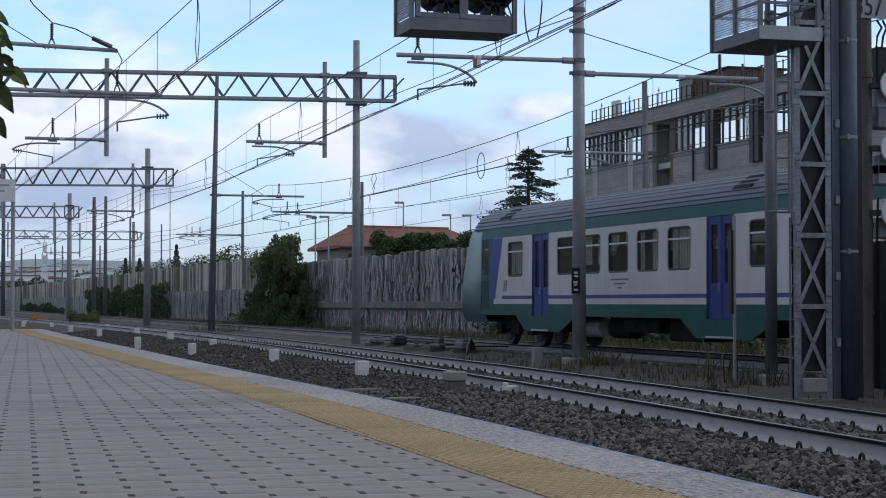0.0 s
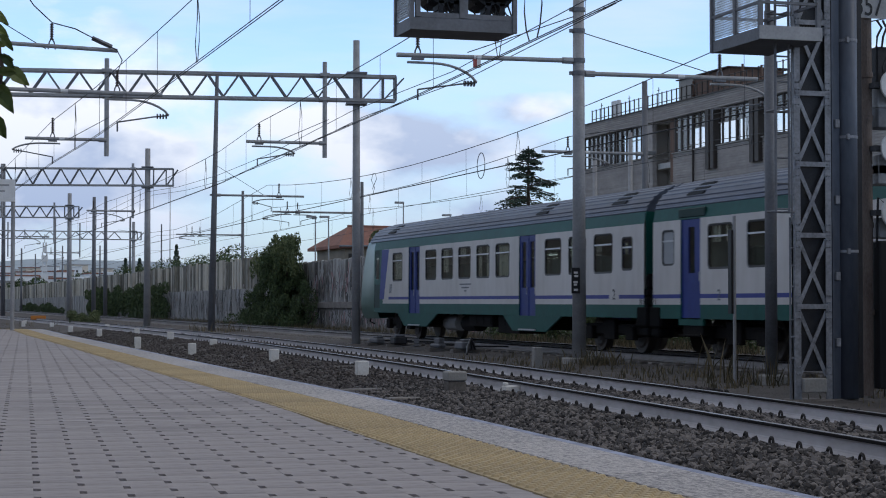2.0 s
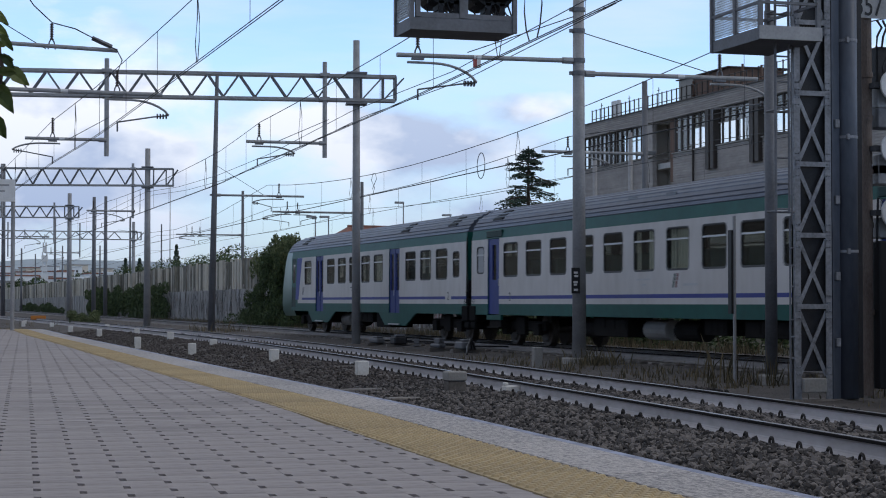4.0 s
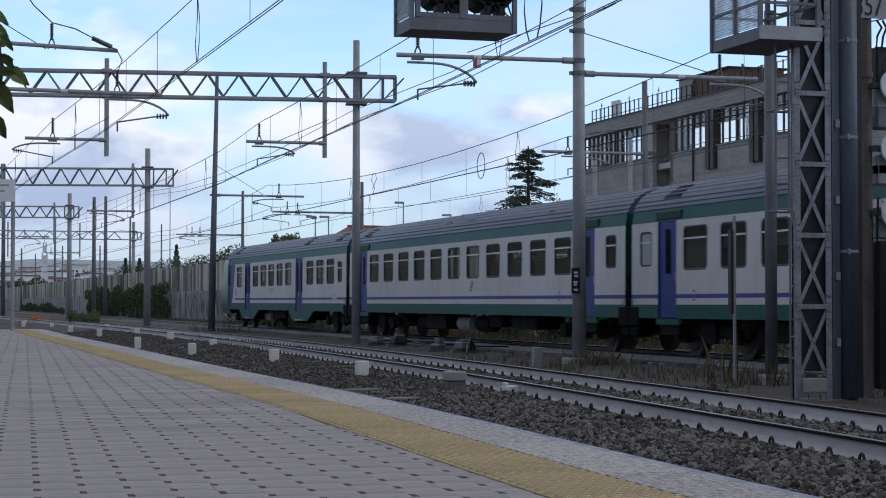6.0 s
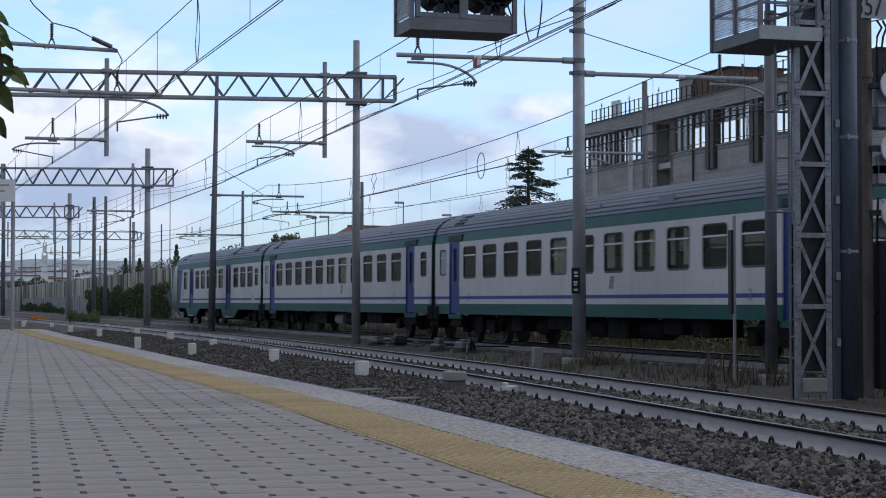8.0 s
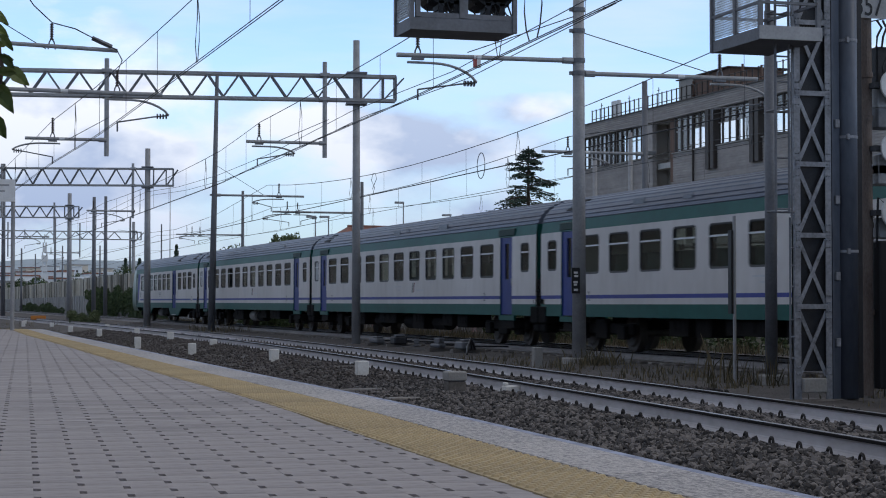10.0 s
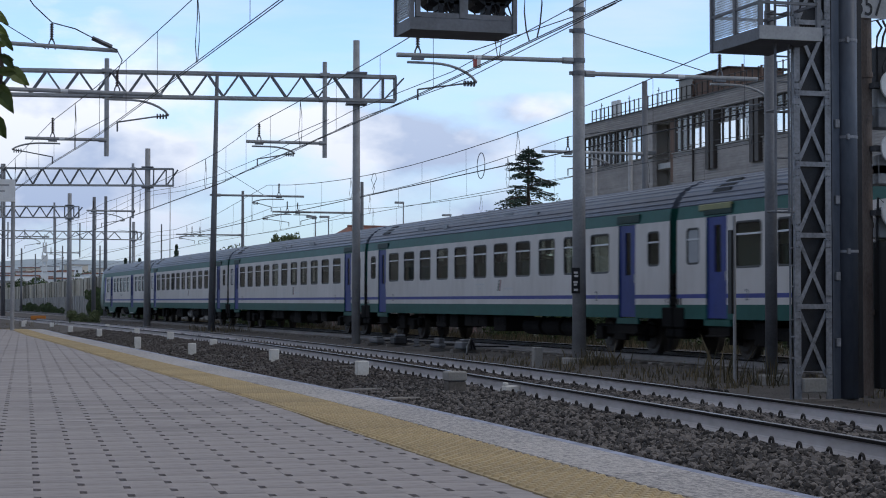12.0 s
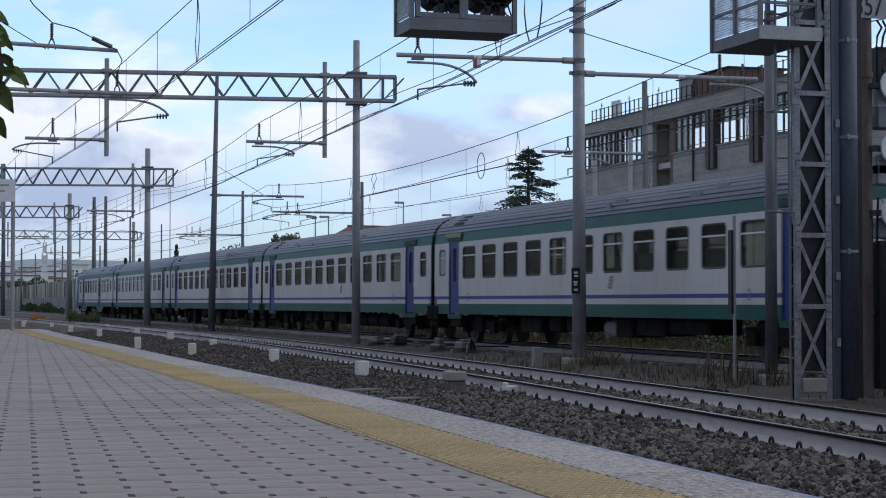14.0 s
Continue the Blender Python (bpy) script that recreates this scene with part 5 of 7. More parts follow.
def build_mast():
    th = thing("signal_gantry", pose(0, 23.6, 0), "dark grey riveted lattice mast and arm of a railway signal gantry", "signal gantry")
    x0, x1, d, top = 12.645, 13.235, 0.10, 7.9
    for x, sx in ((x0, 1), (x1, -1)):
        for y, sy in ((0.0, 1), (d, -1)):
            bm = bmesh.new()
            angle_iron(bm, x, y, -0.3, top, sx, sy, 0.095 if y == 0.0 else 0.05)
            part("corner_angle", bm, M_MASTPALE, th, "pale worn steel angle")
    z = 0.14
    while z < top - 1.1:
        for a, b, dy in ((x0 + 0.08, x1 - 0.08, 0.0), (x1 - 0.08, x0 + 0.08, 0.013)):
            bm = bmesh.new()
            bar(bm, (a, 0.022 + dy, z), (b, 0.022 + dy, z + 0.92), 0.012, 0.058)
            part("brace", bm, M_MASTPALE, th)
        part("batten", cubes((x0 + 0.02, x1 - 0.02, -0.010, -0.002, z + 0.95, z + 1.02)), M_MASTPALE, th)
        bm = bmesh.new()
        for zz in (z + 0.02, z + 0.12, z + 0.82, z + 0.92, z + 0.985):
            for x in (x0 + 0.03, x0 + 0.075, x1 - 0.03, x1 - 0.075):
                rod(bm, (x, 0.0, zz), (x, -0.02, zz), 0.014, 0.009, n=6)
        for zz in (z + 0.25, z + 0.55, z + 0.8):
            rod(bm, (x0 - 0.05, 0.03, zz), (x0, 0.03, zz), 0.012, n=6)
        part("rivets", bm, M_MASTPALE, th)
        z += 1.02
    part("web_plate", cubes((x0 + 0.03, x1 - 0.03, d - 0.016, d - 0.004, 0.2, top - 0.2)), M_DARKSTEEL, th, "dark back plate")
    part("side_conduit", rods(((x0 - 0.045, 0.06, -0.2), (x0 - 0.045, 0.06, 2.4), 0.016), n=8), M_GALVDARK, th)
    part("base_plate", cubes((x0 + 0.10, x1 - 0.12, -0.06, d + 0.02, -0.10, 0.10), bevel=0.012), M_CONC, th, "weathered concrete base block")
    part("footing", cubes((x0 - 0.04, x1 + 0.5, -0.03, d + 0.3, -0.6, -0.20), bevel=0.03), M_SLEEPER, th)
    # channel and round duct beside the lattice
    part("channel", cubes((13.245, 13.265, -0.01, 0.2, -0.2, top), (13.265, 13.39, 0.03, 0.05, -0.2, top)), M_MASTBLUE, th, "blue-grey painted steel channel")
    bm = bmesh.new()
    rod(bm, (13.535, 0.06, -0.2), (13.535, 0.06, top), 0.142, n=28)
    part("cable_duct", bm, M_MASTBLUE, th, "round blue-grey steel duct", smooth=True)
    part("back_channel", cubes((13.70, 13.83, 0.16, 0.18, -0.2, top)), M_DARKSTEEL, th)
    for zz in (1.9, 3.55, 4.95, 6.3):
        bm = bmesh.new()
        rod(bm, (13.535, 0.06, zz), (13.535, 0.06, zz + 0.04), 0.150, n=28)
        box(bm, 13.44, 13.48, -0.11, -0.07, zz - 0.02, zz + 0.06)
        part("duct_strap", bm, M_MASTPALE, th)
    for zz in (0.55, 1.5, 2.6, 3.7):
        part("junction_box", cubes((13.30, 13.37, -0.02, 0.028, zz, zz + 0.12), bevel=0.006), M_MASTPALE, th)
    # arm over the tracks, out of which the cages hang
    for y in (0.1, 0.9):
        for z in (6.9, 7.7):
            part("arm_chord", cubes((5.8, 13.4, y - 0.05, y + 0.05, z - 0.05, z + 0.05)), M_GALVDARK, th)
        for k in range(7):
            bm = bmesh.new()
            bar(bm, (5.9 + k * 0.98, y, 6.95), (6.39 + k * 0.98, y, 7.65), 0.05, 0.05)
            bar(bm, (6.39 + k * 0.98, y, 7.65), (6.88 + k * 0.98, y, 6.95), 0.05, 0.05)
            part("arm_brace", bm, M_GALVDARK, th)
    # ladder
    lad = part("ladder_rail", rods(((12.22, -0.25, 2.45), (12.22, -0.25, 7.0), 0.02)), M_GALVDARK, th)
    part("ladder_rail", rods(((12.43, -0.25, 2.45), (12.43, -0.25, 7.0), 0.02), ((12.54, -0.12, 2.3), (12.54, -0.12, 7.0), 0.012)), M_GALVDARK, th)
    z = 2.5
    while z < 6.9:
        part("rung", rods(((12.22, -0.25, z), (12.43, -0.25, z), 0.013), n=6), M_GALVDARK, th)
        z += 0.36
    for z in (2.47, 3.9, 5.3):
        bm = bmesh.new()
        for x in (12.22, 12.43):
            rod(bm, (x, -0.25, z), (x, 0.0, z), 0.014)
        rod(bm, (12.2, 0.0, z), (12.64, 0.0, z), 0.016)
        part("ladder_bracket", bm, M_GALVDARK, th)
    return th


def cage(m, w, d, h, label, lamps):
    """Railed service cage: floor tray, posts, rails, mesh on the sides, signal heads inside."""
    th = thing("service_cage", m, label, "service cage", "signal service cages")
    part("floor_tray", cubes((0, w, 0, d, 0.0, 0.03), (0, w, -0.01, 0.01, 0.0, 0.17), (0, w, d - 0.01, d + 0.01, 0.0, 0.17), (-0.01, 0.01, 0, d, 0.0, 0.17), (w - 0.01, w + 0.01, 0, d, 0.0, 0.17)), M_GALVDARK, th)
    for x in (0.0, w):
        for y in (0.0, d):
            part("corner_post", cubes((x - 0.03, x + 0.03, y - 0.03, y + 0.03, 0.0, h)), M_GALVDARK, th)
    for z in (0.52, 1.05):
        for y in (0.0, d):
            if y or not lamps:
                part("rail", cubes((0.03, w - 0.03, y - 0.02, y + 0.02, z - 0.02, z + 0.02)), M_GALVDARK, th)
        for x in (0.0, w):
            part("rail", cubes((x - 0.02, x + 0.02, 0.03, d - 0.03, z - 0.02, z + 0.02)), M_GALVDARK, th)
    bm = bmesh.new()
    split = [(0.04, d - 0.04)] if lamps else [(0.04, d * 0.48), (d * 0.52, d - 0.04)]
    for a, b in split:
        for z0, z1 in ((0.19, 0.50), (0.54, 1.03)):
            wire_panel(bm, a, b, 0.0, z0, z1)
    bmesh.ops.rotate(bm, verts=bm.verts, cent=(0, 0, 0), matrix=Matrix.Rotation(radians(90), 3, "Z"))
    if not lamps:
        part("rail", cubes((-0.03, 0.03, d * 0.48, d * 0.52, 0.17, h)), M_GALVDARK, th)
    part("mesh_panel", bm, M_MESHWIRE, th, "light wire mesh panel")
    if lamps:
        part("front_frame", cubes((0.05, 0.12, -0.022, 0.022, 0.175, 1.4), (0.68, 0.80, -0.022, 0.022, 0.175, 1.4), (0.121, 0.679, -0.015, 0.015, 0.17, 0.24), (0.801, w - 0.03, -0.015, 0.015, 0.17, 0.24), (0.121, 0.679, -0.015, 0.015, 0.95, 1.05), (0.801, w - 0.03, -0.015, 0.015, 0.95, 1.05)), M_GALVDARK, th)
        for cx in (0.44, 0.66, 1.12, 1.32):
            bm = bmesh.new()
            rod(bm, (cx, 0.25, 0.55), (cx, 0.05, 0.55), 0.20, 0.17, n=18)
            rod(bm, (cx, 0.05, 0.55), (cx, -0.10, 0.55), 0.12, 0.10, n=14)
            rod(bm, (cx, 0.25, 0.55), (cx, 0.60, 0.52), 0.17, n=18)
            box(bm, cx - 0.15, cx + 0.15, 0.18, 0.26, 0.40, 1.3, bevel=0.01)
            part("signal_head", bm, M_BLACK, th, "black round signal lamp housing")
            bm = bmesh.new()
            tube(bm, [(cx, 0.1, 0.4), (cx - 0.06, 0.02, 0.28), (cx - 0.16, 0.06, 0.20), (cx - 0.22, 0.1, 0.32)], 0.012)
            tube(bm, [(cx, 0.1, 0.4), (cx + 0.05, 0.02, 0.26), (cx + 0.15, 0.06, 0.22), (cx + 0.1, 0.1, 0.4)], 0.012)
            part("lamp_cable", bm, M_BLACK, th)
            part("lamp_bracket", cubes((cx - 0.04, cx + 0.04, 0.05, 0.3, 0.03, 0.42)), M_DARKSTEEL, th)
        bm = bmesh.new()
        tube(bm, [(0.16, 0.1, 0.9), (0.18, 0.1, 0.62), (0.28, 0.1, 0.45), (0.24, 0.1, 0.2)], 0.012)
        part("lamp_cable", bm, M_BLACK, th)
    return th


build_mast()
cage(pose(7.03, 23.9, 4.89), 1.48, 0.76, 2.05, "dark steel service cage with black signal lamps hung over the track", True)
side_cage = cage(pose(11.82, 23.02, 4.84), 0.9, 1.52, 2.1, "dark steel service cage with wire mesh beside the mast", False)
part("toe_board", cubes((-0.035, 0.935, -0.05, -0.034, 0.0, 0.19)), M_GALV, side_cage, "pale grey steel toe board")

th = thing("signal_post", pose(14.28, 24.4, -0.2), "rusty dark signal post with round discs and equipment boxes", "signal post")
bm = bmesh.new()
rod(bm, (0, 0, 0), (0, 0, 5.68), 0.085, n=14)
for z in (1.2, 2.5, 3.3, 4.1, 4.75):
    rod(bm, (0, 0, z), (0, 0, z + 0.08), 0.10, n=14)
part("post", bm, M_POSTRUST, th)
for z in (2.72, 3.68, 4.62):
    bm = bmesh.new()
    rod(bm, (0.32, -0.30, z), (0.32, -0.26, z), 0.24, n=24)
    part("disc", bm, M_WHITE, th, "white round disc")
    part("disc_bracket", cubes((0.0, 0.5, -0.26, -0.05, z - 0.04, z + 0.04)), M_DARKSTEEL, th)
for z in (1.9, 2.35, 3.15, 3.3, 4.0, 4.3):
    part("equipment_box", cubes((0.13, 0.55, -0.12, 0.3, z, z + 0.3), bevel=0.015), M_GALV if int(z * 10) % 2 else M_GALVDARK, th)
part("cabinet", cubes((0.1, 0.9, -0.2, 0.5, 0.1, 2.3), bevel=0.02), M_BLACK, th, "tall dark equipment cabinet")
bm = bmesh.new()
tube(bm, [(0.5, -0.2, 3.0), (0.25, -0.22, 2.8), (0.1, -0.15, 2.95), (0.1, -0.1, 2.2)], 0.02)
tube(bm, [(0.3, -0.2, 5.2), (0.15, -0.22, 4.9), (0.2, -0.2, 4.5)], 0.015)
part("cable", bm, M_BLACK, th)
part("junction_box", cubes((0.14, 0.62, -0.08, 0.3, 4.62, 5.22), bevel=0.02), M_DARKSTEEL, th)
bm = bmesh.new()
for k in range(4):
    tube(bm, [(0.12 + 0.09 * k, -0.1, 5.2), (0.10 + 0.1 * k, -0.16, 5.36), (0.2 + 0.08 * k, -0.12, 5.5), (0.16 + 0.1 * k, -0.05, 5.62)], 0.018)
part("cable", bm, M_BLACK, th)
part("number_plate", cubes((-0.38, 0.5, -0.14, -0.12, 5.63, 6.1)), M_GALV, th)
t1 = lettering("357", 0.44, M_BLACK, th, Matrix.Translation((-0.03, -0.146, 5.67)) @ Matrix.Rotation(radians(90), 4, "X") @ Matrix.Diagonal((0.72, 1, 1, 1)), "plate_number")

th = thing("edge_on_sign", pose(14.07, 28.4, -0.2), "narrow dark sign board seen edge-on upon a thin post", "sign")
part("post", rods(((0, 0, 0), (0, 0, 2.86), 0.028), n=10), M_GALV, th)
part("board", cubes((-0.07, -0.03, -0.02, 0.10, 1.2, 2.62)), M_BLACK, th)

# ---- fence, buildings, planting ----
def graffiti(name, n, y_range, z_range, length, x, paints, parent, seed):
    """Loose sprayed strokes, none of them readable: bent strips of paint a few millimetres proud of the wall."""
    rng = random.Random(seed)
    bm = bmesh.new()
    for k in range(n):
        y, z = rng.uniform(*y_range), rng.uniform(*z_range)
        h, w = rng.uniform(*length), rng.uniform(0.035, 0.10)
        sway, slant = rng.uniform(-0.35, 0.35), rng.uniform(-0.5, 0.5)
        m, bends, xk = rng.randrange(len(paints)), rng.choice((0, 0, 1, 1, 2)), x - 0.005 * (k % 9)
        rows = []
        for i in range(5):
            u = i / 4
            c = y + slant * u * h + sway * math.sin(u * math.pi * bends)
            rows.append([bm.verts.new((xk, c - w, z + u * h)), bm.verts.new((xk, c + w, z + u * h))])
        for r0, r1 in zip(rows, rows[1:]):
            bm.faces.new((r0[0], r1[0], r1[1], r0[1])).material_index = m
    tagged(part(name, bm, paints, parent, "pale and black sprayed strokes"), kind="stuff")


def build_fence():
    rng = random.Random(11)
    th = thing("concrete_fence", pose(26.0, 0, 0), "weathered precast concrete slat fence with graffiti on a low wall", "fence")
    y0, y1 = 74.0, 122.0
    part("base_wall", cubes((0.0, 0.3, y0, y1, -0.5, 0.98)), M_FENCEBASE, th)
    part("ledge", cubes((-0.16, 0.3, y0, y1, 0.984, 1.34), bevel=0.02), M_FENCEBASE, th)
    meshes = []
    for k in range(5):
        w, h = 0.36 + 0.025 * (k % 3), 2.42 + 0.03 * k
        bm = bmesh.new()
        pts = [(0.05, 0.0), (-0.04, 0.06), (-0.04, w - 0.06), (0.05, w), (0.14, w), (0.14, 0.0)]
        a = [bm.verts.new((x, y, 0)) for x, y in pts]
        b = [bm.verts.new((x, y, h - (0.05 if x < 0 else 0))) for x, y in pts]
        for i in range(6):
            bm.faces.new((a[i], a[(i + 1) % 6], b[(i + 1) % 6], b[i]))
        bm.faces.new(b)
        me = bpy.data.meshes.new("slat")
        bmesh.ops.recalc_face_normals(bm, faces=bm.faces)
        bm.to_mesh(me)
        bm.free()
        me.materials.append(M_FENCE)
        meshes.append(me)
    y, k = y0, 0
    while y < y1 - 0.4:
        me = rng.choice(meshes)
        piece("slat", me, th, pose(rng.uniform(-0.02, 0.02) + (0.06 if k % 2 else 0.0), y, 1.34 + rng.uniform(-0.01, 0.0), rng.uniform(-0.5, 0.5), 0, 0))
        y += 0.47
        k += 1
    graffiti("slat_paint", 420, (76, 116), (1.4, 2.6), (0.4, 1.3), -0.07, [M_GRAFPALE, M_FENCE, M_GRAFBLACK, M_GRAFPALE, M_FENCEBASE, M_GRAFPALE, M_GRAFPINK], th, 61)
    graffiti("wall_paint", 360, (76, 116), (-0.1, 0.5), (0.3, 0.7), -0.008, [M_GRAFPALE, M_GRAFPALE, M_GRAFPALE, M_FENCE, M_GRAFBLACK, M_GRAFPINK], th, 62)
    # taller barrier further on
    iv = thing("ivy_cover", pose(25.95, 0, -0.4), "dark ivy hanging over the lower barrier wall", "ivy")
    cs = [(rng.uniform(-0.3, 0.1), rng.uniform(166, 228), rng.uniform(0.2, 3.2), 0.3, 1.6, 0.6) for _ in range(160)]
    cs += [(rng.uniform(-0.3, 0.1), rng.uniform(258, 330), rng.uniform(0.2, 1.6), 0.3, 3.0, 0.5) for _ in range(40)]
    leaves("foliage", cs, 40000, 0.13, M_LEAF, iv, 41, flat=2.5)
    fb = thing("noise_barrier", pose(26.4, 0, 0), "tall slatted concrete barrier along the far railway line", "fence")
    part("base_wall", cubes((0.0, 0.3, 122, 420, -0.5, 2.35)), M_BARRIERBASE, fb, "grey lower wall")
    graffiti("wall_paint", 700, (124, 172), (0.0, 1.6), (0.4, 1.2), -0.13, [M_GRAFPALE, M_GRAFPALE, M_FENCE, M_GRAFPALE, M_FENCEBASE, M_GRAFBLACK], fb, 63)
    graffiti("far_wall_paint", 300, (222, 330), (0.0, 1.6), (0.4, 1.2), -0.13, [M_GRAFPALE], fb, 64)
    for k in range(100):
        part("wall_rib", cubes((-0.12, 0.0, 123 + k * 2.97, 123.5 + k * 2.97, -0.5, 2.3)), M_BARRIERBASE, fb)
    vs, fs = [], []
    y = 122.0
    while y < 420:
        z = 4.55 + rng.uniform(-0.12, 0.12)
        x, w = rng.uniform(-0.1, 0.1), rng.choice((0.62, 0.5, 0.36))
        n = len(vs)
        vs += [(x, y, 2.35), (x, y + w, 2.35), (x + 0.15, y + w, 2.35), (x + 0.15, y, 2.35), (x, y, z), (x, y + w, z), (x + 0.15, y + w, z), (x + 0.15, y, z)]
        fs += [tuple(n + i for i in f) for f in ((0, 4, 5, 1), (1, 5, 6, 2), (2, 6, 7, 3), (3, 7, 4, 0), (4, 7, 6, 5))]
        y += 0.66
    me = bpy.data.meshes.new("slats")
    me.from_pydata(vs, [], fs)
    me.materials.append(M_BARRIER)
    ob = new("slats", me)
    ob.parent = fb
    tagged(ob, "pale tan upright slats", kind="stuff")


M_BARRIERBASE = mat("pale_barrier_wall", (0.42, 0.41, 0.40), (0.24, 0.235, 0.23), rough=0.9, scale=0.6, fine=6)
M_BARRIER = mat("tan_concrete_slat", (0.50, 0.47, 0.41), (0.13, 0.125, 0.105), rough=0.9, scale=0.8, fine=6, rand=0.6, island=True, stretch=(1, 1, 0.3))


def build_office():
    th = thing("office_building", pose(40.0, 0, 0), "long grey panel-clad railway building with a row of tall windows", "building")
    ya, yb, top = 40.0, 100.6, 11.62
    part("roof_slab", cubes((0.3, 4.5, ya, yb, 11.12, 11.3)), M_CONC, th)
    part("back_wall", cubes((6.7, 7.0, ya, yb, -0.4, 8.39)), M_FACADE, th)
    part("lower_roof", cubes((2.7, 7.0, ya, yb, 8.394, 8.7)), M_CONC, th)
    for k in range(21):
        part("back_pier", cubes((2.3, 2.5, ya + k * 3.0, ya + k * 3.0 + 0.14, 8.704, 11.11)), M_FACADEDARK, th)
    part("end_wall", cubes((0.4, 2.6, yb - 0.3, yb, -0.4, 11.11)), M_FACADE, th)
    part("end_wall", cubes((0.4, 2.6, ya, ya + 0.3, -0.4, 11.11)), M_FACADE, th)
    part("inner_floor", cubes((0.35, 2.69, ya + 0.35, yb - 0.35, 8.4, 8.7)), M_BIN, th)
    # parapet of overlapping boards
    for k in range(7):
        z = 10.88 + k * 0.106
        part("parapet_board", cubes((-0.12 + 0.05, 0.28, ya, yb, z, z + 0.026), (-0.12, 0.28, ya, yb, z + 0.026, z + 0.106)), M_FACADE, th)
    part("coping", cubes((-0.2, 0.34, ya, yb, 11.622, 11.68)), M_FACADEDARK, th)
    # spandrel boards under the windows, two recessed bays
    bays = [(ya, 87.8), (90.4, yb)]
    for a, b in bays:
        for k in range(44):
            z = 9.0 - (k + 1) * 0.13
            part("cladding_board", cubes((0.05, 0.25, a, b, z, z + 0.03), (0.0, 0.25, a, b, z + 0.03, z + 0.13)), M_FACADE, th)
        part("sill", cubes((-0.10, 0.3, a, b, 9.004, 9.06), bevel=0.01), M_CONC, th)
        part("lower_wall", cubes((0.05, 0.3, a, b, -0.4, 3.23)), M_FACADE, th)
        part("shadow_ledge", cubes((-0.35, 0.0, a, b, 6.75, 6.86)), M_FACADEDARK, th)
    part("recess_wall", cubes((1.1, 1.2, 87.8, 90.9, -0.4, 10.87)), M_PLASTERDULL, th, "dull ochre recessed wall")
    part("recess_pier", cubes((0.0, 0.25, 90.4, 91.24, 9.064, 10.875)), M_FACADE, th)
    part("dark_door", cubes((0.22, 0.29, 87.75, 88.6, 7.6, 10.86)), M_RUST, th, "rust-brown upright panel")
    part("recess_cheek", cubes((0.3, 1.1, 90.9, 91.0, -0.4, 10.87), (0.3, 1.1, 87.7, 87.8, -0.4, 10.87)), M_PLASTERDULL, th)
    part("wall_lamp", cubes((-0.5, 0.0, 89.9, 90.3, 9.15, 9.35), bevel=0.04), M_GALV, th)
    for y, z in ((86.6, 12.1), (84.9, 12.4), (83.2, 11.9), (81.0, 12.3), (79.0, 12.0)):
        part("roof_upright", rods(((0.62, y, 11.3), (0.62, y, z + 0.6), 0.06), n=6), M_RUST, th)
    for y in (98.0, 94.0, 90.0):
        part("roof_aerial", rods(((0.2, y, 11.68), (0.2, y, 12.75), 0.02), ((0.2, y - 0.18, 12.6), (0.2, y + 0.18, 12.6), 0.015), n=6), M_FACADEDARK, th)
    part("drain_pipe", rods(((-0.08, 85.2, 4.0), (-0.08, 85.2, 10.8), 0.055), ((-0.08, 93.1, 4.0), (-0.08, 93.1, 9.0), 0.055), n=8), M_FACADEDARK, th)

    def window_run(y0, y1, n):
        w = (y1 - y0) / n
        wd = part("window_band", cubes((0.06, 0.14, y0, y1, 10.80, 10.875), (0.06, 0.14, y0, y1, 9.062, 9.12)), M_FACADEDARK, th)
        for k in range(n + 1):
            y = y0 + k * w
            part("mullion", cubes((0.03, 0.10, y - 0.055, y + 0.055, 9.062, 10.875)), M_FACADEDARK, wd)
        for k in range(n):
            part("transom", cubes((0.07, 0.12, y0 + k * w + 0.05, y0 + (k + 1) * w - 0.05, 10.12, 10.17)), M_GALV, wd)
            g = part("pane", cubes((0.09, 0.10, y0 + k * w + 0.05, y0 + (k + 1) * w - 0.05, 9.12, 10.8)), M_OFFGLASS, wd)
            g.visible_shadow = False
            # pale panel added behind some panes to imitate bright sky seen through
            if (k * 7 + int(y0)) % 6 == 1:
                part("bright_backing", cubes((0.13, 0.15, y0 + k * w + 0.06, y0 + (k + 1) * w - 0.06, 9.15 + 0.12 * (k % 3), 10.8)), M_WINBACK, wd)
    for k in range(5):
        window_run(83.85 - 4.8 * k, 87.6 - 4.8 * k, 5)
    window_run(91.3, 95.4, 6)
    window_run(95.7, 100.2, 7)
    for a, b in [(82.55 - 4.8 * k, 83.5 - 4.8 * k) for k in range(5)]:
        for q in ((a, a + (b - a) * 0.42), (b - (b - a) * 0.42, b)):
            part("dark_pier", cubes((-0.22, 0.05, *q, 7.9, 10.875), bevel=0.01), M_FACADEDARK, th)
        part("pier_back", cubes((0.051, 0.2, a, b, 9.065, 10.875)), M_FACADEDARK, th)
    # railing along the roof edge
    y = 76.0
    while y < 100.2:
        part("railing_post", rods(((0.5, y, 11.3), (0.5, y, 12.55), 0.035), n=6), M_FACADEDARK, th)
        y += 0.62
    for z in (12.0, 12.5):
        part("railing_bar", rods(((0.5, 76.0, z), (0.5, 100.2, z), 0.02), n=6), M_FACADEDARK, th)
    pent = part("roof_house", cubes((1.2, 4.2, 83.6, 89.4, 11.3, 13.06)), M_RUST, th, "rust-brown rooftop plant room")
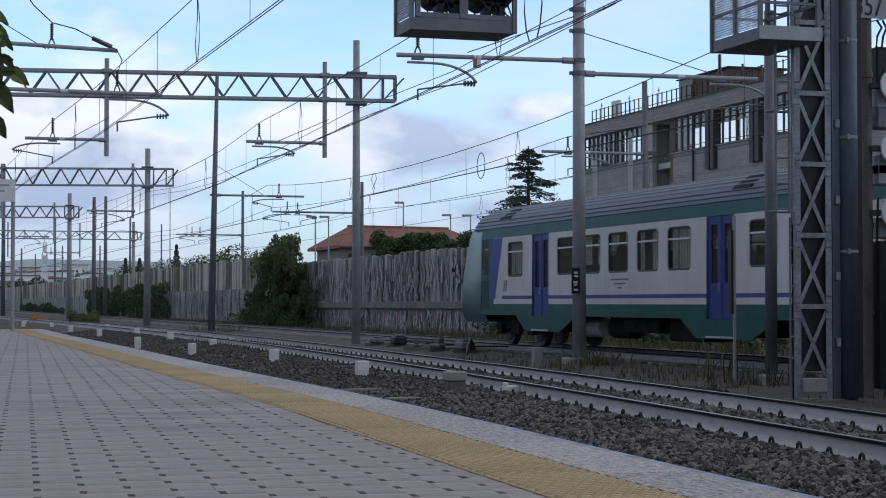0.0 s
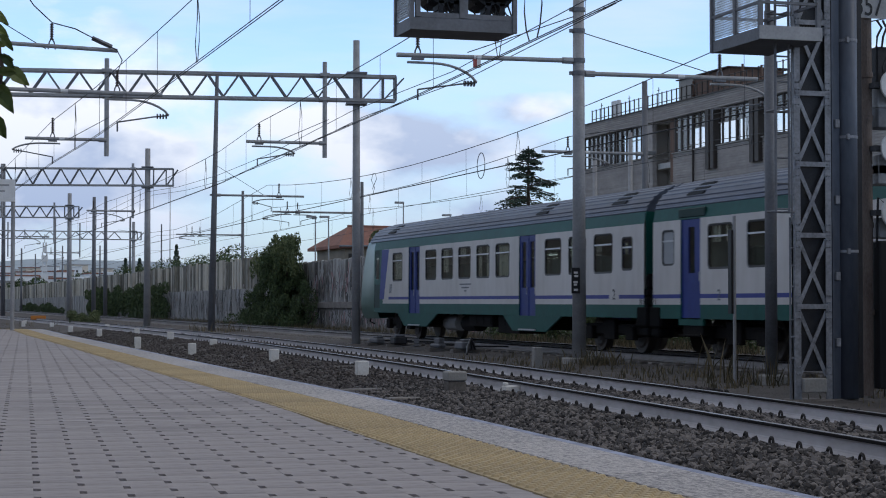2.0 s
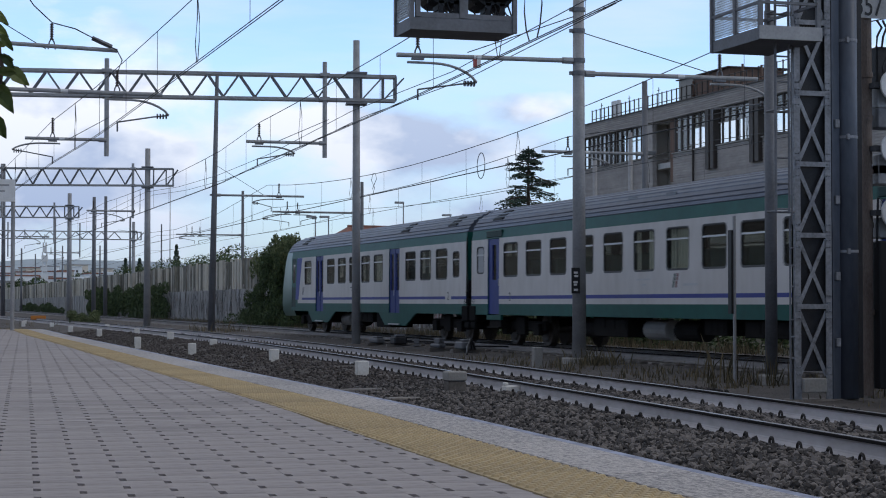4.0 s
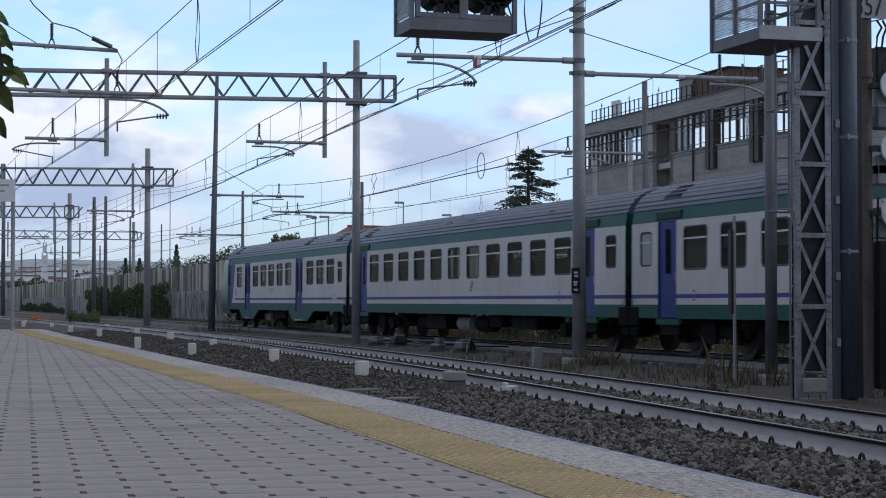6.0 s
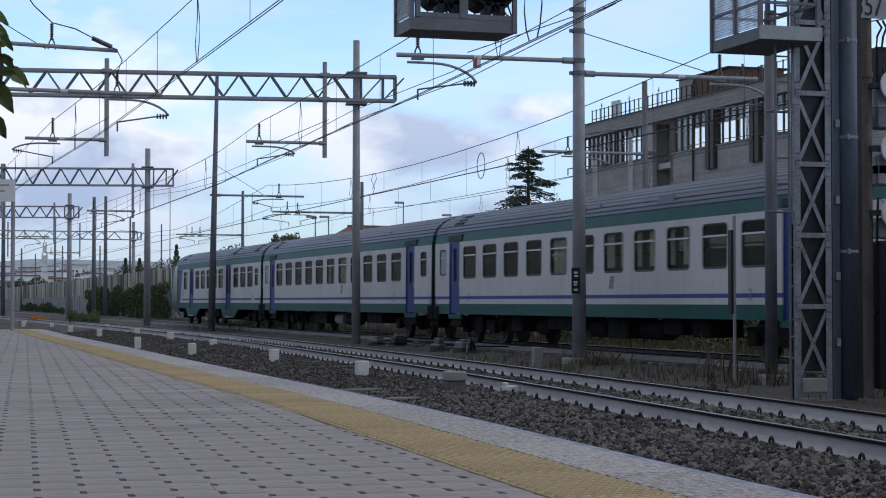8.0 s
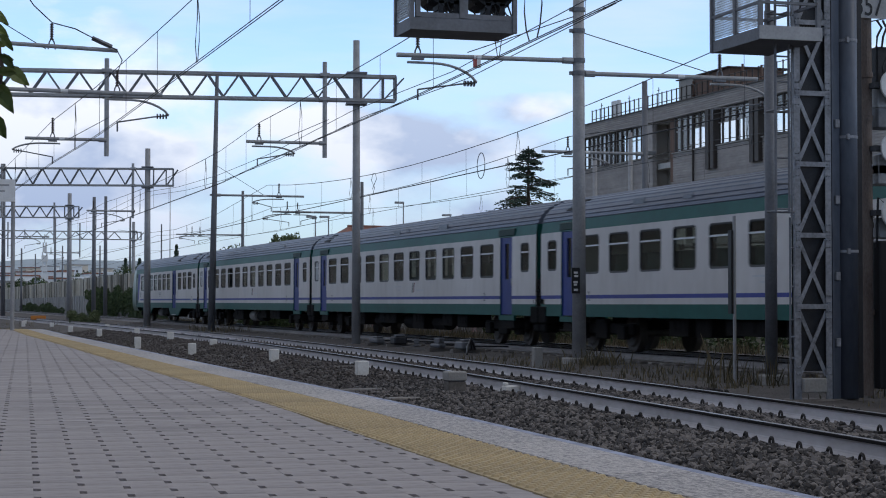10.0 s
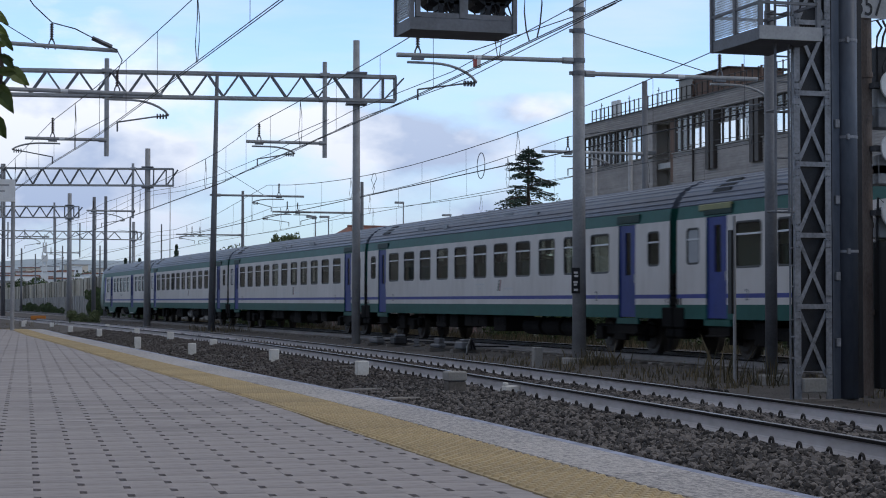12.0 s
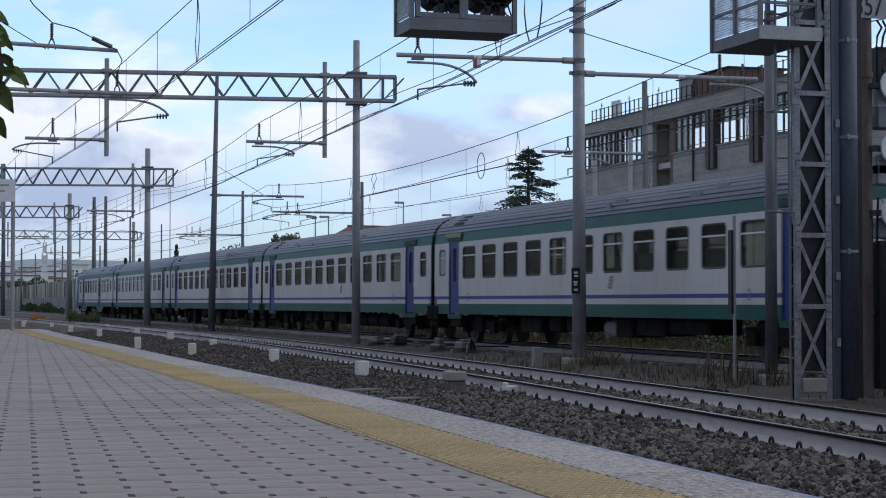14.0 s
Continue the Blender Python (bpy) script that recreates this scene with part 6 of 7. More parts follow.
    part("roof_house_end", cubes((1.1, 1.19, 87.6, 89.4, 11.3, 13.04)), M_CONC, pent)
    part("roof_house_cap", cubes((1.0, 4.4, 83.4, 89.6, 13.064, 13.12)), M_FACADEDARK, pent)
    for y in (99.1, 98.7, 98.3):
        part("flue", rods(((1.4, y, 11.3), (1.4, y, 13.0), 0.13), n=10), M_WHITE, th)
    return th


M_PLASTERDULL = mat("dull_ochre_plaster", (0.48, 0.44, 0.39), (0.34, 0.31, 0.28), rough=0.9, scale=0.4)
M_OFFGLASS = clear_glass("office_window_glass", (0.95, 0.96, 0.97))
M_WINBACK = mat("bright_window_backing", (0.85, 0.85, 0.84), (0.74, 0.74, 0.73), rough=0.8)


def leaves(name, centres, count, size, material, parent, seed, flat=0.5, kind="stuff"):
    """Many small leaf blades round the given clump centres (x, y, z, rx, ry, rz), as one mesh."""
    rng = np.random.default_rng(seed)
    C = np.array(centres, float)
    idx = rng.integers(0, len(C), count)
    d = rng.normal(size=(count, 3))
    d /= np.linalg.norm(d, axis=1)[:, None]
    rr = rng.uniform(0.35, 1.0, count) ** 0.5
    P = C[idx, :3] + d * C[idx, 3:] * rr[:, None]
    u = rng.normal(size=(count, 3))
    u[:, 2] *= flat
    u /= np.linalg.norm(u, axis=1)[:, None]
    w = np.cross(u, rng.normal(size=(count, 3)))
    w /= np.linalg.norm(w, axis=1)[:, None]
    s = rng.uniform(0.6, 1.3, count)[:, None] * size
    V = np.stack([P - u * s, P + w * s * 0.42, P + u * s, P - w * s * 0.42], 1)
    me = bpy.data.meshes.new(name)
    me.from_pydata(V.reshape(-1, 3).tolist(), [], (np.arange(4)[None] + 4 * np.arange(count)[:, None]).tolist())
    me.materials.append(material)
    ob = new(name, me)
    ob.parent = parent
    return tagged(ob, kind=kind)


def build_bush():
    rng = random.Random(3)
    th = thing("large_shrub", pose(24.6, 112.8, -0.4), "large dark green shrub overgrowing the fence beside the track", "shrub")
    cs, bm = [], bmesh.new()
    for k in range(120):
        y = max(-5.5, rng.gauss(1.0, 3.2))
        z = rng.uniform(0.4, 5.0) * max(0.25, 1 - abs(y) / 11)
        cs.append((rng.uniform(-0.9, 1.0), y, z, rng.uniform(0.2, 0.5), rng.uniform(0.3, 0.7), rng.uniform(0.3, 0.9)))
    for k in range(26):
        cs.append((rng.uniform(-1.4, 0.6), rng.uniform(-4, 13), rng.uniform(0.2, 1.5), 0.6, 1.0, 0.5))
    for k in range(9):
        y = rng.uniform(-2, 2)
        tube(bm, [(0, y * 0.3, 0), (rng.uniform(-0.3, 0.3), y * 0.6, 2.0), (rng.uniform(-0.6, 0.6), y, 4.5)], 0.07)
    part("stems", bm, M_BARK, th)
    leaves("foliage", cs, 44000, 0.08, M_LEAF, th, 5, flat=3.0)
    # light on the crown is put into a paler leaf colour
    top = [(rng.uniform(-0.6, 0.6), rng.gauss(-0.5, 2.6), rng.uniform(3.6, 5.4), 0.22, 0.3, 0.7) for _ in range(60)]
    leaves("upper_foliage", top, 9000, 0.10, M_LEAFTIP, th, 6, flat=3.2)


def build_cedar():
    rng = random.Random(8)
    th = thing("cedar_tree", pose(41.0, 112.5, -0.4), "dark evergreen cedar with tiered drooping branches", "tree")
    bm = bmesh.new()
    rod(bm, (0, 0, 0), (0, 0, 11.9), 0.30, 0.04, n=10)
    part("trunk", bm, M_BARK, th)
    limbs, cs = bmesh.new(), []
    z = 3.0
    while z < 11.7:
        reach = 0.25 + (12.2 - z) * 0.52
        for k in range(5):
            z += 0.092
            a = rng.uniform(0, 6.28)
            r = reach * rng.uniform(0.65, 1.1)
            end = (math.cos(a) * r, math.sin(a) * r, z + r * rng.uniform(-0.22, 0.10))
            tube(limbs, [(0, 0, z), (end[0] * 0.5, end[1] * 0.5, z + 0.08), end], 0.03, 4)
            for u in np.arange(0.3, 1.05, 0.14):
                cs.append((end[0] * u + rng.uniform(-0.1, 0.1), end[1] * u + rng.uniform(-0.1, 0.1), z + (end[2] - z) * u - 0.06, 0.34, 0.34, 0.12))
    part("limbs", limbs, M_BARK, th)
    leaves("needles", cs, 13000, 0.10, M_NEEDLE, th, 9, flat=0.35)


def bushy(name, x, y, z, centres, n, size, label, material, seed):
    th = thing(name, pose(x, y, z), label, "hedge" if name == "hedge" else "tree", kind="")
    bm = bmesh.new()
    for c in centres[:4]:
        rod(bm, (c[0], c[1], 0), (c[0], c[1], c[2]), 0.12, 0.05)
    part("trunk", bm, M_BARK, th)
    leaves("crown", centres, n, size, material, th, seed)
    return th


def build_house():
    th = thing("red_roofed_house", pose(42.3, 150, -0.4), "pale house with a red tiled hip roof behind the fence", "house")
    part("wall", cubes((-4.0, 8.2, 0, 10, 0, 6.45)), M_HOUSEWALL, th)
    bm = bmesh.new()
    e = [bm.verts.new(p) for p in ((-4.7, -0.8, 6.35), (8.9, -0.8, 6.35), (8.9, 10.8, 6.35), (-4.7, 10.8, 6.35))]
    f = [bm.verts.new(p) for p in ((-4.7, -0.8, 6.6), (8.9, -0.8, 6.6), (8.9, 10.8, 6.6), (-4.7, 10.8, 6.6))]
    r = [bm.verts.new(p) for p in ((-2.4, 5, 8.4), (6.6, 5, 8.3))]
    for q in ((f[0], f[1], r[1], r[0]), (f[1], f[2], r[1]), (f[2], f[3], r[0], r[1]), (f[3], f[0], r[0])):
        bm.faces.new(q)
    for k in range(4):
        bm.faces.new((e[k], e[(k + 1) % 4], f[(k + 1) % 4], f[k]))
    bm.faces.new(e[::-1])
    part("roof", bm, M_TILE, th, "red tiled hip roof")
    part("ridge_tiles", rods(((-2.5, 5, 8.42), (6.7, 5, 8.32), 0.12), n=8), M_TILE, th)
    part("gutter", rods(((-4.7, -0.9, 6.5), (8.9, -0.9, 6.5), 0.09), n=8), M_GALVDARK, th)
    for k in range(6):
        x = -3.2 + k * 2.0
        w = part("window", cubes((x - 0.5, x + 0.5, -0.05, 0.0, 4.6, 5.9)), M_FACADEDARK, th)
        part("window_sill", cubes((x - 0.6, x + 0.6, -0.14, -0.051, 4.5, 4.6)), M_CONC, w)


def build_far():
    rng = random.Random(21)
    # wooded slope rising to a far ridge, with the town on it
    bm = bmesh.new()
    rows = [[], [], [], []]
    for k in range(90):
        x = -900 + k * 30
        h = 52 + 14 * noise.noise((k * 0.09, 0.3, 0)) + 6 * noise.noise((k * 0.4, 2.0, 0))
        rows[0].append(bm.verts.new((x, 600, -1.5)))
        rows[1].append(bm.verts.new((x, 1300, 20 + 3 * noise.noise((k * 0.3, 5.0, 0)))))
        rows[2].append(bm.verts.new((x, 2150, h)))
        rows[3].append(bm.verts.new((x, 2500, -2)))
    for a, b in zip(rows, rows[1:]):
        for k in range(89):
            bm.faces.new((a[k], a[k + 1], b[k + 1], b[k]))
    # hills carry the haze in their base colour
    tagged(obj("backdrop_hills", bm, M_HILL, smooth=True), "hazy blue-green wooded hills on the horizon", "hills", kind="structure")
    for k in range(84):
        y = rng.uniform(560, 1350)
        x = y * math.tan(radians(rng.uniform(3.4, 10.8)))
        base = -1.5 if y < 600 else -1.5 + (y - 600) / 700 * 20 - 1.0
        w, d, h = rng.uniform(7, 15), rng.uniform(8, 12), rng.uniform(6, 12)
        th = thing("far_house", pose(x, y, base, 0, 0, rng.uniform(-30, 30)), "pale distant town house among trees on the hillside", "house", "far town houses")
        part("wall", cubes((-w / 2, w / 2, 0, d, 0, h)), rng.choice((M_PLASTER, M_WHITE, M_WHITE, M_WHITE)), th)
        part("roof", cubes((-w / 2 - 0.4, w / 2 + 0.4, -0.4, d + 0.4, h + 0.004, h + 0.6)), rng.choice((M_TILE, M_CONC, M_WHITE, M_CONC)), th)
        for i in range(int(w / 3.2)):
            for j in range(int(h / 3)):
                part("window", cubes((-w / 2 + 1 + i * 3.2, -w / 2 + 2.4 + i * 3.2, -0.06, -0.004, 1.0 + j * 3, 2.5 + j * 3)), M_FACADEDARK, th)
    for k in range(60):
        y = rng.uniform(560, 1300)
        x = y * math.tan(radians(rng.uniform(3.4, 11.5)))
        base = -1.5 if y < 600 else -1.5 + (y - 600) / 700 * 20 - 0.5
        cs = [(rng.uniform(-4, 4), rng.uniform(-3, 3), rng.uniform(2, 7), 2.2, 2.2, 1.8) for _ in range(8)]
        bushy("far_tree", x, y, base, cs, 900, 0.5, "dark distant broadleaf tree on the hillside", M_LEAF, 300 + k)
    for k in range(30):
        y = rng.uniform(380, 700)
        x = y * math.tan(radians(rng.uniform(4.0, 13.5)))
        h = rng.uniform(5, 9)
        cs = [(rng.uniform(-2, 2), rng.uniform(-2, 2), h * rng.uniform(0.4, 1.0), 1.6, 1.6, 1.3) for _ in range(8)]
        bushy("far_tree", x, y, -0.45, cs, 1500, 0.28, "dark distant broadleaf tree", M_LEAF, 100 + k)
    for k, (x, y, h) in enumerate(((44.0, 330, 9.5), (53.1, 330, 12.0), (46.5, 330, 9.5))):
        cs = [(0, 0, h * u, 0.25 + (1 - u) * (0.9 if k == 0 else 2.2), 0.25 + (1 - u) * 0.9, 0.6) for u in np.linspace(0.15, 1, 12)]
        bushy("cypress", x, y, -0.45, cs, 3500, 0.17, "dark pointed conifer behind the barrier", M_NEEDLE, 60 + k)
    # pale stepped tower over the town
    tw = thing("tower", pose(640 * math.tan(radians(5.17)), 640, -0.5), "slender pale tower with open storeys over the distant town", "tower")
    for k in range(7):
        w = 2.3 - 0.17 * k + 0.5 * (k % 2)
        part("storey", cubes((-w / 2, w / 2, -w / 2, w / 2, k * 3.3, k * 3.3 + 2.2)), M_WHITE, tw)
        for sx in (-1, 1):
            part("pier", cubes((sx * w * 0.36 - 0.2, sx * w * 0.36 + 0.2, -0.5, 0.5, k * 3.3 + 2.2, k * 3.3 + 3.3)), M_WHITE, tw)
    part("mast", rods(((0, 0, 23), (0, 0, 26), 0.12), n=6), M_GALV, tw)
    # low skyline of trees behind the fence
    cs = [(rng.uniform(-2, 2), rng.uniform(-40, 40), rng.uniform(2.0, 5.6), 1.8, 2.5, 1.2) for _ in range(60)]
    bushy("far_hedgerow", 31.0, 190.0, -0.45, cs, 30000, 0.13, "dark row of trees and shrubs behind the barrier", M_LEAF, 77)


def weeds(name, n, area, height, seed, label):
    rng = np.random.default_rng(seed)
    x0, x1, y0, y1 = area
    cx, cy = rng.uniform(x0, x1, n // 8), rng.uniform(y0, y1, n // 8)
    i = rng.integers(0, n // 8, n)
    P = np.stack([cx[i] + rng.normal(0, 0.16, n), cy[i] + rng.normal(0, 0.16, n), np.full(n, -0.26)], 1)
    h = rng.uniform(height[0], height[1], n) * rng.uniform(0.4, 1, n // 8)[i]
    lean = rng.normal(0, 0.22, (n, 2)) * h[:, None]
    a = rng.uniform(0, 3.14, n)
    w = 0.006 + 0.012 * rng.uniform(0, 1, n)
    o = np.stack([np.cos(a) * w, np.sin(a) * w, np.zeros(n)], 1)
    mid = P + np.concatenate([lean * 0.35, (h * 0.55)[:, None]], 1)
    tip = P + np.concatenate([lean, h[:, None]], 1)
    V = np.stack([P - o, P + o, mid + o * 0.8, tip, mid - o * 0.8], 1)
    me = bpy.data.meshes.new(name)
    me.from_pydata(V.reshape(-1, 3).tolist(), [], (np.arange(5)[None] + 5 * np.arange(n)[:, None]).tolist())
    me.materials.append(M_GRASS)
    tagged(new(name, me), label, "weeds", kind="stuff")


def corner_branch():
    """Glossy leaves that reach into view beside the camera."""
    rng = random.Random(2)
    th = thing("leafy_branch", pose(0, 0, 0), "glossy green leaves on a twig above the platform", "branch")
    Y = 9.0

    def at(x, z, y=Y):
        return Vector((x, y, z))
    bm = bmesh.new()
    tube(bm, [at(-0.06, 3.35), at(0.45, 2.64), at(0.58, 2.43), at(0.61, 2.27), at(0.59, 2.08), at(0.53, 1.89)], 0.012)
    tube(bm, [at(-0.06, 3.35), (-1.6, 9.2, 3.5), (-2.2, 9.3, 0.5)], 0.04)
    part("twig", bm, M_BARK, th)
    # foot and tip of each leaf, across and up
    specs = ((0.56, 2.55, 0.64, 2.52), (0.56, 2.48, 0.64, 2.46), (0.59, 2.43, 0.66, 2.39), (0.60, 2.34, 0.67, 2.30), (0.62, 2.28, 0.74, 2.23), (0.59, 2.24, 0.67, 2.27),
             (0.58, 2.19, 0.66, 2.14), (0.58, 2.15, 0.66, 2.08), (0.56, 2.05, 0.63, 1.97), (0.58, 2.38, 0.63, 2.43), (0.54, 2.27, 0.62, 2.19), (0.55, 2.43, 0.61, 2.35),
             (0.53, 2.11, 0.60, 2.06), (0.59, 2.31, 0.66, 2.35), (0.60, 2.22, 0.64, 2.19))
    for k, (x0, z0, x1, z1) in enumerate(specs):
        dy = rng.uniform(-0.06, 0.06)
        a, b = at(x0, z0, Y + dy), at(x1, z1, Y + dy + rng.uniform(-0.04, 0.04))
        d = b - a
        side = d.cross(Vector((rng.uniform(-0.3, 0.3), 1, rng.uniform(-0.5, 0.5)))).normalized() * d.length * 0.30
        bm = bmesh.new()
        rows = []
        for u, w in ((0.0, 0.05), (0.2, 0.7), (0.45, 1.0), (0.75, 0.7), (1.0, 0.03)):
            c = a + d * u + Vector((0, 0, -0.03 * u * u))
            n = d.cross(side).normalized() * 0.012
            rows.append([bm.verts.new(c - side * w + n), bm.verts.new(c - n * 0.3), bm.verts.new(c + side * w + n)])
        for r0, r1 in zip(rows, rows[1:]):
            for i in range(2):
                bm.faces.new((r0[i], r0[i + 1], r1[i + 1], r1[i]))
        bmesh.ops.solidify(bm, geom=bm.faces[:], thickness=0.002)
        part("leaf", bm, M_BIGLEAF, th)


# long plain wall, never in view, added to block low western sky and darken window reflections
tagged(obj("unseen_wall_west", cubes((-16.0, -15.5, -70, 330, -0.6, 6.5)), M_FENCEBASE), "plain unseen wall added behind the platform to block the low sky", "wall", kind="structure")
build_fence()
build_office()
build_bush()
build_cedar()
build_house()
hr = random.Random(5)
bushy("hedge", 37.0, 122.0, -0.4, [(-3.5 + k * 0.155 + hr.uniform(-0.1, 0.1), hr.uniform(-0.8, 0.8), hr.uniform(4.3, 6.3 + 0.15 * math.sin(k * 0.35)), 0.6, 0.6, 0.55) for k in range(50) for _ in (0, 1)], 34000, 0.10, "dense dark green clipped hedge above the fence", M_LEAF, 12)
bushy("hedge", 45.5, 128.0, -0.4, [(hr.uniform(-3.6, 2.6), hr.uniform(-1, 1), hr.uniform(4.2, 6.6), 0.6, 0.6, 0.5) for _ in range(60)], 18000, 0.10, "dense dark green clipped hedge above the fence", M_LEAF, 13)
# dark undergrowth beyond the train track, added to stand for the shade seen under the coaches
und = thing("added_undergrowth", pose(26.2, 0, -0.5), "dark undergrowth added beyond the train track for the shade under the coaches", "shrub")
ub = bmesh.new()
for k in range(30):
    yy = 24 + k * 1.75
    tube(ub, [(0, yy, 0), (hr.uniform(-0.3, 0.3), yy + 0.2, 0.8), (hr.uniform(-0.4, 0.4), yy, 1.5)], 0.03, 4)
part("stems", ub, M_BARK, und)
leaves("foliage", [(hr.uniform(-0.7, 0.7), hr.uniform(22, 76), hr.uniform(0.1, 1.7), 0.45, 0.9, 0.4) for _ in range(240)], 30000, 0.10, M_LEAF, und, 55)
build_far()
weeds("trackside_weeds", 1500, (13.0, 16.4, 22.0, 46.0), (0.06, 0.30), 31, "dry straw and green weeds round the trackside poles")
weeds("tall_dry_weeds", 90, (14.2, 15.2, 28.6, 31.0), (0.4, 0.95), 32, "tall dry weed stalks by the grey post")
weeds("fence_weeds", 9000, (23.6, 25.9, 40.0, 170.0), (0.12, 0.55), 33, "rank grass along the foot of the fence")
weeds("ballast_weeds", 2500, (5.5, 12.5, 24.0, 110.0), (0.05, 0.3), 34, "sparse small weeds in the ballast")
weeds("pole_weeds", 260, (15.8, 17.4, 86.0, 95.0), (0.2, 0.8), 35, "green weeds round a tall pole")
weeds("pole_weeds", 260, (15.6, 16.6, 38.8, 41.0), (0.15, 0.6), 36, "weeds round the foot of a pole")
weeds("far_track_weeds", 900, (9.0, 16.0, 105.0, 160.0), (0.15, 0.6), 37, "low weeds between the far tracks")
low = [(hr.uniform(-0.9, 0.9), hr.uniform(-2, 2), hr.uniform(0.2, 1.0), 0.35, 0.6, 0.35) for _ in range(22)]
bushy("low_shrub", 13.9, 124.0, -0.42, low, 9000, 0.055, "low green shrub between the far tracks", M_LEAFTIP, 71)
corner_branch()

# street lamps over the fence
for x, y, h in ((43.4, 150.0, 10.2), (34.8, 146.0, 8.7), (47.6, 150.0, 9.2), (49.4, 150, 9.2), (35.9, 146, 8.7)):
    th = thing("street_lamp", pose(x, y, -0.42), "thin grey street lamp with a flat head behind the fence", "street lamp", "street lamps")
    part("pole", rods(((0, 0, 0), (0, 0, h), 0.09, 0.05), n=8), M_GALV, th)
    part("lamp_head", cubes((-0.75, 0.05, -0.15, 0.15, h - 0.02, h + 0.16), bevel=0.03), M_GALV, th)

# platform sign
th = thing("platform_sign", pose(3.31, 44.8, 0.55), "white sign board on a grey post at the platform end", "sign")
part("post", rods(((0, 0, 0), (0, 0, 3.55), 0.05), n=12), M_GALV, th)
part("board", cubes((-0.75, 0.04, -0.09, -0.055, 3.05, 3.58)), M_WHITE, th)
part("writing_bar", cubes((-0.55, -0.1, -0.096, -0.091, 3.42, 3.46)), M_GALV, th)
part("writing_bar", cubes((-0.55, -0.2, -0.096, -0.091, 3.28, 3.32)), M_GALV, th)

# ---- tracks, platform and lineside things ----
M_RAILDULL = mat("dusty_rail_web", (0.34, 0.32, 0.31), (0.19, 0.175, 0.165), rough=0.8, scale=1.5, fine=14, stretch=(1, 0.3, 1))
build_ground()
stones("ballast_stones", 64000, (4.4, 10.6, 6.5, 27.0), (0.013, 0.034), 4, "dark crushed-stone ballast beside the platform", M_STONE)
stones("far_ballast_stones", 34000, (5.0, 12.8, 26.0, 90.0), (0.014, 0.034), 6, "dark crushed-stone ballast between the tracks", M_STONEDARK)
build_track("near_track", "railway track with whitewashed rails on concrete sleepers", near_path, NEAR_Z, M_RAILWHITE, 0.6, 140, 62)
build_track("train_track", "rusty railway track on concrete sleepers", [(TRAIN_X, y) for y in range(0, 345, 5)], 0.0, M_RAILDULL, 0.66, 150, 0, climb)
platform, EDGE_LINE = build_platform()


M_YELLOWPALE = mat("pale_yellow_stud", (0.66, 0.53, 0.33), (0.47, 0.38, 0.25), rough=0.75, scale=3, fine=70, rand=0.2)


def tactile_tile():
    bm = cubes((0.002, 0.402, 0.002, 0.398, -0.05, 0.0))
    # domed studs in staggered rows, their crowns paler
    for j in range(8):
        for i in range(8 if j % 2 == 0 else 7):
            x, y = 0.027 + i * 0.05 + (0.025 if j % 2 else 0.0), 0.025 + j * 0.05
            ring = [(math.cos(k * math.pi / 3), math.sin(k * math.pi / 3)) for k in range(6)]
            a = [bm.verts.new((x + sx * 0.019, y + sy * 0.019, 0.0003)) for sx, sy in ring]
            b = [bm.verts.new((x + sx * 0.011, y + sy * 0.011, 0.009)) for sx, sy in ring]
            bm.faces.new(b).material_index = 1
            for k in range(6):
                bm.faces.new((a[k], a[(k + 1) % 6], b[(k + 1) % 6], b[k]))
    me = bpy.data.meshes.new("tactile_tile")
    bm.to_mesh(me)
    bm.free()
    me.materials.append(M_YELLOW)
    me.materials.append(M_YELLOWPALE)
    return me


def lay_tiles():
    me = tactile_tile()
    y = -5.9
    while y < 46.6:
        x, x2 = along(EDGE_LINE, y), along(EDGE_LINE, y + 1.0)
        piece("tactile_tile", me, platform, pose(x - 0.765, y, PLAT_Z + random.uniform(-0.001, 0.001), 0, 0, -math.degrees(math.atan2(x2 - x, 1.0))))
        y += 0.4


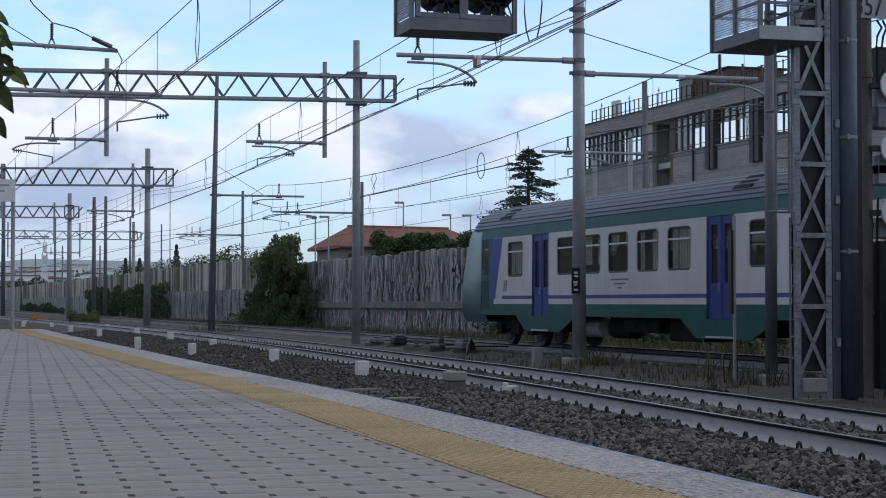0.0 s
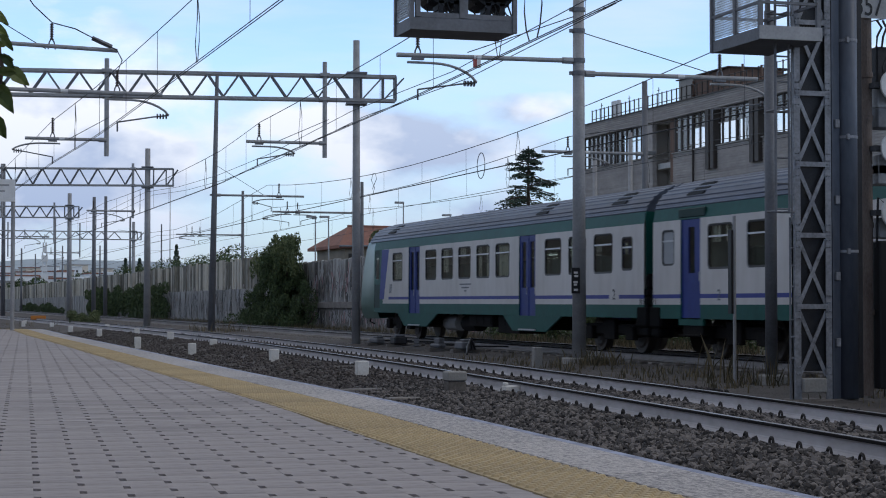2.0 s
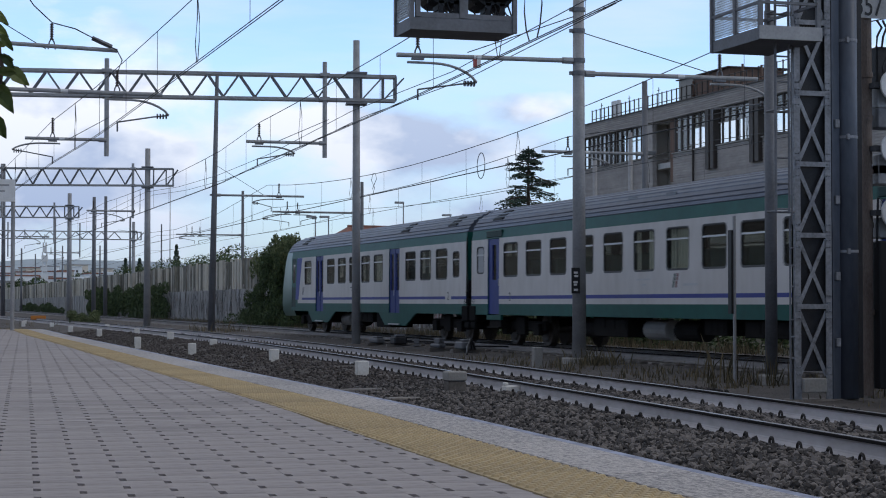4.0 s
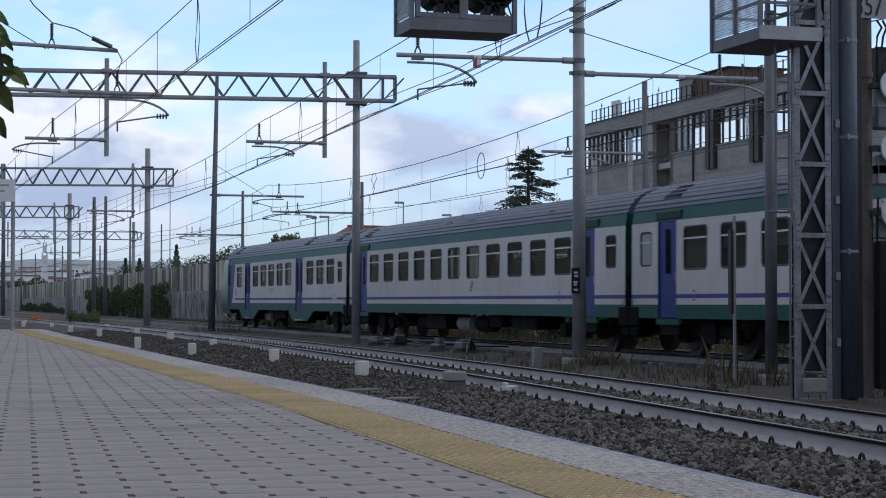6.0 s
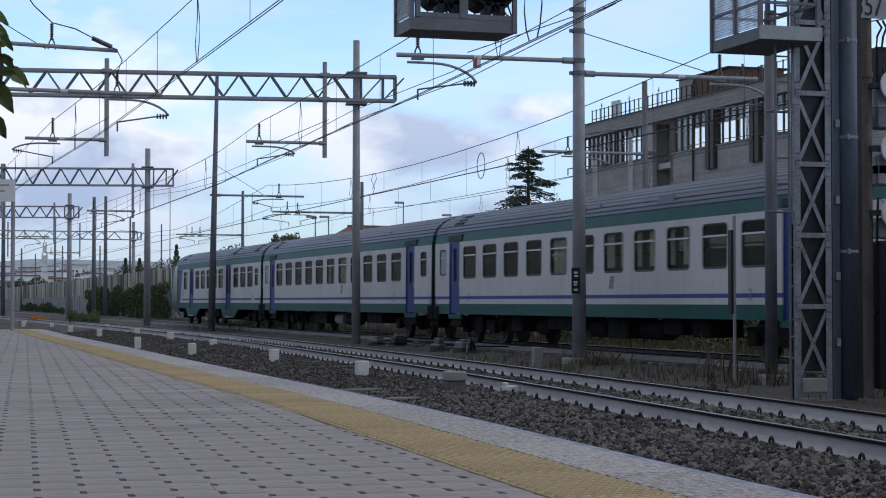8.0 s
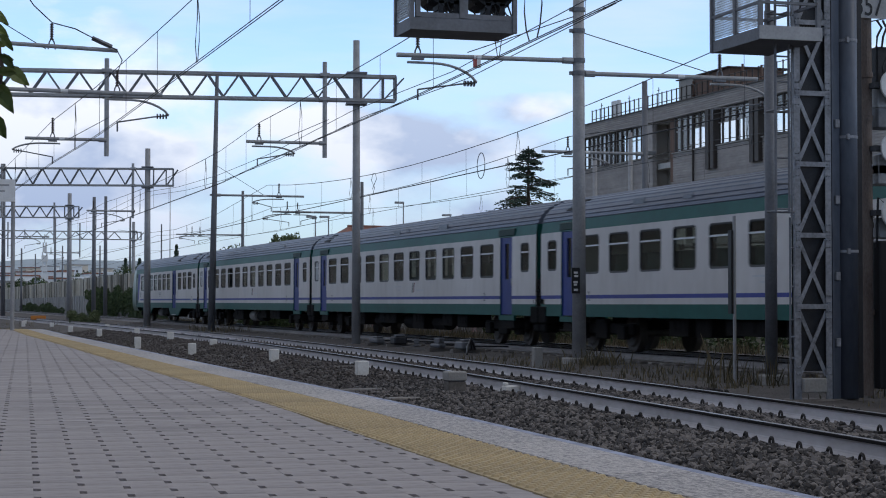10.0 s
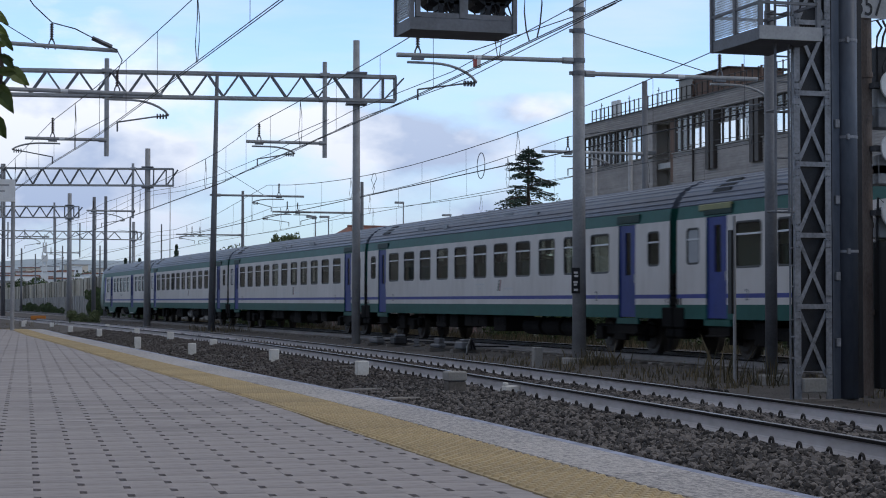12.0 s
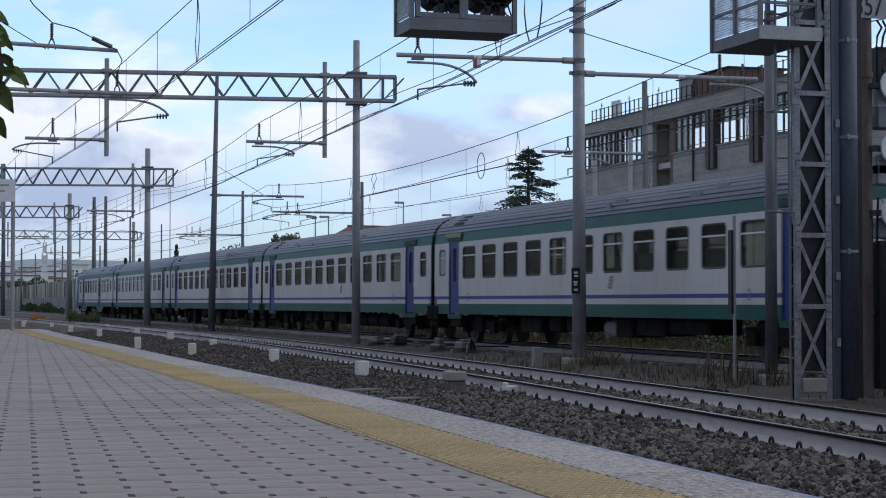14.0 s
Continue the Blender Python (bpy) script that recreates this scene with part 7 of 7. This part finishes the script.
def lay_pavers():
    """Pavers in running columns; every one has a cut corner that leaves a small dark pocket."""
    w, l = 0.1437, 0.262
    rng = random.Random(17)
    plan = [(0.024, 0.0006), (w, 0.0006), (w, l - 0.0006), (0.0, l - 0.0006), (0.0, 0.09), (0.024, 0.078)]
    slope = 0.080
    bm = bmesh.new()
    a = [bm.verts.new((x, y, -0.05)) for x, y in plan]
    b = [bm.verts.new((x, y, -0.001)) for x, y in plan]
    c = [bm.verts.new((x + (0.0001 if x < w / 2 else -0.0001), y + (0.0005 if y < l / 2 else -0.0005), 0.0)) for x, y in plan]
    for k in range(6):
        j = (k + 1) % 6
        bm.faces.new((a[k], a[j], b[j], b[k]))
        bm.faces.new((b[k], b[j], c[j], c[k]))
    bm.faces.new(c)
    me = bpy.data.meshes.new("paver")
    bm.to_mesh(me)
    bm.free()
    me.materials.append(M_PAVE)
    base = np.array([v.co[:] for v in me.vertices])
    faces = [tuple(p.vertices) for p in me.polygons]
    turn = -math.degrees(math.atan(slope))
    ct, st = math.cos(radians(turn)), math.sin(radians(turn))
    vs, fs, singles = [], [], 0
    for col in range(82):
        x0 = 0.512 + (col - 63) * w
        y = -5.9 + (0.126 if col % 2 else 0.0)
        while y < 47.2:
            x = x0 + slope * (y - 6.0)
            z = PLAT_Z - 0.0015 + rng.uniform(-0.0006, 0.0006)
            lim = along(EDGE_LINE, y) - 0.768
            if x + 0.03 < lim and x > -8.9:
                if 4.6 < y < 8.6 and x > 0.07 * y - 0.1 and singles < 300 and x + w + 0.03 < lim:
                    piece("paver", me, platform, pose(x, y, z, rng.uniform(-0.1, 0.1), rng.uniform(-0.1, 0.1), turn))
                    singles += 1
                else:
                    n = len(vs)
                    dx, dy = rng.uniform(-0.004, 0.006), rng.uniform(-0.022, 0.012)
                    for bx, by, bz in base:
                        if bx < 0.03 and by < 0.1:
                            bx, by = bx + (dx if bx > 0.01 else 0.0), by + (dy if by > 0.02 else 0.0)
                        vs.append((min(x + bx * ct - by * st, lim + 0.006 * by), y + bx * st + by * ct, z + bz))
                    fs += [tuple(n + i for i in f) for f in faces]
            y += l
    m2 = bpy.data.meshes.new("pavers")
    m2.from_pydata(vs, [], fs)
    m2.materials.append(M_PAVEMANY)
    ob = new("pavers", m2)
    ob.parent = platform
    tagged(ob, "grey concrete pavers with small dark pockets", kind="stuff")
    # plain fill strip between the cut pavers and the yellow tiles, and the far side
    bm = bmesh.new()
    ys = np.arange(-6, 47.4, 0.5)
    l0 = [bm.verts.new((-9.0, y, PLAT_Z - 0.046)) for y in ys]
    l1 = [bm.verts.new((along(EDGE_LINE, y) - 0.77, y, PLAT_Z - 0.046)) for y in ys]
    for k in range(len(ys) - 1):
        bm.faces.new((l0[k], l1[k], l1[k + 1], l0[k + 1]))
    part("mortar_bed", bm, M_BEDSHADE, platform)


M_PAVEMANY = mat("concrete_paving_rest", (0.40, 0.36, 0.355), (0.25, 0.228, 0.225), rough=0.85, scale=2.6, fine=34, bump=0.6, rand=0.04, island=True, dist=0.005, stretch=(0.45, 2.6, 1), mix=2.1)
# shade of deep pockets is put into the bed's near-black colour
M_BEDSHADE = mat("pocket_shade_mortar", (0.025, 0.024, 0.024), (0.012, 0.012, 0.012), rough=0.95)


def marker_post(x, y, h, w, label="short white concrete marker post in the ballast"):
    th = thing("marker_post", pose(x, y, -0.3), label, "marker post", "white marker posts")
    bm = cubes((-w / 2, w / 2, -w / 2, w / 2, 0.0, h + 0.2), bevel=0.012)
    part("post", bm, M_WHITEPOST, th)
    return th


for x, y, h, w in ((8.05, 30.36, 0.30, 0.20), (8.46, 39.34, 0.29, 0.19), (9.96, 54.93, 0.22, 0.2), (8.17, 48.16, 0.25, 0.19), (8.11, 57.9, 0.26, 0.19), (10.75, 77.0, 0.28, 0.2),
                   (10.29, 65.2, 0.30, 0.22), (9.27, 77.5, 0.25, 0.2), (12.41, 100.3, 0.22, 0.22), (9.45, 90.6, 0.24, 0.22), (10.2, 108, 0.25, 0.22), (9.4, 118, 0.25, 0.22), (10.3, 128, 0.25, 0.22)):
    marker_post(x, y, h, w)
th = thing("broken_marker_block", pose(8.24, 23.3, -0.03), "low broken white concrete block in the ballast", "marker post")
part("block", cubes((-0.11, 0.11, -0.07, 0.08, 0.0, 0.10), bevel=0.015), M_WHITEPOST, th)
part("horn", cubes((-0.105, -0.05, -0.05, 0.05, 0.102, 0.145), bevel=0.012), M_WHITEPOST, th)
part("slab", cubes((-0.18, 0.22, -0.14, 0.14, -0.12, -0.004), bevel=0.01), M_CONC, th)
th = thing("concrete_pit", pose(7.77, 24.3, -0.2), "weathered concrete cable pit with a lid in the ballast", "cable pit")
part("lid", cubes((-0.14, 0.14, -0.13, 0.13, 0.30, 0.43), bevel=0.015), M_CONC, th)
part("stem", cubes((-0.12, 0.13, -0.11, 0.11, -0.1, 0.296), bevel=0.01), M_SLEEPER, th)
for x, y, l, a in ((7.35, 25.3, 1.0, 12), (7.2, 23.6, 1.2, 4), (6.8, 26.2, 1.1, 15)):
    th = thing("concrete_slab", pose(x, y, -0.18, 0, 0, a), "broken concrete trough slab lying in the ballast", "slab", "concrete slabs")
    part("slab", cubes((-l / 2, l / 2, -0.14, 0.14, 0.0, 0.10), bevel=0.015), M_SLEEPER, th)
th = thing("grey_stub_post", pose(14.2, 38.4, -0.3), "short grey concrete stub post by the track", "marker post")
part("post", cubes((-0.1, 0.1, -0.1, 0.1, 0, 0.52), bevel=0.02), M_CONC, th)
for x, y, s, tilt in ((16.3, 59.5, 0.66, 14), (16.45, 57.4, 0.85, -4), (16.2, 52.3, 0.58, 22), (16.35, 50.2, 0.8, 3), (16.1, 54.2, 0.45, -18)):
    th = thing("point_machine", pose(x, y, -0.25, 0, 0, tilt), "grey cast point machine box on sleepers beside the rail", "point machine", "point machines")
    part("case", cubes((-0.25 * s, 0.25 * s, -0.4 * s, 0.4 * s, 0.14, 0.45 * s), bevel=0.04), M_DARKSTEEL if s > 0.82 else M_GALVDARK, th)
    part("cover", cubes((-0.16 * s, 0.2 * s, -0.3 * s, 0.12 * s, 0.45 * s + 0.004, 0.45 * s + 0.07 + 0.1 * (s < 0.6)), bevel=0.02), M_GALVDARK, th)
    part("base", cubes((-0.4, 0.6, -0.1, 0.1, 0.0, 0.138)), M_SLEEPER, th)
    part("rod", rods(((0.25, 0.1, 0.22), (1.4, 0.1, 0.2), 0.025)), M_DARKSTEEL, th)
th = thing("track_cable", pose(0, 0, 0), "looped black cable lying between the point machines", "cable")
bm = bmesh.new()
tube(bm, [(16.6, 50.0, -0.1), (16.3, 49.4, 0.15), (16.0, 48.9, 0.0), (15.9, 48.6, -0.15)], 0.03)
tube(bm, [(16.5, 50.0, -0.1), (16.2, 49.2, 0.2), (15.95, 48.6, 0.05), (15.8, 48.3, -0.2)], 0.03)
part("loop", bm, M_BLACK, th)
th = thing("orange_barrier", pose(13.1, 150.0, -0.25), "small orange plastic barrier between the far tracks", "barrier")
part("panel", cubes((-0.6, 0.6, -0.05, 0.05, 0.25, 0.58), bevel=0.03), M_ORANGE, th)
part("foot", cubes((-0.6, -0.45, -0.25, 0.25, 0.0, 0.246)), M_BLACK, th)
part("foot", cubes((0.45, 0.6, -0.25, 0.25, 0.0, 0.246)), M_BLACK, th)
lay_tiles()
lay_pavers()


TRAVEL = [(0.0, 0.0), (1.0, 5.73), (2.0, 11.84), (3.0, 18.29), (4.0, 25.04), (5.0, 32.09), (6.0, 39.46), (7.0, 47.1), (8.0, 55.1), (9.0, 63.4), (10.0, 71.95),
          (11.0, 80.75), (12.0, 89.75), (13.0, 98.8), (14.0, 107.95)]


def travelled(t):
    """Way of the train at t, through the keyed distances."""
    i = min(int(t), 13)
    (t0, a), (t1, b) = TRAVEL[i], TRAVEL[i + 1]
    va = (b - TRAVEL[i - 1][1]) / 2 if i else b - a - 0.2
    vb = (TRAVEL[i + 2][1] - a) / 2 if i < 13 else b - a
    u = t - t0
    return (2 * u ** 3 - 3 * u ** 2 + 1) * a + (u ** 3 - 2 * u ** 2 + u) * va + (3 * u ** 2 - 2 * u ** 3) * b + (u ** 3 - u ** 2) * vb


def motions():
    for th, start in COACHES:
        rows = []
        for t, d in TRAVEL:
            front, back = climb(start + d), climb(start + d - 26.0)
            rows.append((t, pose(TRAIN_X, start + d, front, math.degrees(math.asin((front - back) / 26.0)), 0, 0)))
        walk(th, rows)
    turns = [(k / 15, travelled(min(k / 15, 14.0)) / 0.46) for k in range(211)]
    for w in WHEELS:
        x, y, z = w.location
        walk(w, [(t, Matrix.Translation((x, y, z)) @ Matrix.Rotation(-a, 4, "X")) for t, a in turns])


motions()
